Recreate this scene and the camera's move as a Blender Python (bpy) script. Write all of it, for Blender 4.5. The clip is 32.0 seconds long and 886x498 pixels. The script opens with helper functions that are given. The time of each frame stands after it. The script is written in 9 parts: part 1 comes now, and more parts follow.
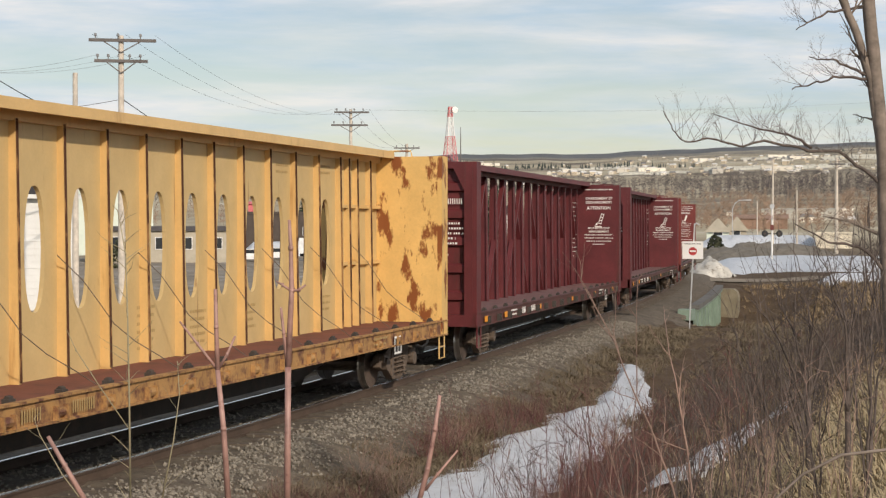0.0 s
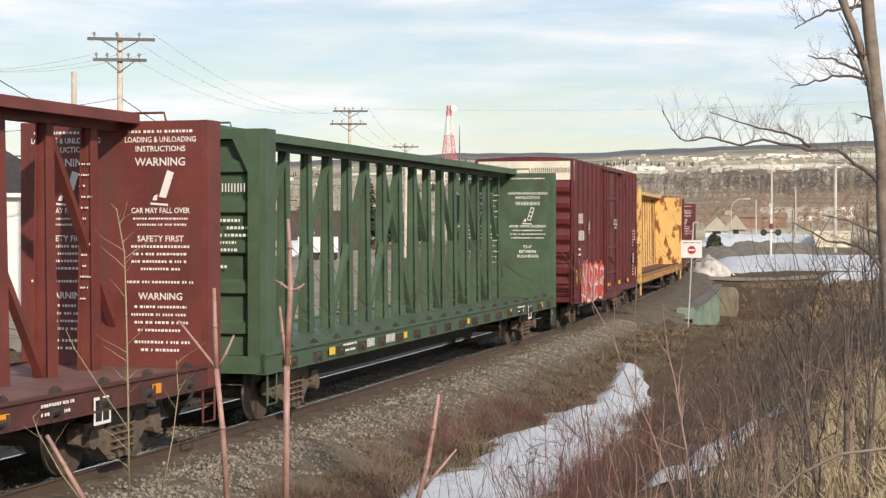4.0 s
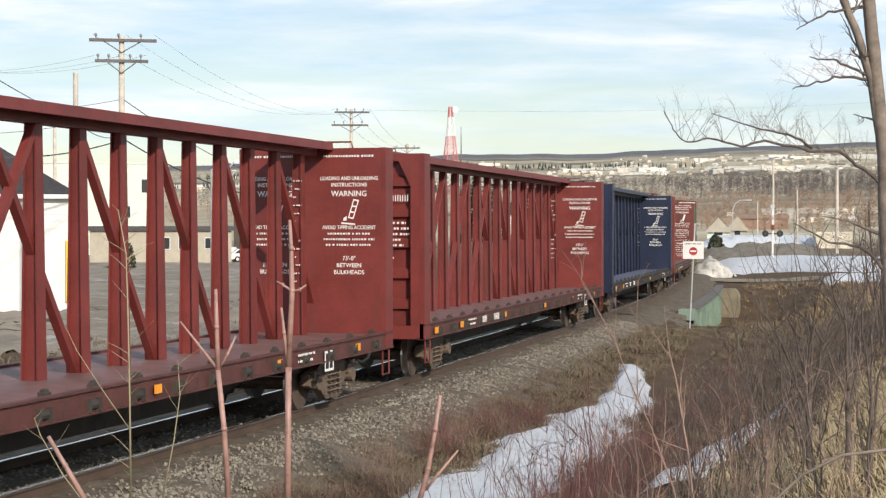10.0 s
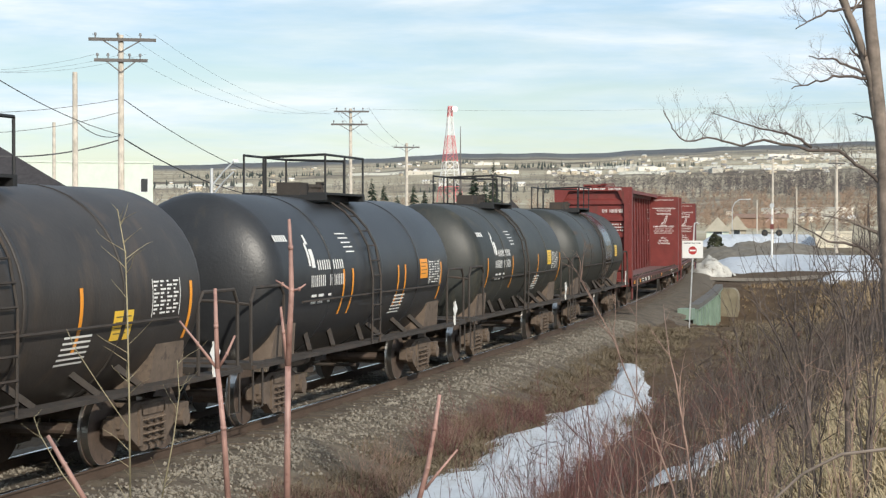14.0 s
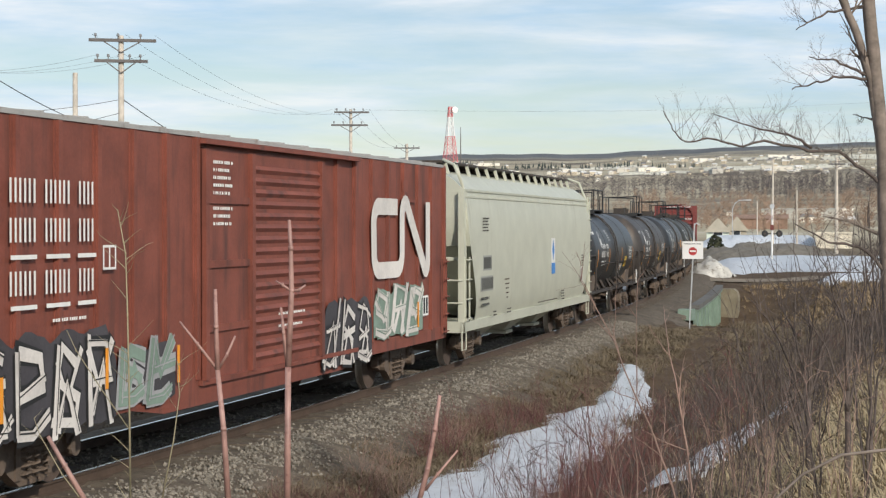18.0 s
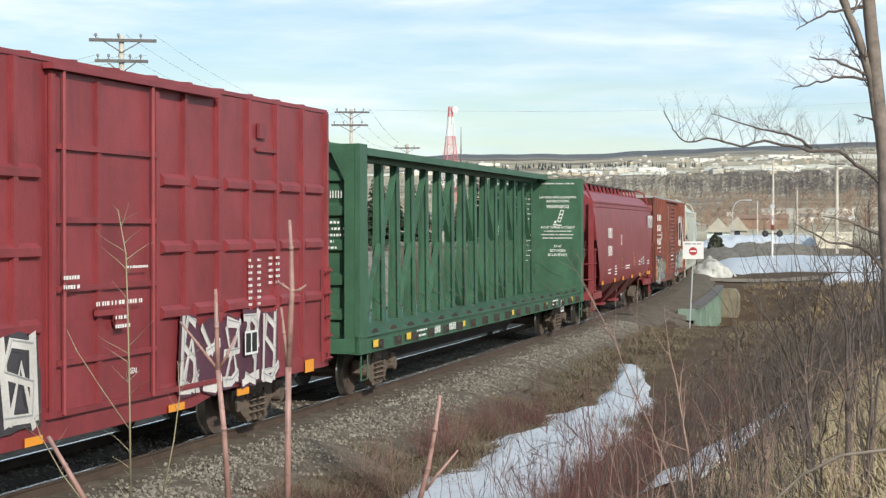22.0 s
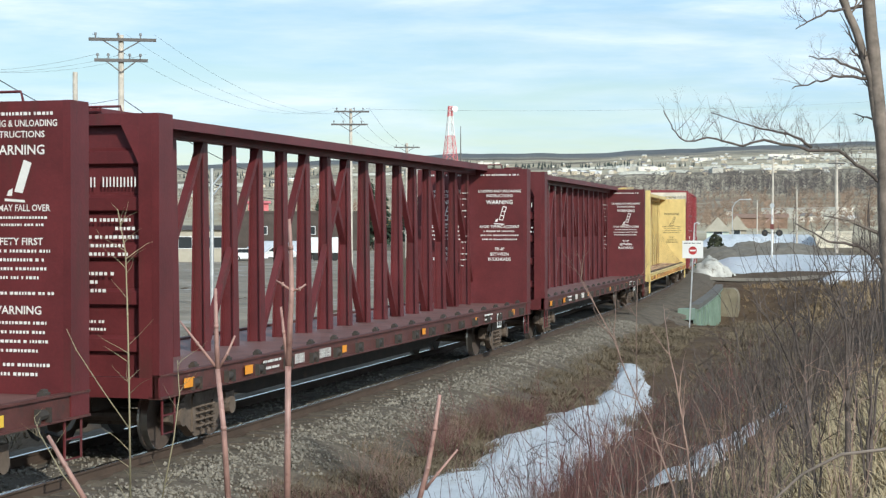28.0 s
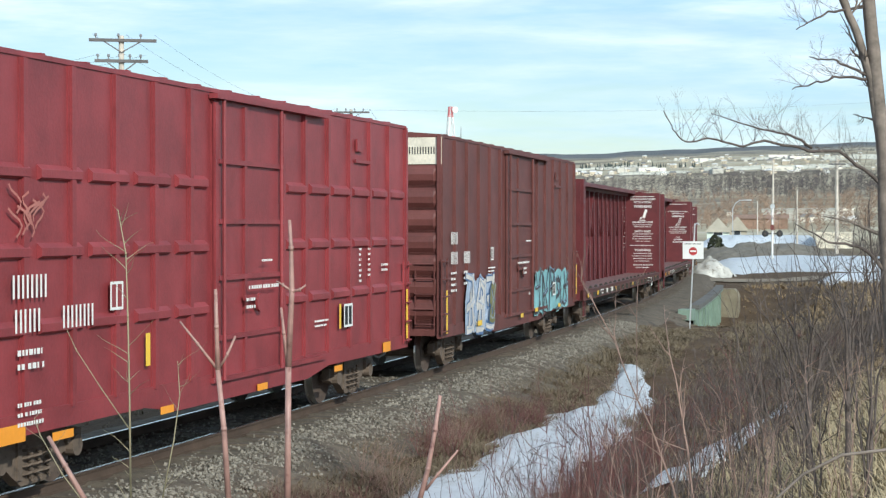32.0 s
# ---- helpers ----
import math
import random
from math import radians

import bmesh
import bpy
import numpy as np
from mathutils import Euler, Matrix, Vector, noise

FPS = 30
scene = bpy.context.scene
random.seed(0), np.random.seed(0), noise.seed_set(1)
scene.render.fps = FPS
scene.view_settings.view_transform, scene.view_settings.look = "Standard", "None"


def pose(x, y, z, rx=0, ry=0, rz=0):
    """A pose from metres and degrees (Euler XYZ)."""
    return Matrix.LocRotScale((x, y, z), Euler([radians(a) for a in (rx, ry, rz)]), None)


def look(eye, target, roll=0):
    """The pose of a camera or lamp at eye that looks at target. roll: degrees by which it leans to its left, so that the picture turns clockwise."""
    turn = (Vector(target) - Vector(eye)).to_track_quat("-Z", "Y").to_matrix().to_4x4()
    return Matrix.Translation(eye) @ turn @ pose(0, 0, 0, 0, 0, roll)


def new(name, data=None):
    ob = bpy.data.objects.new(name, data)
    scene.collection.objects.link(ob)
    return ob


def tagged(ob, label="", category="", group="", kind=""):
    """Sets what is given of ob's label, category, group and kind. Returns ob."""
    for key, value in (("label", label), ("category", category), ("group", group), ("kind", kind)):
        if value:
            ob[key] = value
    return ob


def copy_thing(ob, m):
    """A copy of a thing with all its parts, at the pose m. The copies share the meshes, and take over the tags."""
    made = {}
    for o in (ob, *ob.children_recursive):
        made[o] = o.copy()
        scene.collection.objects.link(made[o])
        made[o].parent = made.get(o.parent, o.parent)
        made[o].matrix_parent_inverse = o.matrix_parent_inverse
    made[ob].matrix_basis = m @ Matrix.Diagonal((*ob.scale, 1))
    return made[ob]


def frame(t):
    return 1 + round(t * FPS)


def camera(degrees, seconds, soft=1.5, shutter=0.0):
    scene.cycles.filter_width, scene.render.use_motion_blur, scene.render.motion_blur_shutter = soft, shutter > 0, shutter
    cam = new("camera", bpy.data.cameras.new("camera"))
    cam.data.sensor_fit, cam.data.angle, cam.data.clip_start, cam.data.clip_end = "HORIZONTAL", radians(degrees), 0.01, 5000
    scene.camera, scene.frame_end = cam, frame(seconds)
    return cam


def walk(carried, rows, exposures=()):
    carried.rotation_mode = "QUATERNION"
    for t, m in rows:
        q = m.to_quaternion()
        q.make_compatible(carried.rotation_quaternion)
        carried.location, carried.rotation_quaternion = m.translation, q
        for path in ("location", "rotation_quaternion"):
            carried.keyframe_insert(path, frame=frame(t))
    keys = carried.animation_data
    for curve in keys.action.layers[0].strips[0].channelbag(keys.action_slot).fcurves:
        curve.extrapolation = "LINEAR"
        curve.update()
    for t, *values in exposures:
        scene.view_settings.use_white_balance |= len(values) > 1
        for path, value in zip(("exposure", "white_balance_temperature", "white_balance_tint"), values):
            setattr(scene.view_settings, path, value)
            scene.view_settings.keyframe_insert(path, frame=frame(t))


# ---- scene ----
# Camera: a zoomed hand-held camera on a low bank beside a railway line.
# World: the track runs towards +Y at x = 0, abreast of the camera; z = 0 is the rail head.
EYE = Vector((11.339, 0.0, 3.116))
LENS, YAW, PITCH = 3047.8, 16.787, -0.722
cam = camera(28.85, 32.0, soft=1.3)


def aim(dx, dy):
    """The camera's pose with the picture moved by dx, dy (small hand shake)."""
    yaw, tip = radians(YAW) + dx / LENS, radians(PITCH) + dy / LENS
    way = Vector((-math.sin(yaw) * math.cos(tip), math.cos(yaw) * math.cos(tip), math.sin(tip)))
    return look(EYE, EYE + 50 * way)


SHAKE = [(0, 0, 0), (0.5, 0, 0), (1, -1, -1), (2, -1.3, -2), (3, -2, -2), (4.5, -2, -2), (6, -2, -2), (6.6, -1.5, -2), (7.1, 0.8, -2), (8, 0.8, -1.6),
         (9, 1.4, -1.8), (9.5, 0.3, -1.6), (10, 0.8, 0), (11, 0, -0.6), (12, 0, -0.8), (13, 0, -0.8), (14, -0.3, -1.3), (15.5, 0, -0.5), (17, 0, 0),
         (19, 0, 0), (21, 0, 0), (22, 0.6, 0), (23, 0, 0), (25, 0, 0), (25.5, 0, -0.6), (26.5, 0, -1.2), (28, 0, -1.2), (29, 0, 0), (30, 0.9, 0), (31, 0.3, 0), (32, 0.5, 0)]
walk(cam, [(t, aim(dx, dy)) for t, dx, dy in SHAKE],
     exposures=[(0, -0.28, 7000, 15), (1, -0.32, 7000, 15), (2, 0.02, 7000, 16), (3, 0.02, 6950, 15), (6, 0.08, 6900, 15), (9, 0.1, 6700, 13), (12, 0.02, 6500, 11), (14, 0.0, 6400, 9), (15.5, -0.1, 6400, 10), (17, -0.18, 6400, 11), (18, -0.17, 6400, 11), (19, -0.02, 6350, 9), (22, 0.06, 6220, 7),
                (23.2, -0.02, 6200, 7), (24, -0.35, 6000, 4), (25, -0.42, 5800, 2), (26.5, -0.2, 5850, 3), (28, 0.0, 5900, 4), (32, 0.08, 5800, 3)])

# ---- daylight: thin broken cloud, low spring sun from behind the camera's right ----
SUN_WAY = Vector((0.60, -0.65, 0.46)).normalized()
sun = new("sun", bpy.data.lights.new("sun", "SUN"))
sun.data.energy, sun.data.angle, sun.data.color = 4.0, radians(1.2), (1.0, 0.92, 0.80)
sun.matrix_world = look((0, 0, 60), Vector((0, 0, 60)) - SUN_WAY)

world = bpy.data.worlds.new("sky")
scene.world = world
world.use_nodes = True
wn, wl = world.node_tree.nodes, world.node_tree.links
wn.clear()


def wnode(kind, **values):
    n = wn.new(kind)
    for k, v in values.items():
        n.inputs[k].default_value = v
    return n


w_out, w_bg = wnode("ShaderNodeOutputWorld"), wnode("ShaderNodeBackground", Strength=0.11)
w_sky = wnode("ShaderNodeTexSky")
w_sky.sky_type, w_sky.sun_disc = "NISHITA", False
w_sky.sun_elevation = math.asin(SUN_WAY.z)
w_sky.sun_rotation = math.atan2(SUN_WAY.x, SUN_WAY.y)
w_sky.dust_density = 0.6
w_co, w_map = wnode("ShaderNodeTexCoord"), wnode("ShaderNodeMapping")
w_map.inputs["Scale"].default_value = (3.0, 3.0, 22.0)
w_n1 = wnode("ShaderNodeTexNoise", Scale=1.6, Detail=6.0, Roughness=0.55, Distortion=0.4)
w_r1 = wnode("ShaderNodeValToRGB")
w_r1.color_ramp.elements[0].position, w_r1.color_ramp.elements[1].position = 0.34, 0.66
w_r1.color_ramp.elements[0].color, w_r1.color_ramp.elements[1].color = (0.12, 0.12, 0.12, 1), (1, 1, 1, 1)
w_n2 = wnode("ShaderNodeTexNoise", Scale=3.1, Detail=5.0, Roughness=0.6)
w_r2 = wnode("ShaderNodeValToRGB")
w_r2.color_ramp.elements[0].position, w_r2.color_ramp.elements[1].position = 0.35, 0.7
w_r2.color_ramp.elements[0].color, w_r2.color_ramp.elements[1].color = (5.6, 7.5, 9.4, 1), (9.7, 9.9, 10.0, 1)
w_mix = wn.new("ShaderNodeMixRGB")
w_mul = wn.new("ShaderNodeMath")
w_mul.operation = "MULTIPLY"
w_mul.inputs[1].default_value = 0.88
for a, b in ((w_co.outputs["Generated"], w_map.inputs["Vector"]), (w_map.outputs[0], w_n1.inputs["Vector"]), (w_map.outputs[0], w_n2.inputs["Vector"]),
             (w_n1.outputs["Fac"], w_r1.inputs["Fac"]), (w_n2.outputs["Fac"], w_r2.inputs["Fac"]), (w_r1.outputs["Color"], w_mul.inputs[0]),
             (w_mul.outputs[0], w_mix.inputs["Fac"]), (w_sky.outputs["Color"], w_mix.inputs[1]), (w_r2.outputs["Color"], w_mix.inputs[2]),
             (w_mix.outputs[0], w_bg.inputs["Color"]), (w_bg.outputs[0], w_out.inputs["Surface"])):
    wl.new(a, b)


# ---- materials ----
def mat(name, base, rough=0.6, metal=0.0, var=0.25, scale=1.3, fine=22.0, bump=0.15, stain=None, amount=0.45, streak=1.0, gloss=0.5, rnd=0.0, edge=0.17):
    """A painted, rusted, wooden or earthen surface: two scales of tone, stains with a colour of their own, fine relief.
    streak below 1 draws the stains out downwards; amount is the stains' reach, edge their softness; rnd varies the tone from object to object."""
    m = bpy.data.materials.new(name)
    m.use_nodes = True
    n, l = m.node_tree.nodes, m.node_tree.links
    b = n["Principled BSDF"]
    b.inputs["Roughness"].default_value, b.inputs["Metallic"].default_value = rough, metal
    b.inputs["Specular IOR Level"].default_value = gloss
    co, info, add = n.new("ShaderNodeTexCoord"), n.new("ShaderNodeObjectInfo"), n.new("ShaderNodeVectorMath")
    sc = n.new("ShaderNodeVectorMath")
    sc.operation = "SCALE"
    l.new(info.outputs["Random"], sc.inputs["Scale"])
    sc.inputs[0].default_value = (31.0, 17.0, 23.0)
    l.new(co.outputs["Object"], add.inputs[0])
    l.new(sc.outputs[0], add.inputs[1])

    def noise_node(s, detail, stretch=1.0):
        mp, t = n.new("ShaderNodeMapping"), n.new("ShaderNodeTexNoise")
        mp.inputs["Scale"].default_value = (1, 1, stretch)
        t.inputs["Scale"].default_value, t.inputs["Detail"].default_value, t.inputs["Roughness"].default_value = s, detail, 0.62
        l.new(add.outputs[0], mp.inputs["Vector"])
        l.new(mp.outputs[0], t.inputs["Vector"])
        return t

    def tone(k):
        return (*[min(1.0, c * k) for c in base], 1)

    big, small = noise_node(scale, 4), noise_node(fine, 3)
    ramp = n.new("ShaderNodeValToRGB")
    ramp.color_ramp.elements[0].color, ramp.color_ramp.elements[1].color = tone(1 - var), tone(1 + var)
    ramp.color_ramp.elements[0].position, ramp.color_ramp.elements[1].position = 0.28, 0.72
    mid = n.new("ShaderNodeMath")
    mid.operation = "MULTIPLY_ADD"
    l.new(small.outputs["Fac"], mid.inputs[0])
    mid.inputs[1].default_value = 0.35
    sub = n.new("ShaderNodeMath")
    sub.operation = "SUBTRACT"
    l.new(big.outputs["Fac"], sub.inputs[0])
    sub.inputs[1].default_value = 0.175
    l.new(sub.outputs[0], mid.inputs[2])
    l.new(mid.outputs[0], ramp.inputs["Fac"])
    colour = ramp.outputs["Color"]
    if stain:
        st, sr, mx = noise_node(scale * 2.2, 6, streak), n.new("ShaderNodeValToRGB"), n.new("ShaderNodeMixRGB")
        sr.color_ramp.elements[0].position, sr.color_ramp.elements[1].position = 0.78 - amount * 0.5, 0.78 + edge - amount * 0.5
        mx.inputs[2].default_value = (*stain, 1)
        l.new(st.outputs["Fac"], sr.inputs["Fac"])
        l.new(sr.outputs["Color"], mx.inputs["Fac"])
        l.new(colour, mx.inputs[1])
        colour = mx.outputs[0]
    if rnd:
        hv, mr = n.new("ShaderNodeHueSaturation"), n.new("ShaderNodeMapRange")
        mr.inputs["To Min"].default_value, mr.inputs["To Max"].default_value = 1 - rnd, 1 + rnd
        l.new(info.outputs["Random"], mr.inputs["Value"])
        l.new(mr.outputs[0], hv.inputs["Value"])
        l.new(colour, hv.inputs["Color"])
        colour = hv.outputs[0]
    l.new(colour, b.inputs["Base Color"])
    if bump:
        bp = n.new("ShaderNodeBump")
        bp.inputs["Strength"].default_value, bp.inputs["Distance"].default_value = bump, 0.02
        l.new(small.outputs["Fac"], bp.inputs["Height"])
        l.new(bp.outputs[0], b.inputs["Normal"])
    return m


RUST, DUST = (0.11, 0.045, 0.022), (0.20, 0.16, 0.12)
M = dict(
    red=mat("brick_red_paint", (0.168, 0.030, 0.025), 0.5, stain=(0.10, 0.035, 0.025), streak=0.15, amount=0.42),
    maroon=mat("maroon_paint", (0.112, 0.019, 0.021), 0.5, stain=(0.07, 0.025, 0.02), streak=0.15, amount=0.42),
    darkred=mat("dull_red_paint", (0.152, 0.037, 0.029), 0.55, stain=(0.10, 0.045, 0.035), streak=0.15, amount=0.45),
    brown=mat("brown_paint", (0.13, 0.042, 0.036), 0.55, stain=(0.08, 0.035, 0.03), streak=0.15, amount=0.42),
    cherry=mat("cherry_red_paint", (0.245, 0.041, 0.046), 0.45, stain=(0.175, 0.034, 0.037), streak=0.15, amount=0.4),
    cnbrown=mat("faded_oxide_paint", (0.21, 0.062, 0.04), 0.6, stain=(0.10, 0.04, 0.03), streak=0.12, amount=0.5),
    green=mat("dark_green_paint", (0.048, 0.118, 0.066), 0.5, stain=(0.03, 0.055, 0.035), streak=0.15, amount=0.42),
    olive=mat("faded_olive_green_paint", (0.062, 0.105, 0.06), 0.55, stain=(0.06, 0.07, 0.045), streak=0.15, amount=0.45),
    blue=mat("navy_paint", (0.0128, 0.0205, 0.049), 0.45, stain=(0.022, 0.026, 0.04), streak=0.15, amount=0.4),
    yellow=mat("pale_yellow_paint", (0.68, 0.515, 0.20), 0.5, var=0.14, stain=(0.36, 0.19, 0.075), streak=0.12, amount=0.37, scale=1.6, edge=0.1),
    amber=mat("weathered_amber_paint", (0.66, 0.43, 0.175), 0.45, var=0.1, stain=(0.40, 0.22, 0.08), streak=0.12, amount=0.36, scale=1.5),
    amberrust=mat("rust_blistered_amber_paint", (0.72, 0.46, 0.16), 0.5, var=0.12, stain=(0.24, 0.075, 0.02), streak=0.42, amount=0.50, scale=1.2, edge=0.05),
    ribrust=mat("rust_edged_amber_paint", (0.30, 0.17, 0.07), 0.75, stain=(0.07, 0.028, 0.014), streak=0.3, amount=0.72, scale=2.4, edge=0.06),
    # amber dulled for the web plates' shade beside sunlit ribs; the drips are rust
    amberweb=mat("shaded_amber_plate", (0.58, 0.415, 0.19), 0.5, var=0.08, stain=(0.30, 0.16, 0.06), streak=0.1, amount=0.3, scale=1.8, edge=0.08),
    worn=mat("worn_black_stencil_paint", (0.13, 0.105, 0.05), 0.6, var=0.25),
    sillred=mat("grimy_red_sill", (0.10, 0.034, 0.028), 0.6, stain=(0.055, 0.03, 0.024), amount=0.5, scale=2.5),
    ghost=mat("faded_stencil_paint", (0.40, 0.28, 0.12), 0.6, var=0.1),
    rusty=mat("rusted_yellow_steel", (0.40, 0.22, 0.08), 0.75, stain=(0.13, 0.05, 0.03), amount=0.62, scale=2.2),
    deckred=mat("rust_brown_deck", (0.17, 0.085, 0.075), 0.6, stain=(0.11, 0.06, 0.05), amount=0.5),
    deckwood=mat("split_deck_boards", (0.30, 0.15, 0.075), 0.8, stain=(0.13, 0.055, 0.035), amount=0.55, scale=3),
    plank=mat("splintered_pale_plank", (0.46, 0.31, 0.18), 0.8, var=0.3, scale=6, stain=(0.22, 0.11, 0.06), amount=0.5, rnd=0.3),
    deckrust=mat("red_rust_deck", (0.17, 0.05, 0.03), 0.8, stain=(0.09, 0.035, 0.025), amount=0.5),
    cream=mat("off_white_panel", (0.72, 0.66, 0.53), 0.55, stain=(0.42, 0.33, 0.25), amount=0.3, streak=0.2),
    hopgrey=mat("pale_grey_green_paint", (0.50, 0.505, 0.41), 0.42, var=0.08, stain=(0.40, 0.385, 0.29), amount=0.38, streak=0.07),
    tank=mat("matt_black_tank_paint", (0.025, 0.026, 0.028), 0.42, stain=(0.05, 0.042, 0.032), amount=0.42, streak=0.15),
    tankgloss=mat("shiny_black_tar", (0.008, 0.008, 0.009), 0.16, var=0.2),
    tankgreen=mat("grimy_grey_tank_paint", (0.030, 0.032, 0.028), 0.5, stain=(0.06, 0.055, 0.04), amount=0.5, streak=0.15),
    tankbrown=mat("grimy_brown_tank_paint", (0.040, 0.034, 0.030), 0.5, stain=(0.075, 0.055, 0.04), amount=0.5, streak=0.15),
    under=mat("grimy_underframe", (0.046, 0.038, 0.032), 0.8, stain=(0.075, 0.052, 0.038), amount=0.5),
    truck=mat("rusty_cast_steel", (0.138, 0.103, 0.077), 0.8, stain=(0.06, 0.045, 0.036), amount=0.48, scale=3),
    wheel=mat("brown_wheel_steel", (0.10, 0.072, 0.056), 0.6, stain=(0.03, 0.022, 0.02), amount=0.4, scale=4),
    tread=mat("polished_wheel_tread", (0.55, 0.53, 0.50), 0.28, metal=1.0, var=0.1),
    railtop=mat("polished_rail_head", (0.62, 0.61, 0.60), 0.22, metal=1.0, var=0.1),
    rail=mat("rusty_rail_web", (0.085, 0.056, 0.039), 0.85, stain=(0.06, 0.038, 0.027)),
    white=mat("white_stencil_paint", (0.78, 0.77, 0.73), 0.6, var=0.08),
    black=mat("black_stencil_paint", (0.02, 0.02, 0.02), 0.6, var=0.1),
    orange=mat("orange_reflector_strip", (0.85, 0.33, 0.03), 0.4, var=0.08),
    yellowtag=mat("yellow_reflector_strip", (0.85, 0.55, 0.06), 0.4, var=0.08),
    pane=mat("white_window_frame", (0.7, 0.7, 0.7), 0.5),
)


# ---- mesh helpers ----
def box(bm, x0, x1, y0, y1, z0, z1):
    v = [bm.verts.new((x, y, z)) for z in (z0, z1) for y in (y0, y1) for x in (x0, x1)]
    for f in ((0, 2, 3, 1), (4, 5, 7, 6), (0, 1, 5, 4), (2, 6, 7, 3), (0, 4, 6, 2), (1, 3, 7, 5)):
        bm.faces.new([v[i] for i in f])
    return v


def frustum(bm, a, b):
    """A tapered block between two rectangles (x0, x1, y0, y1, z)."""
    v = [bm.verts.new((x, y, r[4])) for r in (a, b) for y in (r[2], r[3]) for x in (r[0], r[1])]
    for f in ((0, 2, 3, 1), (4, 5, 7, 6), (0, 1, 5, 4), (2, 6, 7, 3), (0, 4, 6, 2), (1, 3, 7, 5)):
        bm.faces.new([v[i] for i in f])


def tube(bm, p0, p1, r0, r1=None, n=6, caps=True):
    p0, p1 = Vector(p0), Vector(p1)
    r1 = r0 if r1 is None else r1
    d = (p1 - p0).normalized()
    a = d.orthogonal().normalized()
    b = d.cross(a)
    rings = [[bm.verts.new(p + (a * math.cos(2 * math.pi * i / n) + b * math.sin(2 * math.pi * i / n)) * r) for i in range(n)] for p, r in ((p0, r0), (p1, r1))]
    for i in range(n):
        bm.faces.new((rings[0][i], rings[0][(i + 1) % n], rings[1][(i + 1) % n], rings[1][i]))
    if caps:
        bm.faces.new(rings[0][::-1])
        bm.faces.new(rings[1])


def polyline(bm, pts, r, n=6, r1=None):
    """One bent bar or cord through the points, tapering from r to r1."""
    pts = [Vector(p) for p in pts]
    r1 = r if r1 is None else r1
    rings, a = [], None
    for i, p in enumerate(pts):
        d = (pts[min(i + 1, len(pts) - 1)] - pts[max(i - 1, 0)]).normalized()
        a = d.orthogonal() if a is None else a - d * a.dot(d)
        a.normalize()
        b, rad = d.cross(a), r + (r1 - r) * i / (len(pts) - 1)
        rings.append([bm.verts.new(p + (a * math.cos(2 * math.pi * k / n) + b * math.sin(2 * math.pi * k / n)) * rad) for k in range(n)])
    for u, v in zip(rings, rings[1:]):
        for k in range(n):
            bm.faces.new((u[k], u[(k + 1) % n], v[(k + 1) % n], v[k]))
    bm.faces.new(rings[0][::-1])
    bm.faces.new(rings[-1])


def beam(bm, p0, p1, wide, deep, up=(0, 0, 1)):
    """A square bar from p0 to p1: wide across, deep along `up`."""
    p0, p1, up = Vector(p0), Vector(p1), Vector(up)
    d = (p1 - p0).normalized()
    s = d.cross(up).normalized() * wide / 2
    t = s.cross(d).normalized() * deep / 2
    v = [bm.verts.new(p + i * s + j * t) for p in (p0, p1) for i, j in ((-1, -1), (1, -1), (1, 1), (-1, 1))]
    for f in ((3, 2, 1, 0), (4, 5, 6, 7), (0, 1, 5, 4), (1, 2, 6, 5), (2, 3, 7, 6), (3, 0, 4, 7)):
        bm.faces.new([v[i] for i in f])


def extrude_y(bm, outline, y0, y1, steps=1, scale=None):
    """A closed outline of (x, z) pairs drawn out along y."""
    rings = []
    for k in range(steps + 1):
        y = y0 + (y1 - y0) * k / steps
        rings.append([bm.verts.new((x, y, z)) for x, z in outline])
    n = len(outline)
    for a, b in zip(rings, rings[1:]):
        for i in range(n):
            bm.faces.new((a[i], a[(i + 1) % n], b[(i + 1) % n], b[i]))
    bm.faces.new(rings[0][::-1])
    bm.faces.new(rings[-1])


def finish(bm, name, material, smooth=False):
    bmesh.ops.recalc_face_normals(bm, faces=bm.faces)
    me = bpy.data.meshes.new(name)
    bm.to_mesh(me)
    bm.free()
    me.materials.append(material)
    if smooth:
        me.polygons.foreach_set("use_smooth", [True] * len(me.polygons))
        if smooth == "creased":
            me.set_sharp_from_angle(angle=radians(26))
    return me


def part(name, bm, material, parent, label="", smooth=False):
    """Links a bmesh (or a mesh that is there already) as one mesh object under a thing or a part."""
    me = bm if isinstance(bm, bpy.types.Mesh) else finish(bm, name, material, smooth)
    ob = new(name, me)
    ob.parent = parent
    if label:
        tagged(ob, label)
    return ob


def root(name, label, category, group="", at=None, kind=""):
    ob = new(name)
    ob.empty_display_size = 0.2
    if at is not None:
        ob.matrix_world = at
    return tagged(ob, label, category, group, kind)


def thing(name, bm, material, label, category, group="", at=None, kind="", smooth=False):
    me = bm if isinstance(bm, bpy.types.Mesh) else finish(bm, name, material, smooth)
    ob = new(name, me)
    if at is not None:
        ob.matrix_world = at
    return tagged(ob, label, category, group, kind)


MESHES = {}


def cached(key, build, name, material, smooth=False):
    """Alike parts share one mesh: build(bm) is called the first time only."""
    key = (key, name, material.name)
    if key not in MESHES:
        bm = bmesh.new()
        build(bm)
        MESHES[key] = finish(bm, name, material, smooth)
    return MESHES[key]


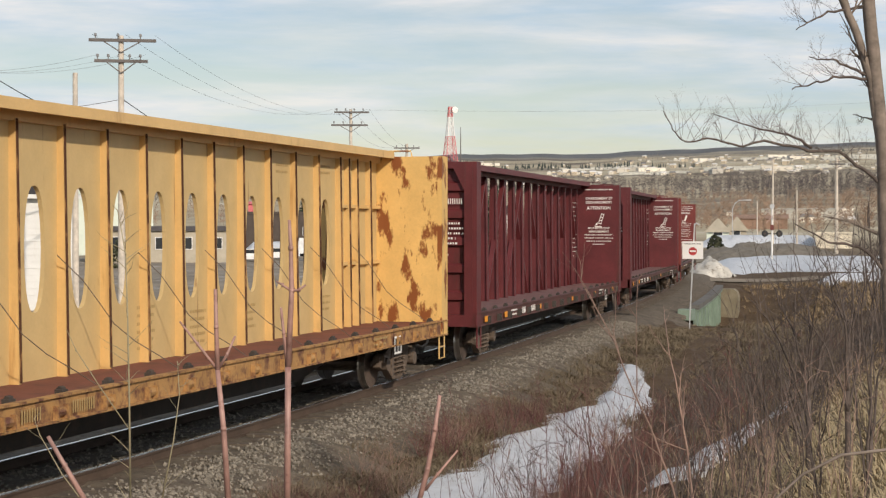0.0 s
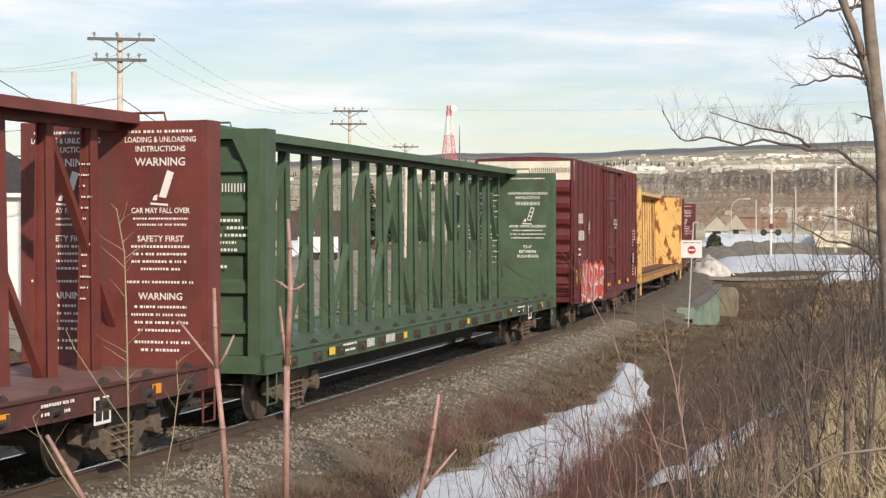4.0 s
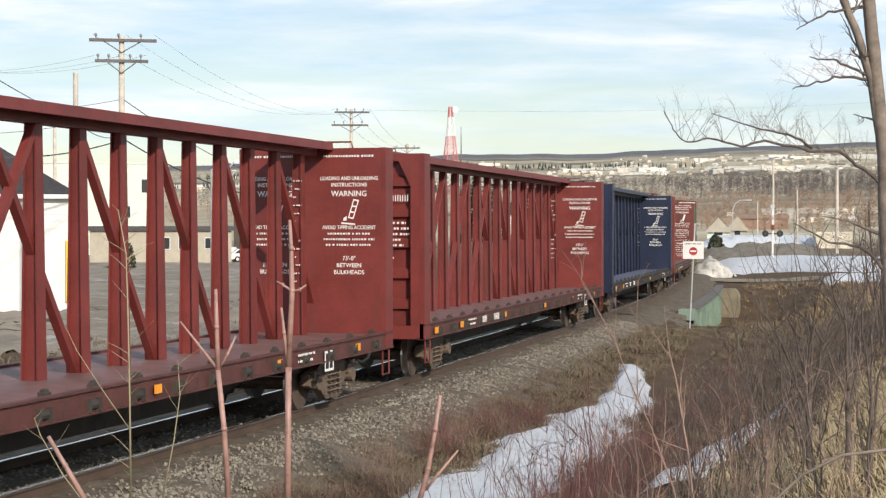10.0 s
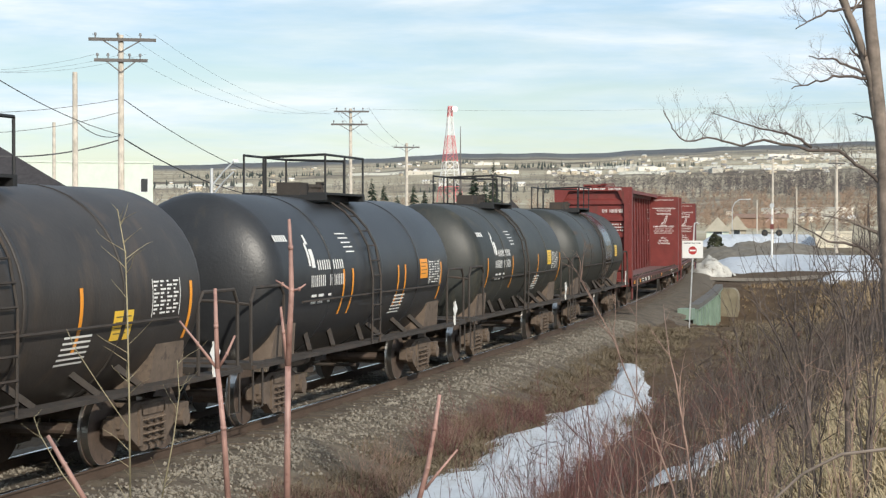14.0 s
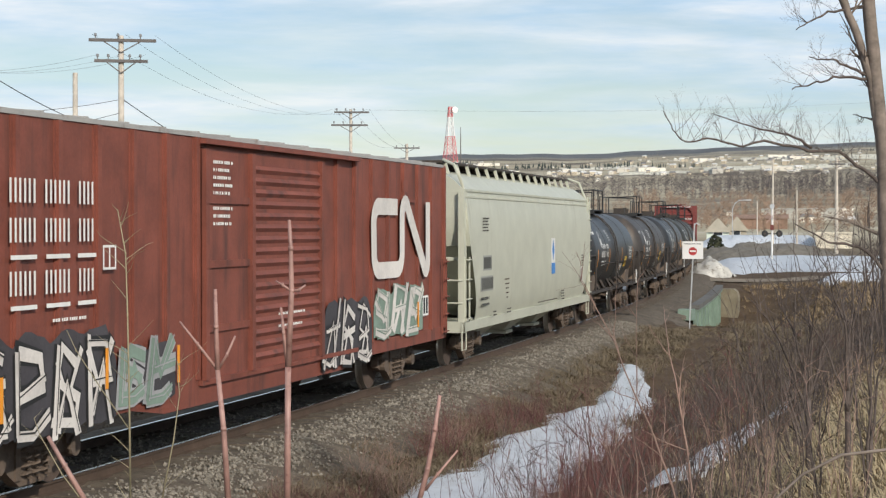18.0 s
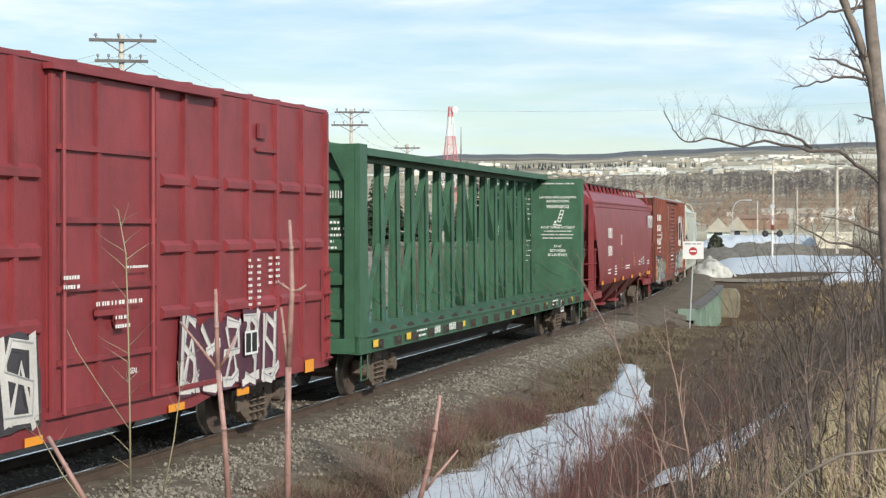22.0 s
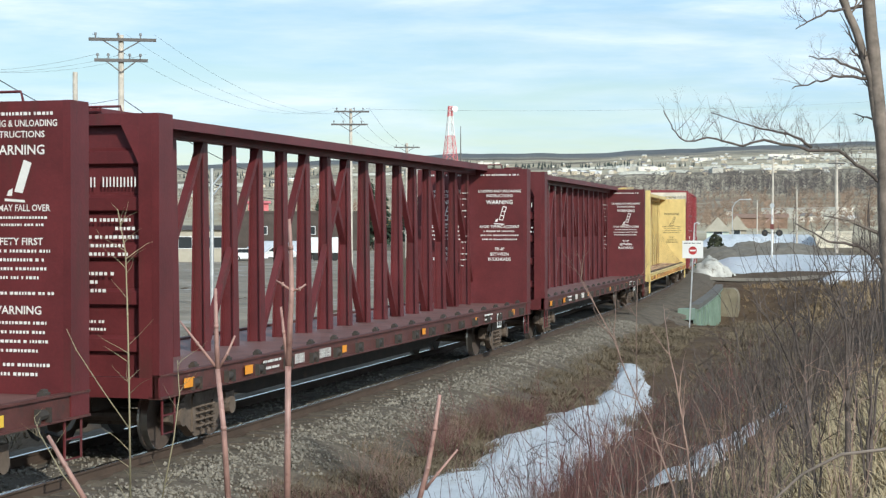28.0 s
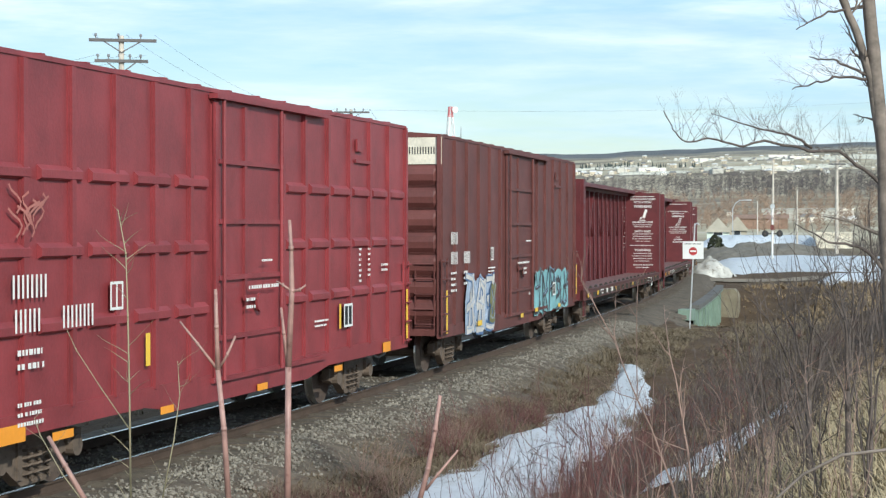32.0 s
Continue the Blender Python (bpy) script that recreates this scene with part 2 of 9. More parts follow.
def lettering(words, size, where, material, parent, side="end", align="CENTER", squeeze=1.0, name="lettering"):
    """Words in the built-in font, as a flat mesh 4 mm proud. side: end (facing -y) or flank (facing +x)."""
    key = ("text", words, size, align, squeeze, material.name)
    if key not in MESHES:
        c = bpy.data.curves.new("words", "FONT")
        c.body, c.size, c.align_x, c.resolution_u, c.offset = words, size, align, 2, size * 0.016
        tmp = new("words", c)
        me = bpy.data.meshes.new_from_object(tmp.evaluated_get(bpy.context.evaluated_depsgraph_get()))
        bpy.data.objects.remove(tmp)
        bpy.data.curves.remove(c)
        if squeeze != 1.0:
            me.transform(Matrix.Diagonal((squeeze, 1, 1, 1)))
        me.materials.clear()
        me.materials.append(material)
        MESHES[key] = me
    ob = part(name, MESHES[key], material, parent)
    ob.matrix_local = pose(*where, 90, 0, 0) if side == "end" else pose(*where, 90, 0, 90)
    return ob


def bars(bm, rows, where, side="end", height=0.1, gap=0.06, rnd=None, dense=0.8):
    """Rows of short bars in place of writing that cannot be told: rows of (start, end) across."""
    x, y, z = where
    for k, (a, b) in enumerate(rows):
        zz, p, slim = z - k * (height + gap), a, height * 0.18 if rnd else 0.0
        while p < b - 0.01:
            if height > 0.125 and rnd:
                # one block of two upright strokes for each character
                for o in (0.0, 0.4):
                    if side == "end":
                        box(bm, x + p + o * height, x + p + (o + 0.14) * height, y - 0.004, y, zz, zz + height)
                    else:
                        box(bm, x, x + 0.004, y + p + o * height, y + p + (o + 0.14) * height, zz, zz + height)
                p += height * 0.78
                continue
            q = min(b, p + (rnd.uniform(0.3, 0.8) * height if rnd else b - a))
            if side == "end":
                box(bm, x + p, x + q, y - 0.004, y, zz + slim, zz + height - slim)
            else:
                box(bm, x, x + 0.004, y + p, y + q, zz + slim, zz + height - slim)
            p = q + height * ((1 - dense) * 1.4 + (0.5 if rnd and rnd.random() < 0.16 else 0.05))


# ---- the line of the track, and the lie of the land ----
def heading(s):
    s = min(max(s, 0.0), 150.0)
    return 8.637e-4 * s + 5.694e-6 * s * s / 2


TRACK = {}
_x = _y = 0.0
_s = 0.0
while _s < 760:
    TRACK[round(_s)] = (_x, _y, heading(_s) if _s < 150 else heading(150) + (_s - 150) * 0.00172)
    for _k in range(4):
        _h = heading(_s + 0.125) if _s < 150 else heading(150) + (_s + 0.125 - 150) * 0.00172
        _x, _y, _s = _x - math.sin(_h) * 0.25, _y + math.cos(_h) * 0.25, _s + 0.25


def track(s):
    """Place and heading (radians, to the left) of the track s metres on from the point abreast of the camera."""
    if s <= 0:
        return 0.0, s, 0.0
    i = min(int(s), 757)
    f = s - i
    a, b = TRACK[i], TRACK[i + 1]
    return tuple(p + (q - p) * f for p, q in zip(a, b))


def beside(s, w, z=0.0):
    x, y, h = track(s)
    return Vector((x + w * math.cos(h), y + w * math.sin(h), z))


XS = np.array([track(v)[0] for v in range(0, 700)])
YS = np.array([track(v)[1] for v in range(0, 700)])


def offset(x, y):
    """How far a place lies to the right of the track, for arrays; y stands in for the way along it."""
    yy = np.clip(y, 0, 640)
    return (x - np.interp(yy, YS, XS)) * np.interp(yy, [0, 150, 640], [1.0, 0.98, 0.55])


W_ = [-900, -14, -6, -3.2, -2.2, 2.0, 3.0, 4.2, 5.6, 7.0, 8.2, 9.2, 10.2, 11.5, 18, 60, 900]
Z_NEAR = [-0.9, -0.9, -0.8, -0.62, -0.42, -0.42, -0.62, -0.80, -0.86, -0.74, -0.5, 0.0, 0.82, 1.45, 1.7, 1.8, 1.8]
Z_FAR = [-0.9, -0.9, -0.8, -0.62, -0.42, -0.42, -0.5, -0.52, -0.5, -0.45, -0.4, -0.35, -0.3, -0.3, -0.3, -0.4, -0.4]


def land(x, y):
    """Height of the ground, for arrays: the line's own bed, the ditch and bank beside it, then the valley and the hill beyond."""
    x, y = np.asarray(x, float), np.asarray(y, float)
    w = offset(x, y)
    t = np.clip((y - 42) / 16, 0, 1)
    t = t * t * (3 - 2 * t)
    z = np.interp(w, W_, Z_NEAR) * (1 - t) + np.interp(w, W_, Z_FAR) * t
    bump = 0.05 * np.sin(x * 1.7 + 2.1 * np.sin(y * 0.6)) * np.sin(y * 1.3) + 0.04 * np.sin(x * 3.9 + y * 2.7) + 0.03 * np.sin(y * 5.1 - x * 2.2)
    z = z + bump * np.clip((np.abs(w) - 3.0) / 1.5, 0, 1) * np.clip(1.4 - y / 140, 0.3, 1)
    # the stream bed under the small bridge
    dip = np.clip((y - 63 - 6 * np.clip(3.3 - w, 0, 2)) / 5, 0, 1) * np.clip((101 - y) / 4, 0, 1) * np.clip((w - 2.7) / 0.4, 0, 1) * np.clip((10.0 - w) / 4, 0, 1)
    z = z - 1.9 * dip
    r = np.hypot(x - EYE.x, y)
    far = np.interp(r, [0, 170, 300, 450, 600, 1000, 1600, 2500, 3200, 4600], [0, 0, 1.5, 4.5, 9.5, 26, 56, 104, 142, 150])
    bear = np.degrees(np.arctan2(-(x - EYE.x), y))
    lift = np.interp(bear, [-30, 2.35, 5.4, 8.3, 10, 12, 16.1, 19.7, 25.3, 31, 60], [1.13, 1.115, 1.077, 1.05, 1.024, 0.984, 0.987, 0.906, 0.824, 0.8, 0.8])
    wave = 1 + 0.004 * np.sin(bear * 1.9 + 1.0) + 0.004 * np.sin(bear * 4.3)
    front = np.clip((y + 100) / 150, 0, 1)
    return z + far * (1 + (lift * wave - 1) * np.clip((r - 300) / 900, 0, 1)) * front


def land1(x, y):
    return float(land(x, y))


# ---- ground: one sheet from the bank to the far hill ----
def earth_material():
    """Dead grass and soil near by; bare woods, dark firs, stubble and old snow further off, by place."""
    m = bpy.data.materials.new("thawing_ground")
    m.use_nodes = True
    n, l = m.node_tree.nodes, m.node_tree.links
    b = n["Principled BSDF"]
    b.inputs["Roughness"].default_value = 0.95
    b.inputs["Specular IOR Level"].default_value = 0.15
    co = n.new("ShaderNodeTexCoord")

    def tex(scale, detail, stretch=(1, 1, 1)):
        mp, t = n.new("ShaderNodeMapping"), n.new("ShaderNodeTexNoise")
        mp.inputs["Scale"].default_value = stretch
        t.inputs["Scale"].default_value, t.inputs["Detail"].default_value, t.inputs["Roughness"].default_value = scale, detail, 0.65
        l.new(co.outputs["Object"], mp.inputs["Vector"])
        l.new(mp.outputs[0], t.inputs["Vector"])
        return t.outputs["Fac"]

    def ramp(src, stops):
        r = n.new("ShaderNodeValToRGB")
        while len(r.color_ramp.elements) < len(stops):
            r.color_ramp.elements.new(0.5)
        for e, (p, c) in zip(r.color_ramp.elements, stops):
            e.position, e.color = p, (*c, 1)
        l.new(src, r.inputs["Fac"])
        return r.outputs["Color"]

    def mix(fac, a, c):
        x = n.new("ShaderNodeMixRGB")
        l.new(fac, x.inputs["Fac"])
        l.new(a, x.inputs[1])
        l.new(c, x.inputs[2])
        return x.outputs[0]

    near = ramp(tex(0.9, 8), [(0.3, (0.045, 0.029, 0.02)), (0.5, (0.10, 0.066, 0.042)), (0.7, (0.16, 0.115, 0.07))])
    near2 = ramp(tex(9, 5), [(0.3, (0.04, 0.027, 0.018)), (0.7, (0.155, 0.112, 0.07))])
    nm = n.new("ShaderNodeMixRGB")
    nm.inputs["Fac"].default_value = 0.5
    l.new(near, nm.inputs[1])
    l.new(near2, nm.inputs[2])
    # far: woods with open fields and snow, in bands that follow the slope
    woods = ramp(tex(0.012, 9), [(0.35, (0.055, 0.05, 0.046)), (0.5, (0.12, 0.10, 0.083)), (0.66, (0.18, 0.152, 0.12))])
    fields = ramp(tex(0.02, 6), [(0.3, (0.30, 0.25, 0.17)), (0.6, (0.46, 0.41, 0.30)), (0.75, (0.66, 0.62, 0.54))])
    mask = ramp(tex(0.0042, 7, (1, 1, 6)), [(0.37, (0, 0, 0)), (0.50, (1, 1, 1))])
    far = mix(mask, woods, fields)
    sep, dist, mr = n.new("ShaderNodeSeparateXYZ"), n.new("ShaderNodeVectorMath"), n.new("ShaderNodeMapRange")
    dist.operation = "LENGTH"
    l.new(co.outputs["Object"], dist.inputs[0])
    mr.inputs["From Min"].default_value, mr.inputs["From Max"].default_value = 170, 320
    l.new(dist.outputs["Value"], mr.inputs["Value"])
    out = mix(mr.outputs[0], nm.outputs[0], far)
    # unbroken forest on the crest, its colour lightened towards grey for distance haze
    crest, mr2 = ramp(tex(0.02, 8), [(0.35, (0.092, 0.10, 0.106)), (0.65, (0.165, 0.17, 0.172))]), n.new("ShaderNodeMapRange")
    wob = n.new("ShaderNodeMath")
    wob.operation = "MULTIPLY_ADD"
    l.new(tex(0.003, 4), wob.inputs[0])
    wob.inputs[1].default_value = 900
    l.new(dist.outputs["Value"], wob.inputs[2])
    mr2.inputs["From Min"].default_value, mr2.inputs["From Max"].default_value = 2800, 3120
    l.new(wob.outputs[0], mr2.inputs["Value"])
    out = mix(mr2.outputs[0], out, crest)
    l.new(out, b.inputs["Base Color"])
    bp = n.new("ShaderNodeBump")
    bp.inputs["Strength"].default_value, bp.inputs["Distance"].default_value = 0.6, 0.05
    l.new(tex(14, 6), bp.inputs["Height"])
    l.new(bp.outputs[0], b.inputs["Normal"])
    return m


def grid_mesh(name, X, Y, Z, material, wrap=False, smooth=True):
    r, c = X.shape
    idx = np.arange(r * c).reshape(r, c)
    if wrap:
        idx = np.concatenate([idx, idx[:, :1]], 1)
    q = np.stack([idx[:-1, :-1], idx[:-1, 1:], idx[1:, 1:], idx[1:, :-1]], -1).reshape(-1, 4)
    me = bpy.data.meshes.new(name)
    me.from_pydata(np.stack([X, Y, Z], -1).reshape(-1, 3).tolist(), [], q.tolist())
    me.materials.append(material)
    me.polygons.foreach_set("use_smooth", [smooth] * len(me.polygons))
    me.update()
    return me


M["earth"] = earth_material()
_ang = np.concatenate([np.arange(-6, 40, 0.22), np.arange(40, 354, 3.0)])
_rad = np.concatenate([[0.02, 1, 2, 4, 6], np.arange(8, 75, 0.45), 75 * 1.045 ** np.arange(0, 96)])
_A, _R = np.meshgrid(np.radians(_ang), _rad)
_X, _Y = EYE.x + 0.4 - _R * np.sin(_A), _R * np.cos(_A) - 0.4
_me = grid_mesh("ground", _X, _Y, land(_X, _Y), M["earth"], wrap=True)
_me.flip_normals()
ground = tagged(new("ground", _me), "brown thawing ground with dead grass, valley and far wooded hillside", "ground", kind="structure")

# ---- track bed, sleepers and rails ----
M["ballast"] = mat("grey_brown_ballast", (0.125, 0.101, 0.073), 0.95, var=0.45, scale=2.5, fine=40, bump=1.0, stain=(0.075, 0.05, 0.035), amount=0.5)
M["stone"] = mat("crushed_stone", (0.215, 0.192, 0.155), 0.9, var=0.65, scale=9)
M["tie"] = mat("tarred_sleeper_wood", (0.11, 0.088, 0.068), 0.85, var=0.4, scale=3)


def bed():
    prof = [(-3.3, -0.72), (-2.9, -0.58), (-2.3, -0.34), (-1.75, -0.2), (-1.1, -0.17), (-0.4, -0.155), (0.4, -0.155), (1.1, -0.17), (1.75, -0.2), (2.3, -0.34), (2.9, -0.56), (3.4, -0.76)]
    ss = np.concatenate([np.arange(-40, 10, 2.0), np.arange(10, 90, 0.35), np.arange(90, 640, 4.0)])
    rng = np.random.RandomState(4)
    P = np.array([[(*beside(s, w)[:2], z) for w, z in prof] for s in ss])
    # the shoulder stops at the bridge
    over = [(68.5 < s < 98.5) for s in ss]
    for k in (10, 11):
        P[over, k, :2] = np.array([beside(s, 2.78 + 0.02 * k)[:2] for s in ss])[over]
        P[over, k, 2] = -0.5 if k == 10 else -0.62
    P[..., 2] += rng.normal(0, 0.018, P.shape[:2])
    P[..., 0] += rng.normal(0, 0.05, P.shape[:2])
    me = grid_mesh("track_bed", P[..., 0], P[..., 1], P[..., 2], M["ballast"])
    return tagged(new("track_bed", me), "grey-brown crushed stone ballast bed with sloping shoulders", "track bed", kind="structure")


track_bed = bed()


def rails():
    r = root("railway_track", "pair of worn steel rails on tarred wooden sleepers", "railway track", kind="structure")
    foot = [(-0.07, -0.17), (0.07, -0.17), (0.07, -0.155), (0.012, -0.14), (0.012, -0.045), (0.036, -0.035), (0.036, -0.008), (-0.036, -0.008), (-0.036, -0.035), (-0.012, -0.045), (-0.012, -0.14), (-0.07, -0.155)]
    ss = list(np.arange(-30, 10, 4.0)) + list(np.arange(10, 150, 1.0)) + list(np.arange(150, 600, 4.0))
    for w in (0.7525, -0.7525):
        X = np.array([[beside(s, w + a).x for a, z in foot + foot[:1]] for s in ss])
        Y = np.array([[beside(s, w + a).y for a, z in foot + foot[:1]] for s in ss])
        Z = np.array([[z for a, z in foot + foot[:1]] for s in ss])
        ob = new("rail", grid_mesh("rail", X, Y, Z, M["rail"], smooth=False))
        ob.parent = r
        X = np.array([[beside(s, w + a).x for a in (-0.036, -0.03, 0.03, 0.036)] for s in ss])
        Y = np.array([[beside(s, w + a).y for a in (-0.036, -0.03, 0.03, 0.036)] for s in ss])
        Z = np.array([[-0.008, 0, 0, -0.008] for s in ss])
        ob2 = new("running_surface", grid_mesh("running_surface", X, Y, Z, M["railtop"], smooth=False))
        ob2.parent = ob
        tagged(ob2, "bright polished rail head")
    bm = bmesh.new()
    box(bm, -1.3, 1.3, -0.115, 0.115, -0.29, -0.155)
    me = finish(bm, "sleeper", M["tie"])
    rng = random.Random(9)
    for k in range(150):
        s = 13 + k * 0.53
        p, h = beside(s, rng.uniform(-0.05, 0.05)), track(s)[2]
        ob = new("sleeper", me)
        ob.parent = r
        ob.matrix_local = Matrix.Translation(p) @ pose(0, 0, rng.uniform(-0.012, 0.004), 0, 0, math.degrees(h) + rng.uniform(-1, 1))
    return r


rails()


def scatter_mesh(name, shapes, places, material):
    """Many small pieces in one mesh: shapes are (verts, faces); places are (shape, 3x3, offset)."""
    V, F, base = [], [], 0
    for k, m3, off in places:
        v, f = shapes[k]
        V.append(v @ m3.T + off)
        F.extend([[i + base for i in q] for q in f])
        base += len(v)
    me = bpy.data.meshes.new(name)
    me.from_pydata(np.concatenate(V).tolist(), [], F)
    me.materials.append(material)
    me.update()
    return me


def turn(rng):
    q = rng.normal(size=4)
    q /= np.linalg.norm(q)
    w, x, y, z = q
    return np.array([[1 - 2 * (y * y + z * z), 2 * (x * y - z * w), 2 * (x * z + y * w)], [2 * (x * y + z * w), 1 - 2 * (x * x + z * z), 2 * (y * z - x * w)],
                     [2 * (x * z - y * w), 2 * (y * z + x * w), 1 - 2 * (x * x + y * y)]])


def stones():
    rng = np.random.RandomState(3)
    octa = np.array([[1, 0, 0], [-1, 0, 0], [0, 1, 0], [0, -1, 0], [0, 0, 1], [0, 0, -1]], float)
    tri = [[0, 2, 4], [2, 1, 4], [1, 3, 4], [3, 0, 4], [2, 0, 5], [1, 2, 5], [3, 1, 5], [0, 3, 5]]
    shapes = [(octa * rng.uniform(0.6, 1.3, (6, 3)), tri) for _ in range(8)]
    places = []
    for _ in range(17000):
        s = 15 + 45 * rng.rand() ** 1.5
        w = rng.uniform(-0.7, 0.7) if rng.rand() < 0.3 else float(np.clip(rng.normal(1.95, 0.36), 0.95, 3.2))
        z = np.interp(w, [-1.3, 1.3, 1.75, 2.3, 2.9, 3.4, 3.9], [-0.155, -0.165, -0.2, -0.34, -0.56, -0.7, -0.76])
        p = beside(s, w)
        places.append((rng.randint(8), turn(rng) * (0.014 + 0.026 * rng.rand() ** 2), np.array([p.x, p.y, z + 0.005])))
    return tagged(new("ballast_stones", scatter_mesh("ballast_stones", shapes, places, M["stone"])), "loose grey and tan crushed stones on the track shoulder", "ballast", kind="stuff")


stones()


# ---- rolling stock: shared running gear ----
WHEELSETS = []


def wheelset_mesh():
    def build(bm):
        tube(bm, (-0.95, 0, 0), (0.95, 0, 0), 0.08, n=10)
        for sgn in (-1, 1):
            tube(bm, (sgn * 0.73, 0, 0), (sgn * 0.79, 0, 0), 0.40, n=32)
            tube(bm, (sgn * 0.785, 0, 0), (sgn * 0.80, 0, 0), 0.34, 0.16, n=28)
            tube(bm, (sgn * 0.80, 0, 0), (sgn * 0.86, 0, 0), 0.12, n=14)
            tube(bm, (sgn * 0.86, 0, 0), (sgn * 1.08, 0, 0), 0.10, n=12)
            tube(bm, (sgn * 0.685, 0, 0), (sgn * 0.72, 0, 0), 0.485, 0.475, n=40)
            tube(bm, (sgn * 0.72, 0, 0), (sgn * 0.82, 0, 0), 0.46, 0.455, n=40)
    me = cached("wheelset", build, "wheelset", M["wheel"])
    if len(me.materials) == 1:
        me.materials.append(M["tread"])
        for p in me.polygons:
            if len(p.vertices) == 4 and Vector((0, p.center.y, p.center.z)).length > 0.44:
                p.material_index = 1
    return me


def side_frame_mesh(sgn):
    def build(bm):
        x0, x1 = sgn * 0.93, sgn * 1.07
        top = [(-1.15, 0.62), (-1.15, 0.42), (-0.98, 0.36), (-0.72, 0.40), (-0.52, 0.26), (-0.30, 0.12), (0.30, 0.12), (0.52, 0.26), (0.72, 0.40), (0.98, 0.36), (1.15, 0.42), (1.15, 0.62), (0.80, 0.66), (0.5, 0.78), (-0.5, 0.78), (-0.80, 0.66)]
        a = [bm.verts.new((x0, y, z)) for y, z in top]
        b = [bm.verts.new((x1, y, z)) for y, z in top]
        for i in range(len(top)):
            j = (i + 1) % len(top)
            bm.faces.new((a[i], a[j], b[j], b[i]))
        bm.faces.new(a)
        bm.faces.new(b[::-1])
        for y in (-0.9, 0.9):
            tube(bm, (sgn * 0.98, y, 0.46), (sgn * 1.17, y, 0.46), 0.13, n=12)
            box(bm, *sorted((sgn * 0.94, sgn * 1.13)), y - 0.17, y + 0.17, 0.50, 0.66)
        box(bm, *sorted((sgn * 1.06, sgn * 1.10)), -0.36, 0.36, 0.60, 0.74)
        box(bm, *sorted((sgn * 1.06, sgn * 1.10)), -0.42, -0.32, 0.2, 0.7)
        box(bm, *sorted((sgn * 1.06, sgn * 1.10)), 0.32, 0.42, 0.2, 0.7)
    return cached(("frame", sgn), build, "side_frame", M["truck"])


def spring_mesh():
    """One coil spring round its inner post."""
    def build(bm):
        pts = [(0.075 * math.cos(a * 0.9), 0.075 * math.sin(a * 0.9), 0.19 + 0.0132 * a) for a in range(29)]
        polyline(bm, pts, 0.019, 5)
    return cached("spring", build, "spring", M["truck"])


def bolster_mesh():
    def build(bm):
        box(bm, -1.02, 1.02, -0.2, 0.2, 0.5, 0.74)
        box(bm, -0.4, 0.4, -0.3, 0.3, 0.7, 0.86)
        for y in (-0.62, 0.62):
            box(bm, -0.7, 0.7, y - 0.04, y + 0.04, 0.3, 0.38)
            for sgn in (-1, 1):
                box(bm, sgn * 0.76 - 0.05, sgn * 0.76 + 0.05, y - 0.16 * (1 if y > 0 else -1) - 0.06, y - 0.16 * (1 if y > 0 else -1) + 0.06, 0.28, 0.62)
    return cached("bolster", build, "bolster", M["truck"])


def truck(parent, y):
    t = new("truck")
    t.parent, t.empty_display_size = parent, 0.1
    t.location = (0, y, 0)
    part("bolster", bolster_mesh(), None, t)
    for sgn in (-1, 1):
        part("side_frame", side_frame_mesh(sgn), None, t)
        for y in (-0.21, 0.0, 0.21):
            part("spring", spring_mesh(), None, t).location = (sgn * 1.09, y, 0)
    for k in (-1, 1):
        w = part("wheelset", wheelset_mesh(), None, t)
        w.location = (0, 0.9 * k, 0.46)
        WHEELSETS.append((k, w))
    return t


def coupler(parent, y, sgn):
    def build(bm):
        box(bm, -0.11, 0.11, min(0, sgn * 0.55), max(0, sgn * 0.55), 0.78, 0.98)
        box(bm, -0.19, 0.19, min(sgn * 0.5, sgn * 0.85), max(sgn * 0.5, sgn * 0.85), 0.72, 1.02)
        box(bm, -0.28, 0.28, min(-sgn * 0.3, sgn * 0.1), max(-sgn * 0.3, sgn * 0.1), 0.62, 1.05)
    c = part("coupler", cached(("coupler", sgn), build, "coupler", M["truck"]), None, parent)
    c.location = (0, y, 0)

    def hose(bm):
        pts = [(0.42, 0, 0.85), (0.44, sgn * 0.25, 0.72), (0.42, sgn * 0.5, 0.5), (0.36, sgn * 0.72, 0.44), (0.3, sgn * 0.9, 0.5)]
        polyline(bm, pts, 0.028, 6)
    h = part("air_hose", cached(("hose", sgn), hose, "air_hose", M["black"]), None, parent)
    h.location = (0, y, 0)


def gear(parent, half, inset):
    """Both trucks, couplers with hoses and the train's brake rigging under a car."""
    for sgn in (-1, 1):
        truck(parent, sgn * (half - inset))
        coupler(parent, sgn * half, sgn)


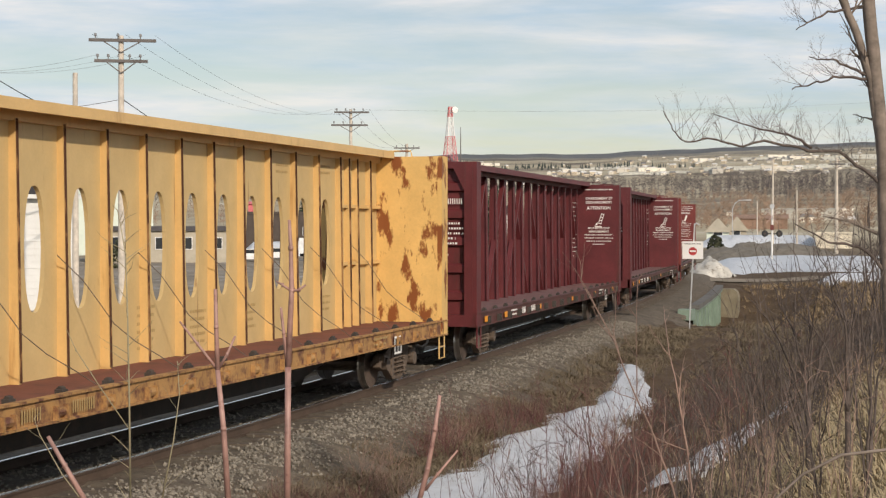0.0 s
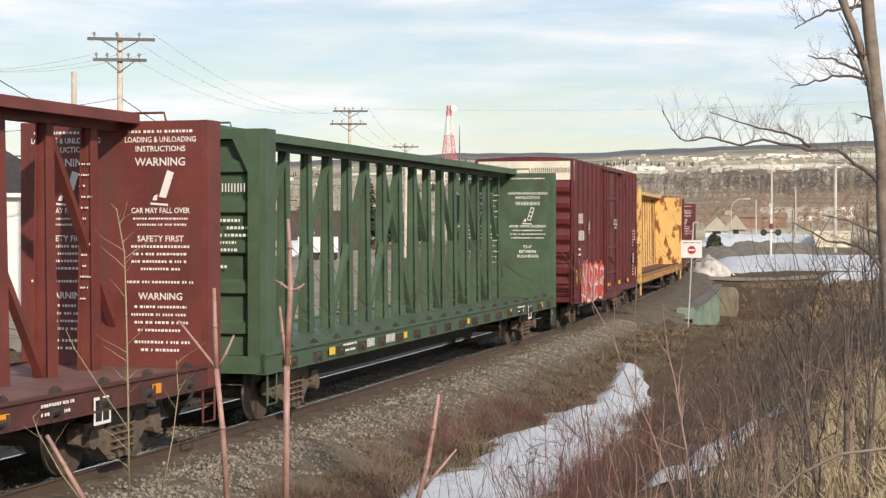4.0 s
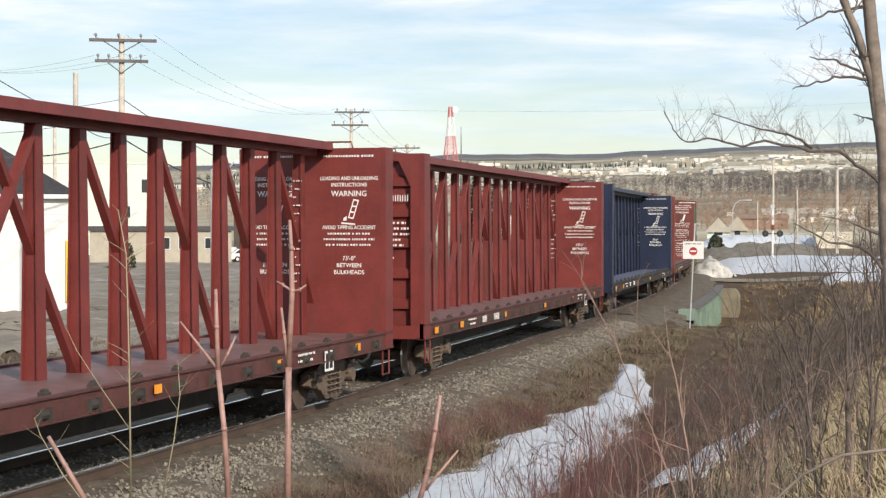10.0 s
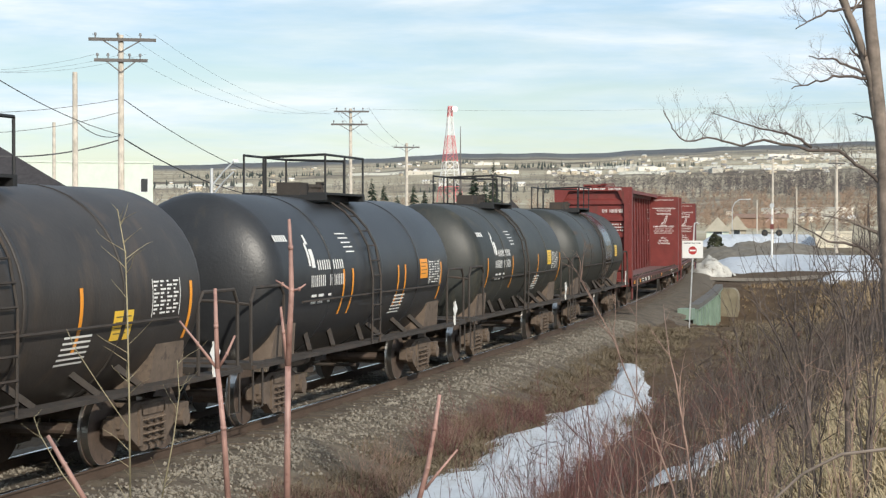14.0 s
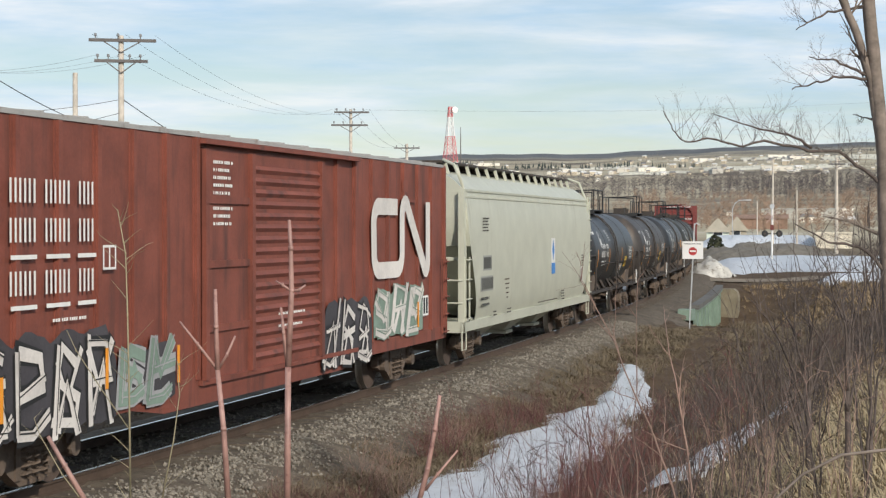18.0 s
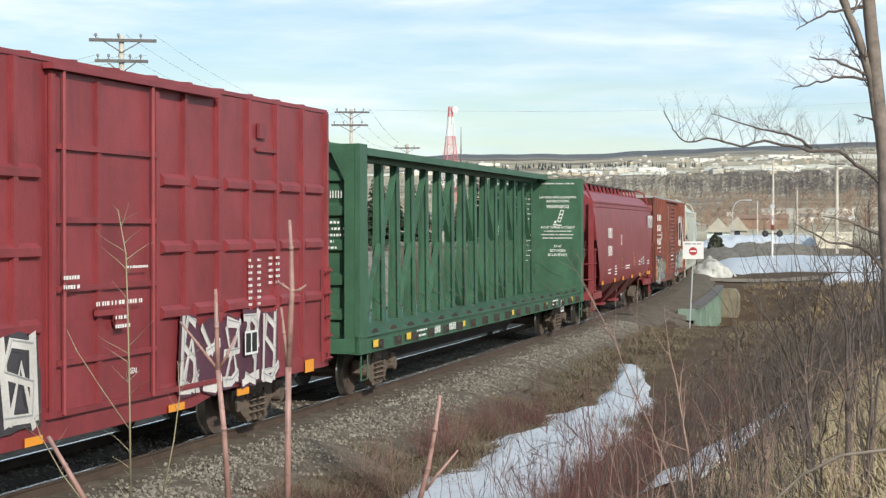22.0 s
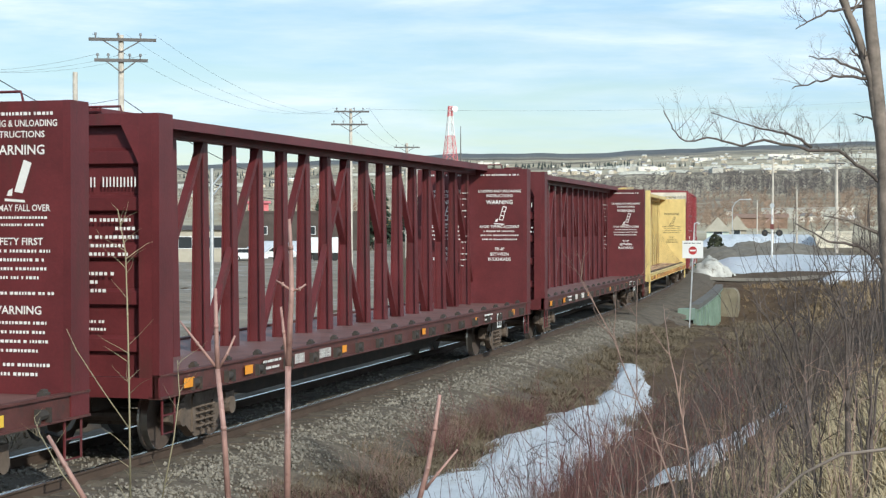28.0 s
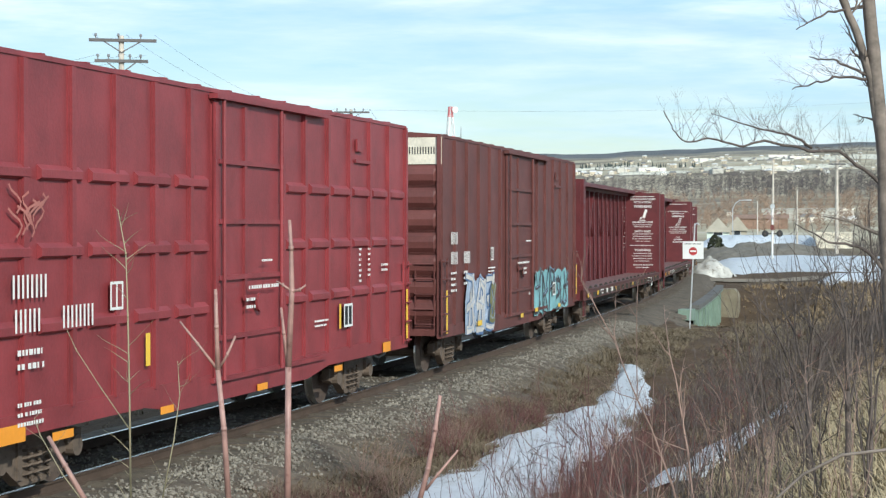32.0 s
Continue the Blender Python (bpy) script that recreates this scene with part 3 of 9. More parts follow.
def ladder(parent, x, y0, y1, z0, z1, rungs, material, name="ladder", facing="flank", r=0.016):
    def rung(bm):
        if facing == "flank":
            polyline(bm, [(x - 0.08, y0, 0), (x, y0, 0), (x, y1, 0), (x - 0.08, y1, 0)], r, 5)
        else:
            polyline(bm, [(y0, x + 0.08, 0), (y0, x, 0), (y1, x, 0), (y1, x + 0.08, 0)], r, 5)

    def stiles(bm):
        for y in (y0, y1):
            p, q = ((x - 0.06, y), (x - 0.05, y)) if facing == "flank" else ((y, x + 0.05), (y, x + 0.06))
            box(bm, *sorted((p[0] - 0.012, q[0] + 0.012)), *sorted((p[1] - 0.012, q[1] + 0.012)), z0 - 0.06, z1 + 0.06)
    frame_ = part(name, cached((name, x, y0, y1, z0, z1, facing), stiles, name, material), None, parent)
    for k in range(rungs):
        part("rung", cached(("rung", x, y0, y1, facing), rung, "rung", material), None, frame_).location = (0, 0, z0 + (z1 - z0) * k / max(1, rungs - 1))
    return frame_


def rect_tags(parent, name, spots, material, x=None, label=""):
    """Small flat plates on the near flank, each a part of its own: (y, z, width, height)."""
    for y, z, w, h in spots:
        me = cached((name, round(w, 3), round(h, 3)), lambda bm: box(bm, 0, 0.006, -w / 2, w / 2, -h / 2, h / 2), name, material)
        ob = part(name, me, None, parent, label)
        ob.location = (x, y, z)


# ---- centre-beam lumber flat cars, empty ----
CARS = []   # (thing, place of its middle along the train, half the distance between trucks)
HALF, PITCH4 = 11.52, 1.22


def cb_deck(bm):
    box(bm, -1.40, 1.40, -HALF + 0.1, HALF - 0.1, 1.06, 1.13)


def cb_sill(sgn):
    def build(bm):
        c = [(1.30, 0.85), (1.48, 0.85), (1.48, 0.88), (1.44, 0.88), (1.44, 1.14), (1.478, 1.14), (1.478, 1.17), (1.36, 1.17), (1.36, 0.88), (1.30, 0.88)]
        extrude_y(bm, [(sgn * x, z) for x, z in c], -HALF, HALF)
    return build


def cb_center(bm):
    box(bm, -0.3, 0.3, -HALF + 0.4, HALF - 0.4, 0.62, 1.05)
    frustum(bm, (-0.34, 0.34, -5.6, 5.6, 0.36), (-0.34, 0.34, -7.2, 7.2, 0.62))
    for k in range(-7, 8):
        box(bm, -1.3, 1.3, k * 1.22 - 0.05, k * 1.22 + 0.05, 0.86, 1.05)


def cb_chord(bm):
    y = HALF - 0.44
    half = [(0.42, 4.71), (0.425, 4.56), (0.385, 4.56), (0.38, 4.65), (0.11, 4.65), (0.11, 4.46)]
    extrude_y(bm, half + [(-x, z) for x, z in half[::-1]], -y, y)


def cb_column(bm):
    """A tapered H-section upright."""
    def ring(w, z, e):
        o = [(-w - 0.012, -e), (-w + 0.012, -e), (-w + 0.012, -0.05), (w - 0.012, -0.05), (w - 0.012, -e), (w + 0.012, -e)]
        o = o + [(x, -y) for x, y in o[::-1]]
        return [bm.verts.new((x, y, z)) for x, y in o]
    a, b = ring(0.115, 1.131, 0.118), ring(0.07, 4.5, 0.092)
    n = len(a)
    for i in range(n):
        bm.faces.new((a[i], a[(i + 1) % n], b[(i + 1) % n], b[i]))
    bm.faces.new(a[::-1])
    bm.faces.new(b)


def cb_diagonal(sgn):
    def build(bm):
        beam(bm, (0, -sgn * 0.05, 4.42), (0, -sgn * 2.36, 1.16), 0.12, 0.10, up=(0, 1, 0.7 * sgn))
    return build


def cb_bulkhead(c, sgn, P):
    """End wall: smooth inside, framed and ribbed outside; its frame, ribs and gussets are parts of it."""
    yi, yo = HALF - 0.44, HALF

    def solid(name, x0, x1, y0, y1, z0, z1, under):
        me = cached((name, sgn, x0, z0), lambda bm: box(bm, x0, x1, *sorted((sgn * y0, sgn * y1)), z0, z1), name, P)
        return part(name, me, None, under)
    bh = solid("bulkhead", -1.44, 1.44, yi, yi + 0.06, 1.132, 4.60, c)
    for s in (-1, 1):
        solid("corner_post", *sorted((s * 1.362, s * 1.462)), yi - 0.003, yo, 0.86, 4.603, bh)
        solid("frame_flange", *sorted((s * 1.17, s * 1.359)), yo - 0.08, yo - 0.001, 0.9, 4.58, bh)

        def gusset(bm, s=s):
            v = [bm.verts.new((s * x, sgn * y, z)) for y in (yo - 0.08, yo) for x, z in ((1.17, 4.45), (0.92, 4.45), (1.17, 3.95))]
            for f in ((0, 1, 2), (3, 5, 4), (0, 3, 4, 1), (1, 4, 5, 2), (2, 5, 3, 0)):
                bm.faces.new([v[i] for i in f])
        part("gusset", cached(("gusset", s, sgn), gusset, "gusset", P), None, bh)
    solid("head_beam", -1.36, 1.36, yo - 0.3, yo - 0.002, 4.45, 4.602, bh)
    solid("outer_sheet", -1.36, 1.36, yo - 0.19, yo - 0.17, 1.13, 4.45, bh)
    for k in range(5):
        def rib(bm, z=1.44 + k * 0.62):
            prof = [(yo - 0.17, z), (yo - 0.085, z + 0.03), (yo - 0.085, z + 0.19), (yo - 0.17, z + 0.24)]
            a = [bm.verts.new((-1.168, sgn * y, zz)) for y, zz in prof]
            b = [bm.verts.new((1.168, sgn * y, zz)) for y, zz in prof]
            for i in range(3):
                bm.faces.new((a[i], a[i + 1], b[i + 1], b[i]))
            bm.faces.new(a)
            bm.faces.new(b)
        part("rib", cached(("pressed rib", sgn, k), rib, "rib", P), None, bh)
    solid("foot_beam", -1.36, 1.36, yo - 0.3, yo + 0.0, 0.862, 1.13, bh)

    def rail_(bm):
        polyline(bm, [(0.25, sgn * (yi + 0.1), 4.6), (0.28, sgn * (yi + 0.1), 4.72), (0.75, sgn * (yi + 0.1), 4.72), (0.78, sgn * (yi + 0.1), 4.6)], 0.018, 5)
    part("grab_iron", cached(("bgrab", sgn), rail_, "grab_iron", P), None, bh)
    return bh


WARN_A = [("LOADING AND UNLOADING", 0.1, 4.0), ("INSTRUCTIONS", 0.1, 3.88), ("WARNING", 0.145, 3.7)]
WARN_B = [("AVOID TIPPING ACCIDENT", 0.1, 3.08)]
WARN_C = [("73'-0\"", 0.11, 2.5), ("BETWEEN", 0.11, 2.37), ("BULKHEADS", 0.11, 2.24)]
WARN_D = [("LOADING & UNLOADING", 0.11, 4.3), ("INSTRUCTIONS", 0.11, 4.17), ("WARNING", 0.16, 3.97), ("CAR MAY FALL OVER", 0.11, 3.3), ("SAFETY FIRST", 0.12, 2.9), ("WARNING", 0.14, 2.08)]
WARN_F = [("CHARGEMENT ET", 0.12, 4.1), ("DECHARGEMENT", 0.12, 3.96), ("ATTENTION", 0.15, 3.75), ("POUR EVITER TOUT", 0.1, 3.05), ("RENVERSEMENT", 0.1, 2.93)]


def tipping_sign(bm, x, y, z, slab=False):
    """Stencilled picture of a tipping car: a leaning frame with rungs, or a leaning slab, on a short base."""
    def q(pts):
        bm.faces.new([bm.verts.new((x + a, y, z + b)) for a, b in pts])

    def along(u, v):
        return -0.02 + 0.11 * u + 0.11 * v, 0.05 - 0.02 * u + 0.36 * v
    if slab:
        q([along(0, 0), along(1, 0), along(1.1, 1), along(0.1, 1.05)])
    else:
        for u in (0, 0.82):
            q([along(u, 0), along(u + 0.18, 0), along(u + 0.18, 1), along(u, 1)])
        for v in (0.0, 0.3, 0.6, 0.92):
            q([along(0.18, v), along(0.82, v), along(0.82, v + 0.07), along(0.18, v + 0.07)])
    q([(-0.15, -0.03), (0.12, -0.05), (0.12, -0.08), (-0.15, -0.06)])
    q([(-0.12, 0.0), (-0.05, 0.0), (-0.04, 0.09), (-0.1, 0.06)])


def instructions(parent, kind, ink, rnd):
    y = HALF - 0.44 - 0.006
    for x in (0.74, -0.74):
        lines = {"A": WARN_A + WARN_B + WARN_C, "D": WARN_D, "F": WARN_F, "Y": [("WARNING", 0.17, 3.74)] + WARN_B + WARN_C}[kind]
        for words, size, z in lines:
            lettering(words, size, (x, y, z), ink, parent, squeeze=1.0 if len(words) < 14 else 0.86)
        bm = bmesh.new()
        tipping_sign(bm, x, y, {"D": 3.48, "F": 3.2}.get(kind, 3.24), kind == "D")
        if kind != "Y":
            bars(bm, [(-0.5, 0.5)], (x, y, 4.42), height=0.06, rnd=rnd)
        if kind in "AY":
            bars(bm, [(-0.42, 0.42), (-0.5, 0.5), (-0.46, 0.46)], (x, y, 2.97), height=0.055, gap=0.05, rnd=rnd)
        elif kind == "D":
            bars(bm, [(-0.42, 0.42), (-0.36, 0.4)], (x, y, 3.2), height=0.045, gap=0.04, rnd=rnd)
            bars(bm, [(-0.45, 0.45), (-0.42, 0.42), (-0.45, 0.4), (-0.3, 0.3)], (x, y, 2.8), height=0.055, gap=0.05, rnd=rnd)
            bars(bm, [(-0.55, 0.5)], (x, y, 2.3), height=0.055, gap=0.05, rnd=rnd)
            bars(bm, [(-0.4, 0.4), (-0.45, 0.4), (-0.4, 0.42), (-0.35, 0.3)], (x, y, 1.95), height=0.055, gap=0.055, rnd=rnd)
            bars(bm, [(-0.4, 0.45), (-0.3, 0.3)], (x, y, 1.45), height=0.06, gap=0.05, rnd=rnd)
        else:
            bars(bm, [(-0.5, 0.5), (-0.5, 0.5), (-0.45, 0.45), (-0.2, 0.2)], (x, y, 2.82), height=0.055, gap=0.055, rnd=rnd)
        part("stencil", bm, ink, parent)


def centerbeam(mid, paint, label, words="A", ink="white", deck=None, sill=None, cables=False, web=False, group="centre-beam cars", tags="orange"):
    rnd = random.Random(int(mid * 10) & 0xffff)
    P, D, SI = M[paint], M[deck or "deckred"], M[sill or ("sillred" if paint in ("red", "maroon", "darkred") else paint)]
    c = root("centerbeam_car", label, "railway flat car", group)
    part("deck", cached("deck", cb_deck, "deck", D), None, c)
    for s in (-1, 1):
        part("side_sill", cached(("sill", s), cb_sill(s), "side_sill", SI), None, c)
    part("center_sill", cached("center", cb_center, "center_sill", M["under"]), None, c)
    part("top_chord", cached("chord", cb_chord, "top_chord", P), None, c)
    if not web:
        for k in range(-9, 9):
            ob = part("column", cached("column", cb_column, "column", P), None, c)
            ob.location = (0, (k + 0.5) * PITCH4, 0)
        for j in (0.5, -1.5, -3.5, -5.5, -7.5):
            for s in (1, -1):
                ob = part("diagonal_brace", cached(("diag", s), cb_diagonal(s), "diagonal_brace", P), None, c)
                ob.location = (0.02 * s, s * j * PITCH4, 0)
    else:
        opera_web(c, P)
    for s in (-1, 1):
        bh = cb_bulkhead(c, s, M["amberrust"] if web else P)
        if s == 1:
            if not web:
                instructions(bh, words, M[ink], rnd)
                # narrow list of stencils down the last upright
                bm = bmesh.new()
                for k in range(12):
                    bars(bm, [(-0.1, 0.1 - 0.05 * (k % 3))], (0, 8.5 * PITCH4 - 0.09, 3.95 - k * 0.15 - (0.2 if k > 5 else 0)), height=0.04, rnd=rnd)
                part("stencil", bm, M[ink], bh)
        else:
            bm = bmesh.new()
            y = -HALF + 0.08
            bars(bm, [(0.34, 0.5)], (0, y, 3.64), height=0.13, rnd=random.Random(5))
            bars(bm, [(0.62, 1.1)], (0, y, 3.64), height=0.13, rnd=random.Random(5))
            bars(bm, [(0.2, 1.05), (0.8, 1.15), (0.2, 1.15), (0.2, 0.95), (0.2, 1.0)], (0, y, 3.17), height=0.068, gap=0.045, rnd=rnd)
            bars(bm, [(0.2, 0.8), (0.2, 0.55), (0.2, 0.66)], (0, y, 2.46), height=0.068, gap=0.045, rnd=rnd)
            bars(bm, [(0.2, 0.66), (0.2, 0.66)], (0, y, 1.83), height=0.055, gap=0.045, rnd=rnd)
            bars(bm, [(-0.6, 0.45)], (0, -HALF - 0.001, 4.49), height=0.08, rnd=rnd)
            part("stencil", bm, M[ink], bh)
    # tie-down winches along the near sill, reflectors and stencils
    for k in range(-9, 9):
        y = (k + 0.5) * PITCH4
        w = part("winch", cached("winch", cb_winch, "winch", M["rusty"] if paint in ("yellow", "amber") else M["under"]), None, c)
        w.location = (1.46, y, 0)
        w = part("tie_down", cached("tiedown", cb_hook, "tie_down", M["under"]), None, c)
        w.location = (1.3, y + 0.35, 0)
    if not web:
        rect_tags(c, "reflector", [(-10.6, 1.0, 0.34, 0.13), (-8.4, 1.0, 0.3, 0.13), (-3.9, 1.0, 0.22, 0.12), (1.2, 1.0, 0.22, 0.12), (5.6, 1.0, 0.2, 0.12), (9.4, 1.0, 0.26, 0.13)], M[tags], 1.482, "orange reflector")
    bm = bmesh.new()
    rr = random.Random(3)
    bars(bm, [(-6.4, -6.0)], (1.482, 0, 0.93), side="flank", height=0.15, rnd=rr)
    bars(bm, [(-5.2, -4.7)], (1.482, 0, 0.93), side="flank", height=0.15, rnd=rr)
    bars(bm, [(-7.8, -7.0), (-7.8, -7.1)], (1.482, 0, 1.03), side="flank", height=0.06, gap=0.04, rnd=rr)
    bars(bm, [(6.4, 7.2), (6.4, 7.1)], (1.482, 0, 1.03), side="flank", height=0.06, gap=0.04, rnd=rr)
    part("stencil", bm, M["ghost"] if web else M[ink], c)

    def frame_sign(bm):
        box(bm, 1.47, 1.474, 7.7, 8.1, 0.72, 1.02)
    plate = part("routing_plate", cached("routing", frame_sign, "routing_plate", M["black"]), None, c)

    def border(bm):
        for y0, y1, z0, z1 in ((7.68, 8.12, 1.0, 1.04), (7.68, 8.12, 0.7, 0.74), (7.68, 7.72, 0.74, 1.0), (8.08, 8.12, 0.74, 1.0), (7.89, 7.91, 0.74, 1.0)):
            box(bm, 1.475, 1.479, y0, y1, z0, z1)
    part("border", cached("plate_border", border, "border", M["white"]), None, plate, "white border")

    def steps(bm):
        polyline(bm, [(1.43, 0, 0.86), (1.43, 0, 0.38), (1.43, 0.4, 0.38), (1.43, 0.4, 0.86)], 0.018, 5)
        tube(bm, (1.43, 0, 0.62), (1.43, 0.4, 0.62), 0.016, n=5)
    for y in (-HALF + 0.15, HALF - 0.55):
        part("sill_step", cached("steps", steps, "sill_step", P), None, c).location = (0, y, 0)
    if deck == "deckwood":
        rb = random.Random(61)
        for k in range(64):
            y, x, w = -HALF + 0.8 + (k % 32) * 0.69 + rb.uniform(-0.2, 0.2), rb.uniform(0.3, 1.28), rb.uniform(0.6, 1.25)
            me = cached(("plank", k % 4), lambda bm: frustum(bm, (-0.5, 0.5, -0.075, 0.075, 0.0), (-0.49, 0.46, -0.06, 0.07, 0.035)), "deck_board", M["plank"])
            ob = part("deck_board", me, None, c)
            ob.matrix_local = pose(x, y, 1.131 + 0.004 * (k % 3), 0, 0, 90 + rb.uniform(-9, 9)) @ Matrix.Diagonal((w, rb.uniform(0.7, 1.4), 1, 1))
    if cables:
        for k in range(-9, 9, 2 if web else 1):
            y = (k + 0.5) * PITCH4
            ob = part("cable", cached("cable", cb_cable, "cable", M["truck"]), None, c)
            ob.location = (0, y, 0)
    gear(c, HALF, 2.35)
    CARS.append((c, mid, HALF - 2.35))
    return c


def cb_winch(bm):
    tube(bm, (-0.02, -0.07, 0.97), (-0.02, 0.13, 0.97), 0.062, n=8)
    box(bm, -0.02, 0.05, -0.11, -0.08, 0.88, 1.05)
    box(bm, -0.02, 0.05, 0.14, 0.17, 0.88, 1.05)


def cb_hook(bm):
    box(bm, -0.05, 0.05, -0.07, 0.07, 1.131, 1.2)
    tube(bm, (0.0, -0.05, 1.2), (0.0, 0.05, 1.2), 0.04, n=6)


def cb_cable(bm):
    p, q = Vector((0.13, 0.0, 2.75)), Vector((1.32, 1.15, 1.18))
    polyline(bm, [p.lerp(q, i / 6) + Vector((0.05 * math.sin(i * 1.5), 0.05 * math.sin(i * 1.17), -0.14 * math.sin(math.pi * i / 6))) for i in range(7)], 0.0065, 4)


def opera_web(c, P):
    """A full-height centre web of plates with tall oval windows, between ribs."""
    last = 8.45
    for k in range(-15, 3):
        open_ = -13 <= k <= -1
        y0, y1 = max(last + k * 1.254, -HALF + 0.45), min(last + (k + 1) * 1.254, HALF - 0.45)
        if y1 - y0 < 0.1:
            continue

        def build(bm, y0=y0, y1=y1, open_=open_):
            cy, z0, z1 = (y0 + y1) / 2, 1.13, 4.5
            if not open_:
                box(bm, -0.03, 0.03, y0 - cy, y1 - cy, z0, z1)
                return
            n, a, b, cz = 28, 0.27, 0.83, 2.83
            oval, edge = [], []
            for i in range(n):
                t = 2 * math.pi * i / n
                oval.append((a * math.copysign(abs(math.cos(t)) ** 0.8, math.cos(t)), cz + b * math.sin(t)))
                ct, stt = math.cos(t), math.sin(t)
                f = min((y1 - cy) / max(abs(ct), 1e-6), ((z1 - cz) if stt > 0 else (cz - z0)) / max(abs(stt), 1e-6))
                edge.append((ct * f, cz + stt * f))
            corners = [(y1 - cy, z1), (y0 - cy, z1), (y0 - cy, z0), (y1 - cy, z0)]
            for x in (0.03, -0.03):
                vo = [bm.verts.new((x, *p)) for p in oval]
                ve = [bm.verts.new((x, *p)) for p in edge]
                for i in range(n):
                    j = (i + 1) % n
                    p, q = edge[i], edge[j]
                    extra = [cc for cc in corners if (abs(p[0] - cc[0]) < 1e-4 and abs(q[1] - cc[1]) < 1e-4 or abs(p[1] - cc[1]) < 1e-4 and abs(q[0] - cc[0]) < 1e-4) and (p[0] - q[0]) and (p[1] - q[1])]
                    ring = [vo[i], ve[i]] + ([bm.verts.new((x, *extra[0]))] if extra else []) + [ve[j], vo[j]]
                    bm.faces.new(ring if x > 0 else ring[::-1])
                if x > 0:
                    front = vo
                else:
                    for i in range(n):
                        bm.faces.new((front[i], front[(i + 1) % n], vo[(i + 1) % n], vo[i]))
        cy = (y0 + y1) / 2
        key = ("web", open_, round(y1 - y0, 2))
        ob = part("web_plate", cached(key, build, "web_plate", M["amberweb"]), None, c)
        ob.location = (0, cy, 0)

    def rib(bm):
        frustum(bm, (-0.17, 0.17, -0.03, 0.03, 1.131), (-0.12, 0.12, -0.025, 0.025, 4.5))

    def edge(bm):
        for s in (-1, 1):
            beam(bm, (s * 0.176, 0, 1.15), (s * 0.126, 0, 4.49), 0.014, 0.05, up=(1, 0, 0))
    for y in [last + 1.254 * k for k in range(-15, 1)] + [8.98, 9.5, 10.35]:
        if abs(y) > HALF - 0.48:
            continue
        ob = part("rib", cached("rib", rib, "rib", P), None, c)
        ob.location = (0, y, 0)
        part("rib_edge", cached("rib_edge", edge, "rib_edge", M["ribrust"]), None, ob, "rusted rib edge")
    for z in (2.36, 3.5):
        for y0, y1 in ((8.49, 8.94), (9.02, 9.46), (9.54, 10.31), (10.39, 11.05)):
            bm = bmesh.new()
            box(bm, 0.031, 0.12, y0, y1, z, z + 0.07)
            part("belt", bm, P, c)
    # faded loading notes on the web
    rnd = random.Random(17)
    for y, z, rows in ((-0.15, 1.9, 6), (1.75, 1.75, 5), (3.9, 1.75, 4), (5.5, 4.2, 2), (7.82, 4.25, 2), (7.82, 1.75, 3)):
        bm = bmesh.new()
        bars(bm, [(-0.3, 0.3 - 0.04 * (q % 3)) for q in range(rows)], (0.032, y, z), side="flank", height=0.07, gap=0.05, rnd=rnd)
        part("stencil", bm, M["ghost"], c, "faded loading notes")


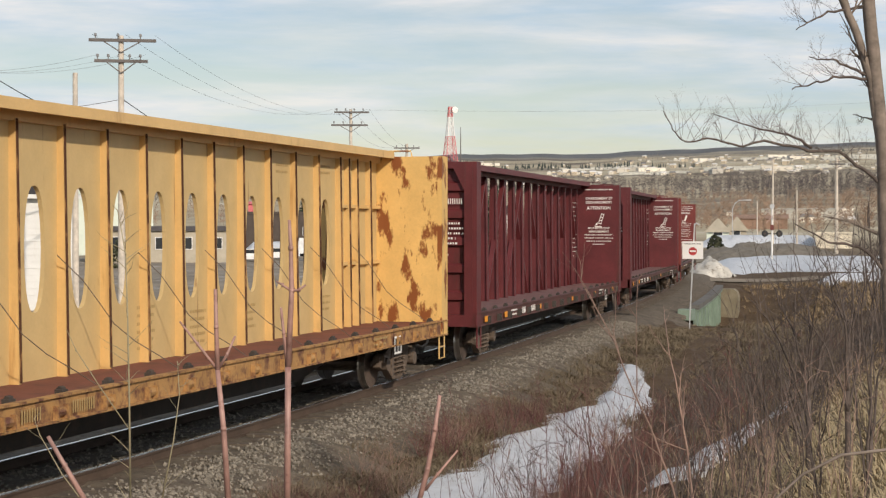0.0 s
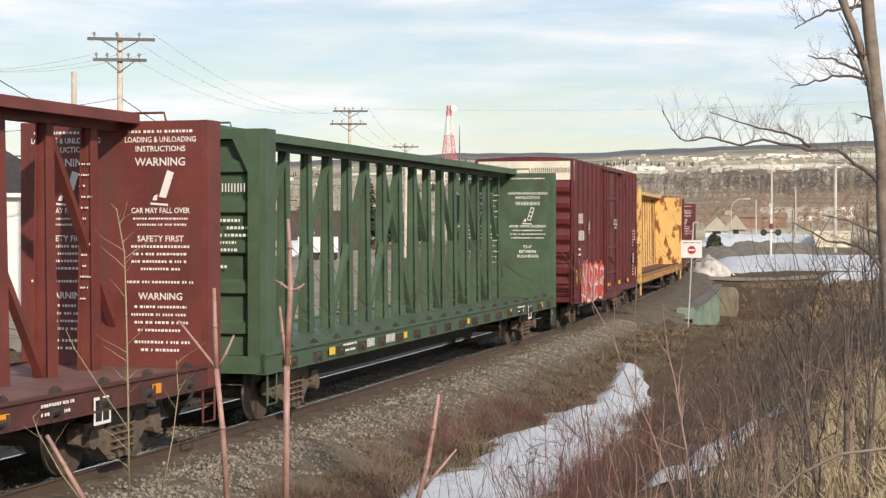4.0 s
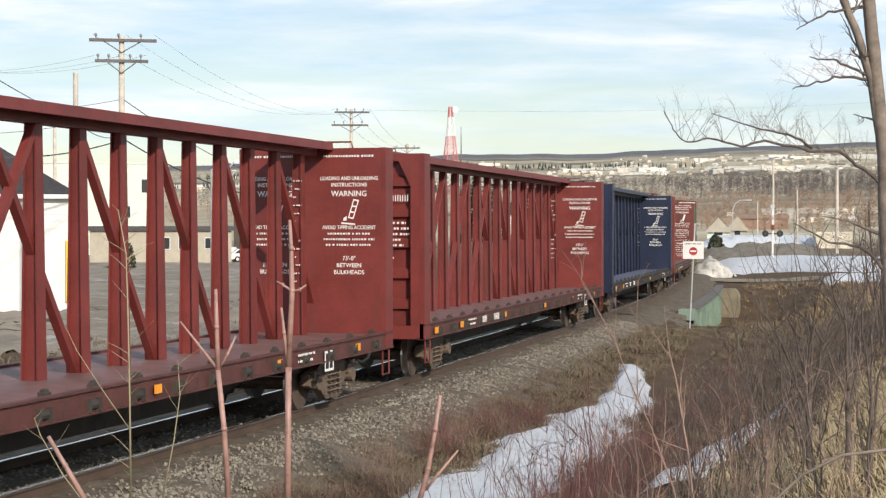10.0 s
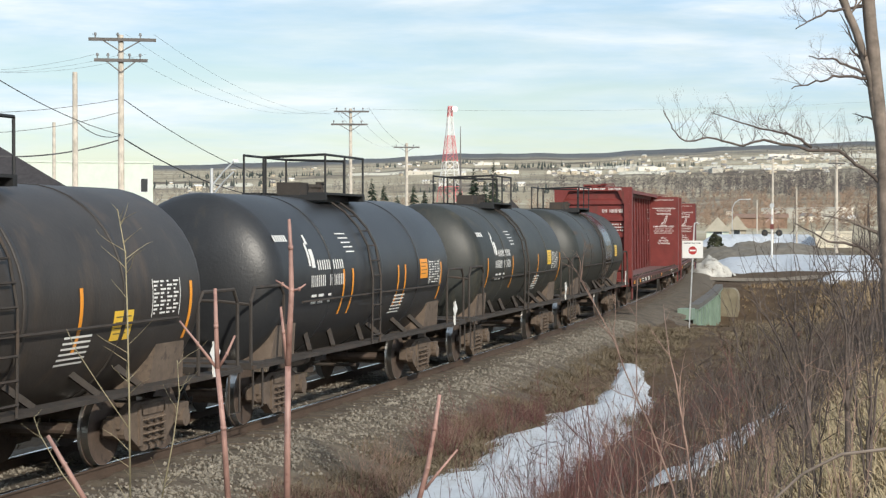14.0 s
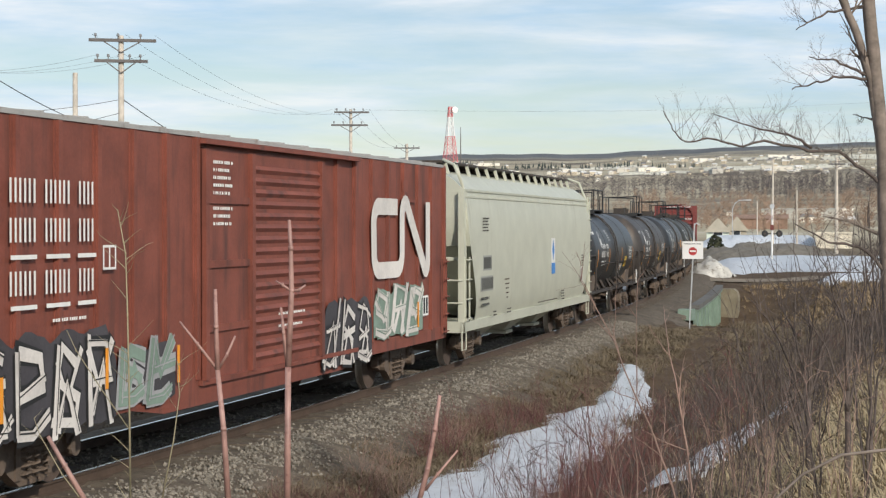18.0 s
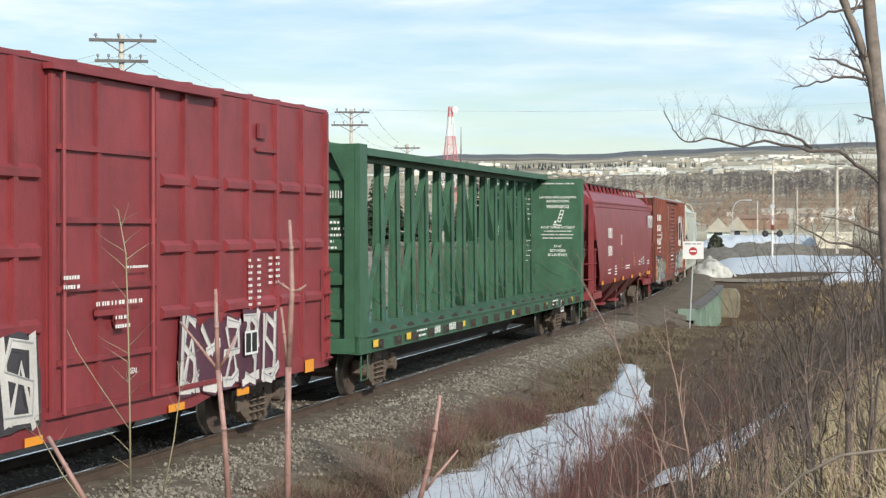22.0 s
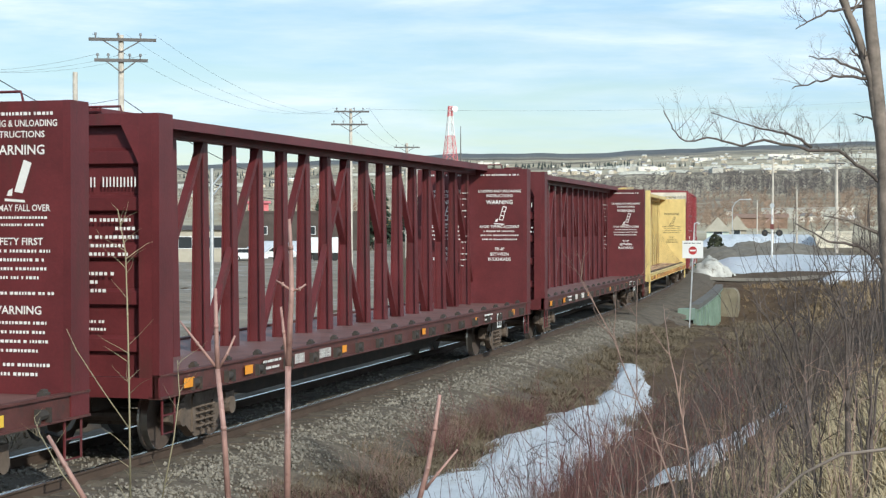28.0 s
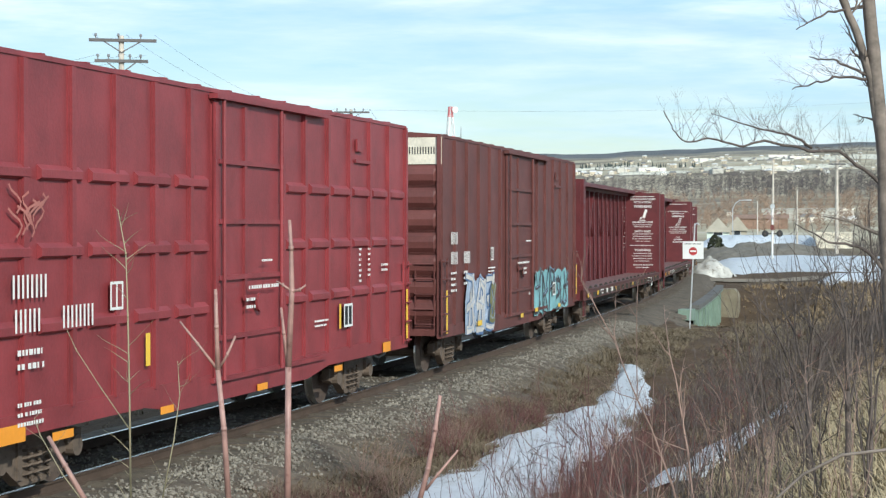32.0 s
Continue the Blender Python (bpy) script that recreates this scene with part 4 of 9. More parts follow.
# ---- box cars ----
def graffiti(parent, y0, y1, z0, z1, x, colours, rnd, letters=5, name="graffiti", fill=None, fat=1.0, back=None):
    """Sprayed angular shapes that read as no letters: a body colour, an outline behind it, thin highlights before it."""
    step, h = (y1 - y0) / letters, z1 - z0
    strokes = [[(0.05, 0.0), (0.12, 1.0)], [(0.0, 0.95), (0.75, 0.88), (0.85, 0.5), (0.1, 0.42)], [(0.9, 1.0), (0.78, 0.0)], [(0.0, 0.05), (0.55, 0.0), (0.95, 0.15)],
               [(0.1, 0.9), (0.5, 0.4), (0.9, 0.95)], [(0.15, 0.0), (0.5, 0.62), (0.85, 0.0)], [(0.1, 0.5), (0.95, 0.62)], [(0.85, 0.8), (0.3, 0.97), (0.1, 0.6), (0.8, 0.4), (0.7, 0.05), (0.05, 0.1)]]
    main = colours[0]
    outline = fill or (colours[1] if len(colours) > 1 else None)
    glint = colours[-1] if len(colours) > 1 else None
    lift = 0.003
    if back:
        # the piece's filled ground, with an uneven bubbled rim
        bm = bmesh.new()
        n, last = letters * 6, None
        for i in range(n + 1):
            f = i / n
            bulge = 0.10 * abs(math.sin(f * letters * math.pi)) - 0.06 + rnd.uniform(-0.03, 0.03)
            rim = min(1.0, f * 9 + 0.35, (1 - f) * 9 + 0.35)
            cur = [bm.verts.new((x + 0.001, y0 + (y1 - y0) * f, zz)) for zz in (z0 + h * (0.04 + rnd.uniform(-0.02, 0.03)), z0 + h * (0.45 + (0.5 + bulge) * rim))]
            if last:
                bm.faces.new((last[0], cur[0], cur[1], last[1]))
            last = cur
        part(name, bm, back, parent, "sprayed graffiti ground")

    def jag(bm, pts, wide, xx, ink):
        # a stroke with cut, uneven ends
        last = None
        for i, (y, z) in enumerate(pts):
            p, q = Vector(pts[max(0, i - 1)]), Vector(pts[min(len(pts) - 1, i + 1)])
            d = (q - p).normalized()
            n_ = Vector((-d.y, d.x)) * wide * rnd.uniform(0.38, 0.62)
            e = d * wide * rnd.uniform(-0.1, 0.45) * (-1 if i == 0 else 1 if i == len(pts) - 1 else 0)
            cur = (bm.verts.new((xx, y + n_.x + e.x, min(max(z + n_.y + e.y, z0 - 0.05), z1 + 0.08))), bm.verts.new((xx, y - n_.x + e.x * 0.4, min(max(z - n_.y + e.y * 0.4, z0 - 0.05), z1 + 0.08))))
            if last:
                bm.faces.new((last[0], last[1], cur[1], cur[0])).material_index = ink
            last = cur

    for k in range(letters):
        bm = bmesh.new()
        slant, grow_ = rnd.uniform(-0.25, 0.35), rnd.uniform(0.85, 1.12)
        base = z0 + rnd.uniform(0, 0.12) * h
        for s in rnd.sample(strokes, 4):
            pts = [(y0 + step * (k + 0.08 + (u + slant * (v - 0.5) + rnd.uniform(-0.08, 0.08)) * 0.84), base + h * 0.92 * grow_ * (v + rnd.uniform(-0.07, 0.07))) for u, v in s]
            wide = h * rnd.uniform(0.13, 0.24) * fat
            lift += 0.0003
            if outline:
                jag(bm, pts, wide + 0.09, x + lift, 1)
            jag(bm, pts, wide, x + lift + 0.008, 0)
            if glint and rnd.random() < 0.7:
                jag(bm, [(y + 0.02, z + 0.03) for y, z in pts], wide * 0.16, x + lift + 0.016, 2)
        ob = part(name, bm, main, parent, "sprayed graffiti shape")
        for extra in (outline or main, glint or main):
            ob.data.materials.append(extra)


def boxcar(mid, half, paint, label, top=5.08, low=0.8, ribs=14, waffle=False, door=(-1.2, 1.6), white_end=None, door_style="plug", roof="ribbed", inset=2.2, tall=True):
    P = M[paint]
    rnd = random.Random(int(mid * 7) & 0xffff)
    c = root("boxcar", label, "railway box car", "box cars")
    hw = 1.47

    def shell(bm):
        extrude_y(bm, [(-hw, 1.05), (hw, 1.05), (hw, top - 0.02), (-hw, top - 0.02)], -half + 0.06, half - 0.06)
    part("body", cached(("shell", half, top), shell, "body", P), None, c)

    def roof_(bm):
        extrude_y(bm, [(-hw - 0.02, top - 0.06), (hw + 0.02, top - 0.06), (hw + 0.02, top), (0.7, top + 0.05), (0, top + 0.07), (-0.7, top + 0.05), (-hw - 0.02, top)], -half + 0.04, half - 0.04)
        for k in range(int(half * 2 / 1.1)):
            y = -half + 0.6 + k * 1.1
            if y > half - 0.3:
                break
            extrude_y(bm, [(-hw - 0.015, top + 0.001), (hw + 0.015, top + 0.001), (hw + 0.015, top + 0.02), (0.7, top + 0.08), (0, top + 0.1), (-0.7, top + 0.08), (-hw - 0.015, top + 0.02)], y - 0.04, y + 0.04)
    part("roof", cached(("roof", half, top), roof_, "roof", P if roof == "ribbed" else M["greyroof"]), None, c, "ribbed roof")
    # side posts
    d0, d1 = door
    ys = [-half + 0.1 + (2 * half - 0.2) * k / ribs for k in range(ribs + 1)]
    for y in ys:
        if d0 - 0.1 < y < d1 + 0.1:
            continue

        def post(bm):
            frustum(bm, (hw - 0.01, hw + 0.02, -0.085, 0.085, 1.02), (hw - 0.01, hw + 0.02, -0.085, 0.085, top - 0.07))
            box(bm, hw + 0.02, hw + 0.055, -0.05, 0.05, 1.02, top - 0.07)
        for s in (1, -1):
            ob = part("side_post", cached(("post", top), post, "side_post", P), None, c)
            ob.matrix_local = pose(0, y, 0, 0, 0, 0 if s == 1 else 180)
    if waffle:
        for z in (1.99, 2.85, 3.74):
            for a, b in ((-half + 0.2, d0 - 0.1), (d1 + 0.1, half - 0.2)):
                n = int(round((b - a) / (2 * half / ribs)))
                long_ = (b - a) / n / 2 - 0.12
                for k in range(n):
                    me = cached(("belt", round(long_, 3)), lambda bm: extrude_y(bm, [(hw - 0.01, -0.10), (hw + 0.065, -0.06), (hw + 0.065, 0.03), (hw - 0.01, 0.10)], -long_, long_), "belt_rail", P)
                    part("belt_rail", me, None, c).location = (0, a + (b - a) * (k + 0.5) / n, z)
    # sills

    def sill(bm):
        extrude_y(bm, [(hw - 0.06, low), (hw + 0.03, low), (hw + 0.03, 1.05), (hw - 0.06, 1.05)], -half + 0.05, half - 0.05)
        extrude_y(bm, [(-hw - 0.03, low), (-hw + 0.06, low), (-hw + 0.06, 1.05), (-hw - 0.03, 1.05)], -half + 0.05, half - 0.05)
        frustum(bm, (hw - 0.05, hw + 0.025, d0 - 1.2, d1 + 1.2, low - 0.14), (hw - 0.05, hw + 0.025, d0 - 2.2, d1 + 2.2, low))
    part("side_sill", cached(("sill", half, low, d0, d1), sill, "side_sill", P), None, c)

    def under(bm):
        box(bm, -0.25, 0.25, -half + 0.3, half - 0.3, 0.62, 1.04)
        for k in range(-3, 4):
            box(bm, -1.4, 1.4, k * 1.5 - 0.06, k * 1.5 + 0.06, 0.84, 1.04)
        tube(bm, (-0.5, 1.2, 0.75), (-0.5, 2.3, 0.75), 0.2, n=12)
    part("underframe", cached(("under", half), under, "underframe", M["under"]), None, c)

    # ends: corrugated sheets with a frame
    for s in (-1, 1):
        def end(bm, s=s):
            y0, y1 = sorted((s * (half - 0.06), s * (half - 0.10)))
            box(bm, -hw, hw, y0, y1, 0.85, top - 0.05)
            for t in (-1, 1):
                box(bm, *sorted((t * (hw - 0.06), t * (hw + 0.03))), *sorted((s * (half - 0.12), s * (half - 0.0))), low, top - 0.03)
        e = part("end_wall", cached(("end", half, top, s, tall), end, "end_wall", P), None, c)
        lo, hi = 1.15, top - (0.62 if tall else 0.35)
        h = (hi - lo) / 7

        def pressing(bm, s=s, h=h):
            prof = [(0.0, 0.04), (0.07, 0.13), (0.085, h * 0.55), (0.05, h * 0.8), (0.0, h - 0.02)]
            rows = [[bm.verts.new((x, s * (half - 0.06 + d * f), z)) for d, z in prof] for x, f in ((-hw + 0.07, 0), (-hw + 0.13, 1), (hw - 0.13, 1), (hw - 0.07, 0))]
            for p, q in zip(rows, rows[1:]):
                for i in range(4):
                    bm.faces.new((p[i], p[i + 1], q[i + 1], q[i]))
        for k in range(7):
            part("corrugation", cached(("pressing", half, round(h, 3), s), pressing, "corrugation", P), None, e).location = (0, 0, lo + h * k)
        if white_end and s == -1:
            bm = bmesh.new()
            box(bm, -hw + 0.06, hw - 0.05, -half + 0.045, -half + 0.055, top - white_end, top - 0.06)
            box(bm, hw + 0.031, hw + 0.034, -half + 0.01, -half + 0.11, top - white_end, top - 0.06)
            part("height_panel", bm, M["cream"], e, "off-white excess height panel")
            bm = bmesh.new()
            bars(bm, [(0.22, 1.3)], (0, -half + 0.04, top - white_end * 0.66), height=0.15, rnd=random.Random(2), dense=0.85)
            part("stencil", bm, M["black"], e)
        ladder(c, s * (half + 0.06), 0.95, 1.36, 1.1, 2.35, 5, P, "end_ladder", facing="end")
        ladder(c, hw + 0.12, s * (half - 0.16) - 0.22, s * (half - 0.16) + 0.22 if s < 0 else s * (half - 0.16) + 0.1, 0.95, 2.4, 5, P, "side_ladder")

    # door
    if door_style == "plug":
        def leaf(bm):
            box(bm, hw - 0.02, hw + 0.05, d0, d1, 0.98, top - 0.16)
        dd = part("door", cached(("plug", d0, d1, top), leaf, "door", P), None, c)
        for y in (d0 + 0.02, (d0 + d1) / 2 - 0.25, d1 - 0.02) if d1 - d0 > 2.2 else (d0 + 0.02, d1 - 0.02):
            part("door_post", cached(("doorpost", top), lambda bm: box(bm, hw + 0.05, hw + 0.09, -0.05, 0.05, 1.0, top - 0.2), "door_post", P), None, dd).location = (0, y, 0)
        for z in (1.55, 2.4, 3.2, 4.05):
            part("door_batten", cached(("batten", d0, d1), lambda bm: box(bm, hw + 0.05, hw + 0.10, d0 + 0.08, d1 - 0.08, -0.035, 0.035), "door_batten", P), None, dd).location = (0, 0, z)

        def gearbars(bm):
            for y in (d0 + 0.22, d1 - 0.22):
                tube(bm, (hw + 0.11, y, 0.95), (hw + 0.11, y, top - 0.1), 0.03, n=6)
            tube(bm, (hw + 0.1, (d0 + d1) / 2 + 0.2, 2.0), (hw + 0.14, (d0 + d1) / 2 + 0.2, 2.0), 0.14, n=12)
            box(bm, hw + 0.09, hw + 0.13, (d0 + d1) / 2 - 0.4, (d0 + d1) / 2 + 0.5, 2.05, 2.12)
        part("lock_bars", cached(("lock", d0, d1, top), gearbars, "lock_bars", P), None, dd)
    else:
        def leaf(bm):
            m_ = d0 + (d1 - d0) * 0.36
            box(bm, hw - 0.02, hw + 0.05, d0, d1, 1.0, top - 0.2)
            for y in (d0 + 0.03, m_, d1 - 0.03):
                box(bm, hw + 0.05, hw + 0.12, y - 0.06, y + 0.06, 1.0, top - 0.22)
            for z in (1.7, 2.6, 3.5):
                box(bm, hw + 0.05, hw + 0.085, d0 + 0.1, m_ - 0.08, z - 0.05, z + 0.05)
        dd = part("door", cached(("slide", d0, d1, top), leaf, "door", P), None, c)
        for k in range(17):
            me = cached(("fold", d0, d1), lambda bm: extrude_y(bm, [(hw + 0.05, 0), (hw + 0.095, 0.06), (hw + 0.05, 0.12)], d0 + (d1 - d0) * 0.36 + 0.1, d1 - 0.08), "door_corrugation", P)
            part("door_corrugation", me, None, dd).location = (0, 0, 1.12 + k * (top - 1.45) / 17)

    def card(bm):
        box(bm, hw + 0.02, hw + 0.06, half - 3.15, half - 2.85, top - 0.62, top - 0.4)
        box(bm, hw + 0.02, hw + 0.05, half - 3.2, half - 2.3, top - 0.82, top - 0.76)
    part("card_holder", cached(("card", half, top), card, "card_holder", P), None, c)

    for z0, z1, deep in ((top - 0.15, top - 0.08, 0.15), (0.93, 1.0, 0.09)):
        part("door_rail", cached(("drail", d0, d1, z0), lambda bm: box(bm, hw + 0.02, hw + deep, d0 - 0.1, d1 + 1.9, z0, z1), "door_rail", P), None, c)
    gear(c, half, inset)
    CARS.append((c, mid, half - inset))
    return c


def side_bars(parent, x, spots, ink, seed=1):
    """Stencilled lines on the near flank: (y, z, width, height of a row, rows)."""
    bm = bmesh.new()
    rnd = random.Random(seed)
    for y, z, w, h, rows in spots:
        bars(bm, [(0, w * rnd.uniform(0.8, 1.0)) for _ in range(rows)], (x, y, z), side="flank", height=h, gap=h * 0.55, rnd=rnd)
    return part("stencil", bm, M[ink], parent)


def framed_plate(parent, x, y0, y1, z0, z1, ground="black"):
    """A small routing plate on the near flank: dark sheet with a pale border and a middle bar."""
    bm = bmesh.new()
    box(bm, x, x + 0.004, y0, y1, z0, z1)
    p = part("routing_plate", bm, M[ground], parent)
    bm = bmesh.new()
    b = min(y1 - y0, z1 - z0) * 0.1
    for u0, u1, v0, v1 in ((y0, y1, z1 - b, z1), (y0, y1, z0, z0 + b), (y0, y0 + b, z0 + b, z1 - b), (y1 - b, y1, z0 + b, z1 - b), ((y0 + y1) / 2 - b / 2, (y0 + y1) / 2 + b / 2, z0 + b, z1 - b)):
        box(bm, x + 0.005, x + 0.008, u0, u1, v0, v1)
    part("border", bm, M["white"], p, "white border")


# ---- tank cars ----
def tank_car(mid, paint, label, logo=True, panel="yellowtag", stripes="orange", seed=0, ink="white"):
    P = M[paint]
    c = root("tank_car", label, "railway tank car", "tank cars")
    half, R, zc = 5.55, 1.44, 2.22

    def shell(bm):
        n = 40
        left = [(-half + 0.62 * (1 - math.sin(math.pi / 2 * (1 - k / 8))) , R * math.sin(math.pi / 2 * k / 8)) for k in range(1, 9)]
        ring = left + [(-half + 0.63 + (2 * half - 1.26) * k / 6, R) for k in range(1, 6)] + [(-y, r) for y, r in left[::-1]]
        rows = [[bm.verts.new((r * math.sin(2 * math.pi * i / n), y, zc + r * math.cos(2 * math.pi * i / n))) for i in range(n)] for y, r in ring]
        for a, b in zip(rows, rows[1:]):
            for i in range(n):
                bm.faces.new((a[i], a[(i + 1) % n], b[(i + 1) % n], b[i]))
        for row, y in ((rows[0], -half), (rows[-1], half)):
            v = bm.verts.new((0, y, zc))
            for i in range(n):
                bm.faces.new((row[i], row[(i + 1) % n], v))
    part("tank", cached("tankshell", shell, "tank", P, True), None, c)

    def band(bm):
        n = 40
        rows = [[bm.verts.new((r * math.sin(2 * math.pi * i / n), yy, zc + r * math.cos(2 * math.pi * i / n))) for i in range(n)] for yy, r in ((-0.05, R + 0.001), (-0.05, R + 0.012), (0.05, R + 0.012), (0.05, R + 0.001))]
        for p, q in zip(rows, rows[1:]):
            for i in range(n):
                bm.faces.new((p[i], p[(i + 1) % n], q[(i + 1) % n], q[i]))
    for y in (-2.6, 0.2, 2.7):
        part("strap", cached("band", band, "strap", P, True), None, c).location = (0, y, 0)

    for s in (-1, 1):
        part("saddle", cached("saddle", lambda bm: frustum(bm, (-1.2, 1.2, -0.6, 0.5, 0.95), (-1.3, 1.3, -0.45, 0.35, 1.75)), "saddle", M["truck"]), None, c).location = (0, s * 4.4, 0)
        part("draft_sill", cached(("draft", s), lambda bm, s=s: box(bm, -0.32, 0.32, *sorted((s * 2.6, s * 6.4)), 0.72, 1.06), "draft_sill", M["truck"]), None, c)
        part("end_sill", cached(("endsill", s), lambda bm, s=s: box(bm, -1.45, 1.45, *sorted((s * 5.9, s * 6.42)), 0.985, 1.08), "end_sill", M["under"]), None, c)

    def walk_(bm):
        for s in (-1, 1):
            x0, x1 = sorted((s * 1.2, s * 1.48))
            box(bm, x0, x1, -6.4, 6.4, 0.98, 1.04)
            for y in (-3.4, -2.2, -0.6, 0.6, 2.2, 3.4):
                beam(bm, (s * 1.3, y, 1.04), (s * 1.02, y + 0.45 * (1 if y < 0 else -1), 1.42), 0.08, 0.08)
            for y in (-3.0, 3.0):
                beam(bm, (s * 0.4, y, 0.9), (s * 1.4, y, 1.0), 0.1, 0.1)
    part("running_board", cached("walk", walk_, "running_board", M["under"]), None, c)

    def bottom(bm):
        tube(bm, (0, 0, 0.4), (0, 0, 0.95), 0.16, n=12)
        box(bm, -0.3, 0.3, -0.3, 0.3, 0.62, 0.82)
        tube(bm, (0.25, -2.0, 0.78), (0.25, -0.9, 0.78), 0.19, n=12)
        tube(bm, (-1.0, 0, 0.55), (1.0, 0, 0.55), 0.03, n=6)
    part("outlet", cached("outlet", bottom, "outlet", M["under"]), None, c)

    # hand rails and ladder
    def rail_(bm):
        for s in (-1, 1):
            pts = [(s * 1.42, -6.35, 1.05), (s * 1.42, -6.35, 2.0), (s * 1.42, -6.2, 2.2), (s * 1.42, -5.1, 2.2), (s * 1.42, -4.95, 2.05), (s * 1.42, -4.95, 1.05)]
            polyline(bm, pts, 0.028, 6)
            polyline(bm, [(x, -y, z) for x, y, z in pts], 0.028, 6)
            polyline(bm, [(s * 1.47, -4.2, 1.9), (s * 1.47, -1.5, 1.9), (s * 1.47, 4.2, 1.9)], 0.018, 5)
        polyline(bm, [(-1.42, -6.35, 1.95), (-0.9, -6.4, 2.0), (0.9, -6.4, 2.0), (1.42, -6.35, 1.95)], 0.026, 6)
        for y in (-6.35, 5.95):
            polyline(bm, [(1.45, y, 1.0), (1.45, y, 0.4), (1.45, y + 0.4, 0.4), (1.45, y + 0.4, 1.0)], 0.018, 5)
    part("hand_rail", cached("tankrail", rail_, "hand_rail", M["under"]), None, c)

    def lad(bm):
        for y in (-0.24, 0.24):
            pts = [(1.50, y, 1.0), (1.52, y, 2.2)] + [(R * math.sin(a) + 0.08 * math.sin(a), y, zc + (R + 0.08) * math.cos(a)) for a in (1.2, 0.95, 0.7, 0.5)]
            polyline(bm, pts, 0.022, 5)
        for k in range(9):
            z = 1.15 + k * 0.27
            x = 1.52 if z < 2.3 else (R + 0.08) * math.sin(math.acos(max(-1, min(1, (z - zc) / (R + 0.08)))))
            tube(bm, (x, -0.24, z), (x, 0.24, z), 0.016, n=5)
    l_ = part("ladder", cached("tankladder", lad, "ladder", M["under"]), None, c)
    l_.location = (0, -0.35, 0)

    # dome platform
    def dome(bm):
        tube(bm, (0, 0, zc + R - 0.08), (0, 0, zc + R + 0.18), 0.30, n=16)
        tube(bm, (0, 0.0, zc + R + 0.18), (0, 0, zc + R + 0.24), 0.33, n=16)
        box(bm, -0.22, 0.22, -0.9, -0.42, zc + R - 0.05, zc + R + 0.26)
        tube(bm, (0.1, 0.55, zc + R - 0.05), (0.1, 0.55, zc + R + 0.3), 0.08, n=10)
    part("dome", cached("dome", dome, "dome", M["under"]), None, c)

    def plat(bm):
        z = zc + R + 0.03
        for s in (-1, 1):
            box(bm, *sorted((s * 0.45, s * 0.8)), -1.15, 1.15, z, z + 0.04)
            box(bm, *sorted((s * 0.45, s * 0.5)), -1.1, 1.1, z - 0.22, z)
        for y in (-1.1, 1.1):
            box(bm, -0.8, 0.8, y - 0.05, y + 0.05, z - 0.1, z)
        for s in (-1, 1):
            for y in (-1.1, 0.0, 1.1):
                tube(bm, (s * 0.78, y, z), (s * 0.78, y, z + 0.72), 0.022, n=6)
            polyline(bm, [(s * 0.78, -1.1, z + 0.72), (s * 0.78, 1.1, z + 0.72)], 0.024, 6)
            polyline(bm, [(s * 0.4, s * 1.1, z + 0.68), (-s * 0.78, s * 1.1, z + 0.72)], 0.024, 6)
        tube(bm, (-0.4, -1.1, z), (-0.4, -1.1, z + 0.7), 0.022, n=6)
        tube(bm, (0.4, 1.1, z), (0.4, 1.1, z + 0.7), 0.022, n=6)
    part("platform", cached("plat", plat, "platform", M["black"]), None, c)

    # markings wrapped on the shell
    def wrap(bm, y0, y1, a0, a1, lift=0.004, n=6, w=0.0):
        rows = [[bm.verts.new(((R + lift) * math.sin(a), y + w * k, zc + (R + lift) * math.cos(a))) for y in (y0, y1)] for k, a in ((k, a0 + (a1 - a0) * k / n) for k in range(n + 1))]
        for p, q in zip(rows, rows[1:]):
            bm.faces.new((p[0], p[1], q[1], q[0]))
    rnd = random.Random(seed)
    for y in ((-2.05, -1.55, 1.25, 1.72, 4.35) if seed == 3 else (-4.55, -1.76, 1.48, 4.62)) if stripes else ():
        bm = bmesh.new()
        wrap(bm, y, y + 0.085, 1.46, 2.02, 0.004, 8)
        part("reflector", bm, M[stripes], c, "orange reflector")
    if panel:
        bm = bmesh.new()
        p0, a0 = (2.4, 1.68) if seed > 3 else (2.82, 1.40)
        wrap(bm, p0, p0 + 0.54, a0, a0 + 0.27)
        sheet = part("yellow_panel", bm, M[panel], c)
        bm = bmesh.new()
        for k in range(4):
            wrap(bm, p0 + 0.06, p0 + 0.48 - 0.08 * (k % 2), a0 + 0.05 + k * 0.05, a0 + 0.06 + k * 0.05, 0.007)
        part("stencil", bm, M["worn"], sheet)
    bm = bmesh.new()
    if logo:
        # wordmark as plain blocks with a leaf-like mark before it
        y = -3.75
        wrap(bm, y, y + 0.09, 1.12, 1.40, n=3)
        wrap(bm, y + 0.13, y + 0.3, 1.20, 1.42, n=3)
        wrap(bm, y + 0.10, y + 0.2, 1.02, 1.14, n=3)
        for k in range(6):
            # six plain blocks, each split by a slit
            q = y + 0.42 + k * 0.23
            wrap(bm, q, q + 0.055, 1.335, 1.45)
            wrap(bm, q + 0.11, q + 0.165, 1.335, 1.45)
        for k in range(9):
            if k != 4:
                wrap(bm, y + 0.05 + k * 0.19, y + 0.09 + k * 0.19, 1.51, 1.64)
                wrap(bm, y + 0.14 + k * 0.19, y + 0.18 + k * 0.19, 1.51, 1.64)
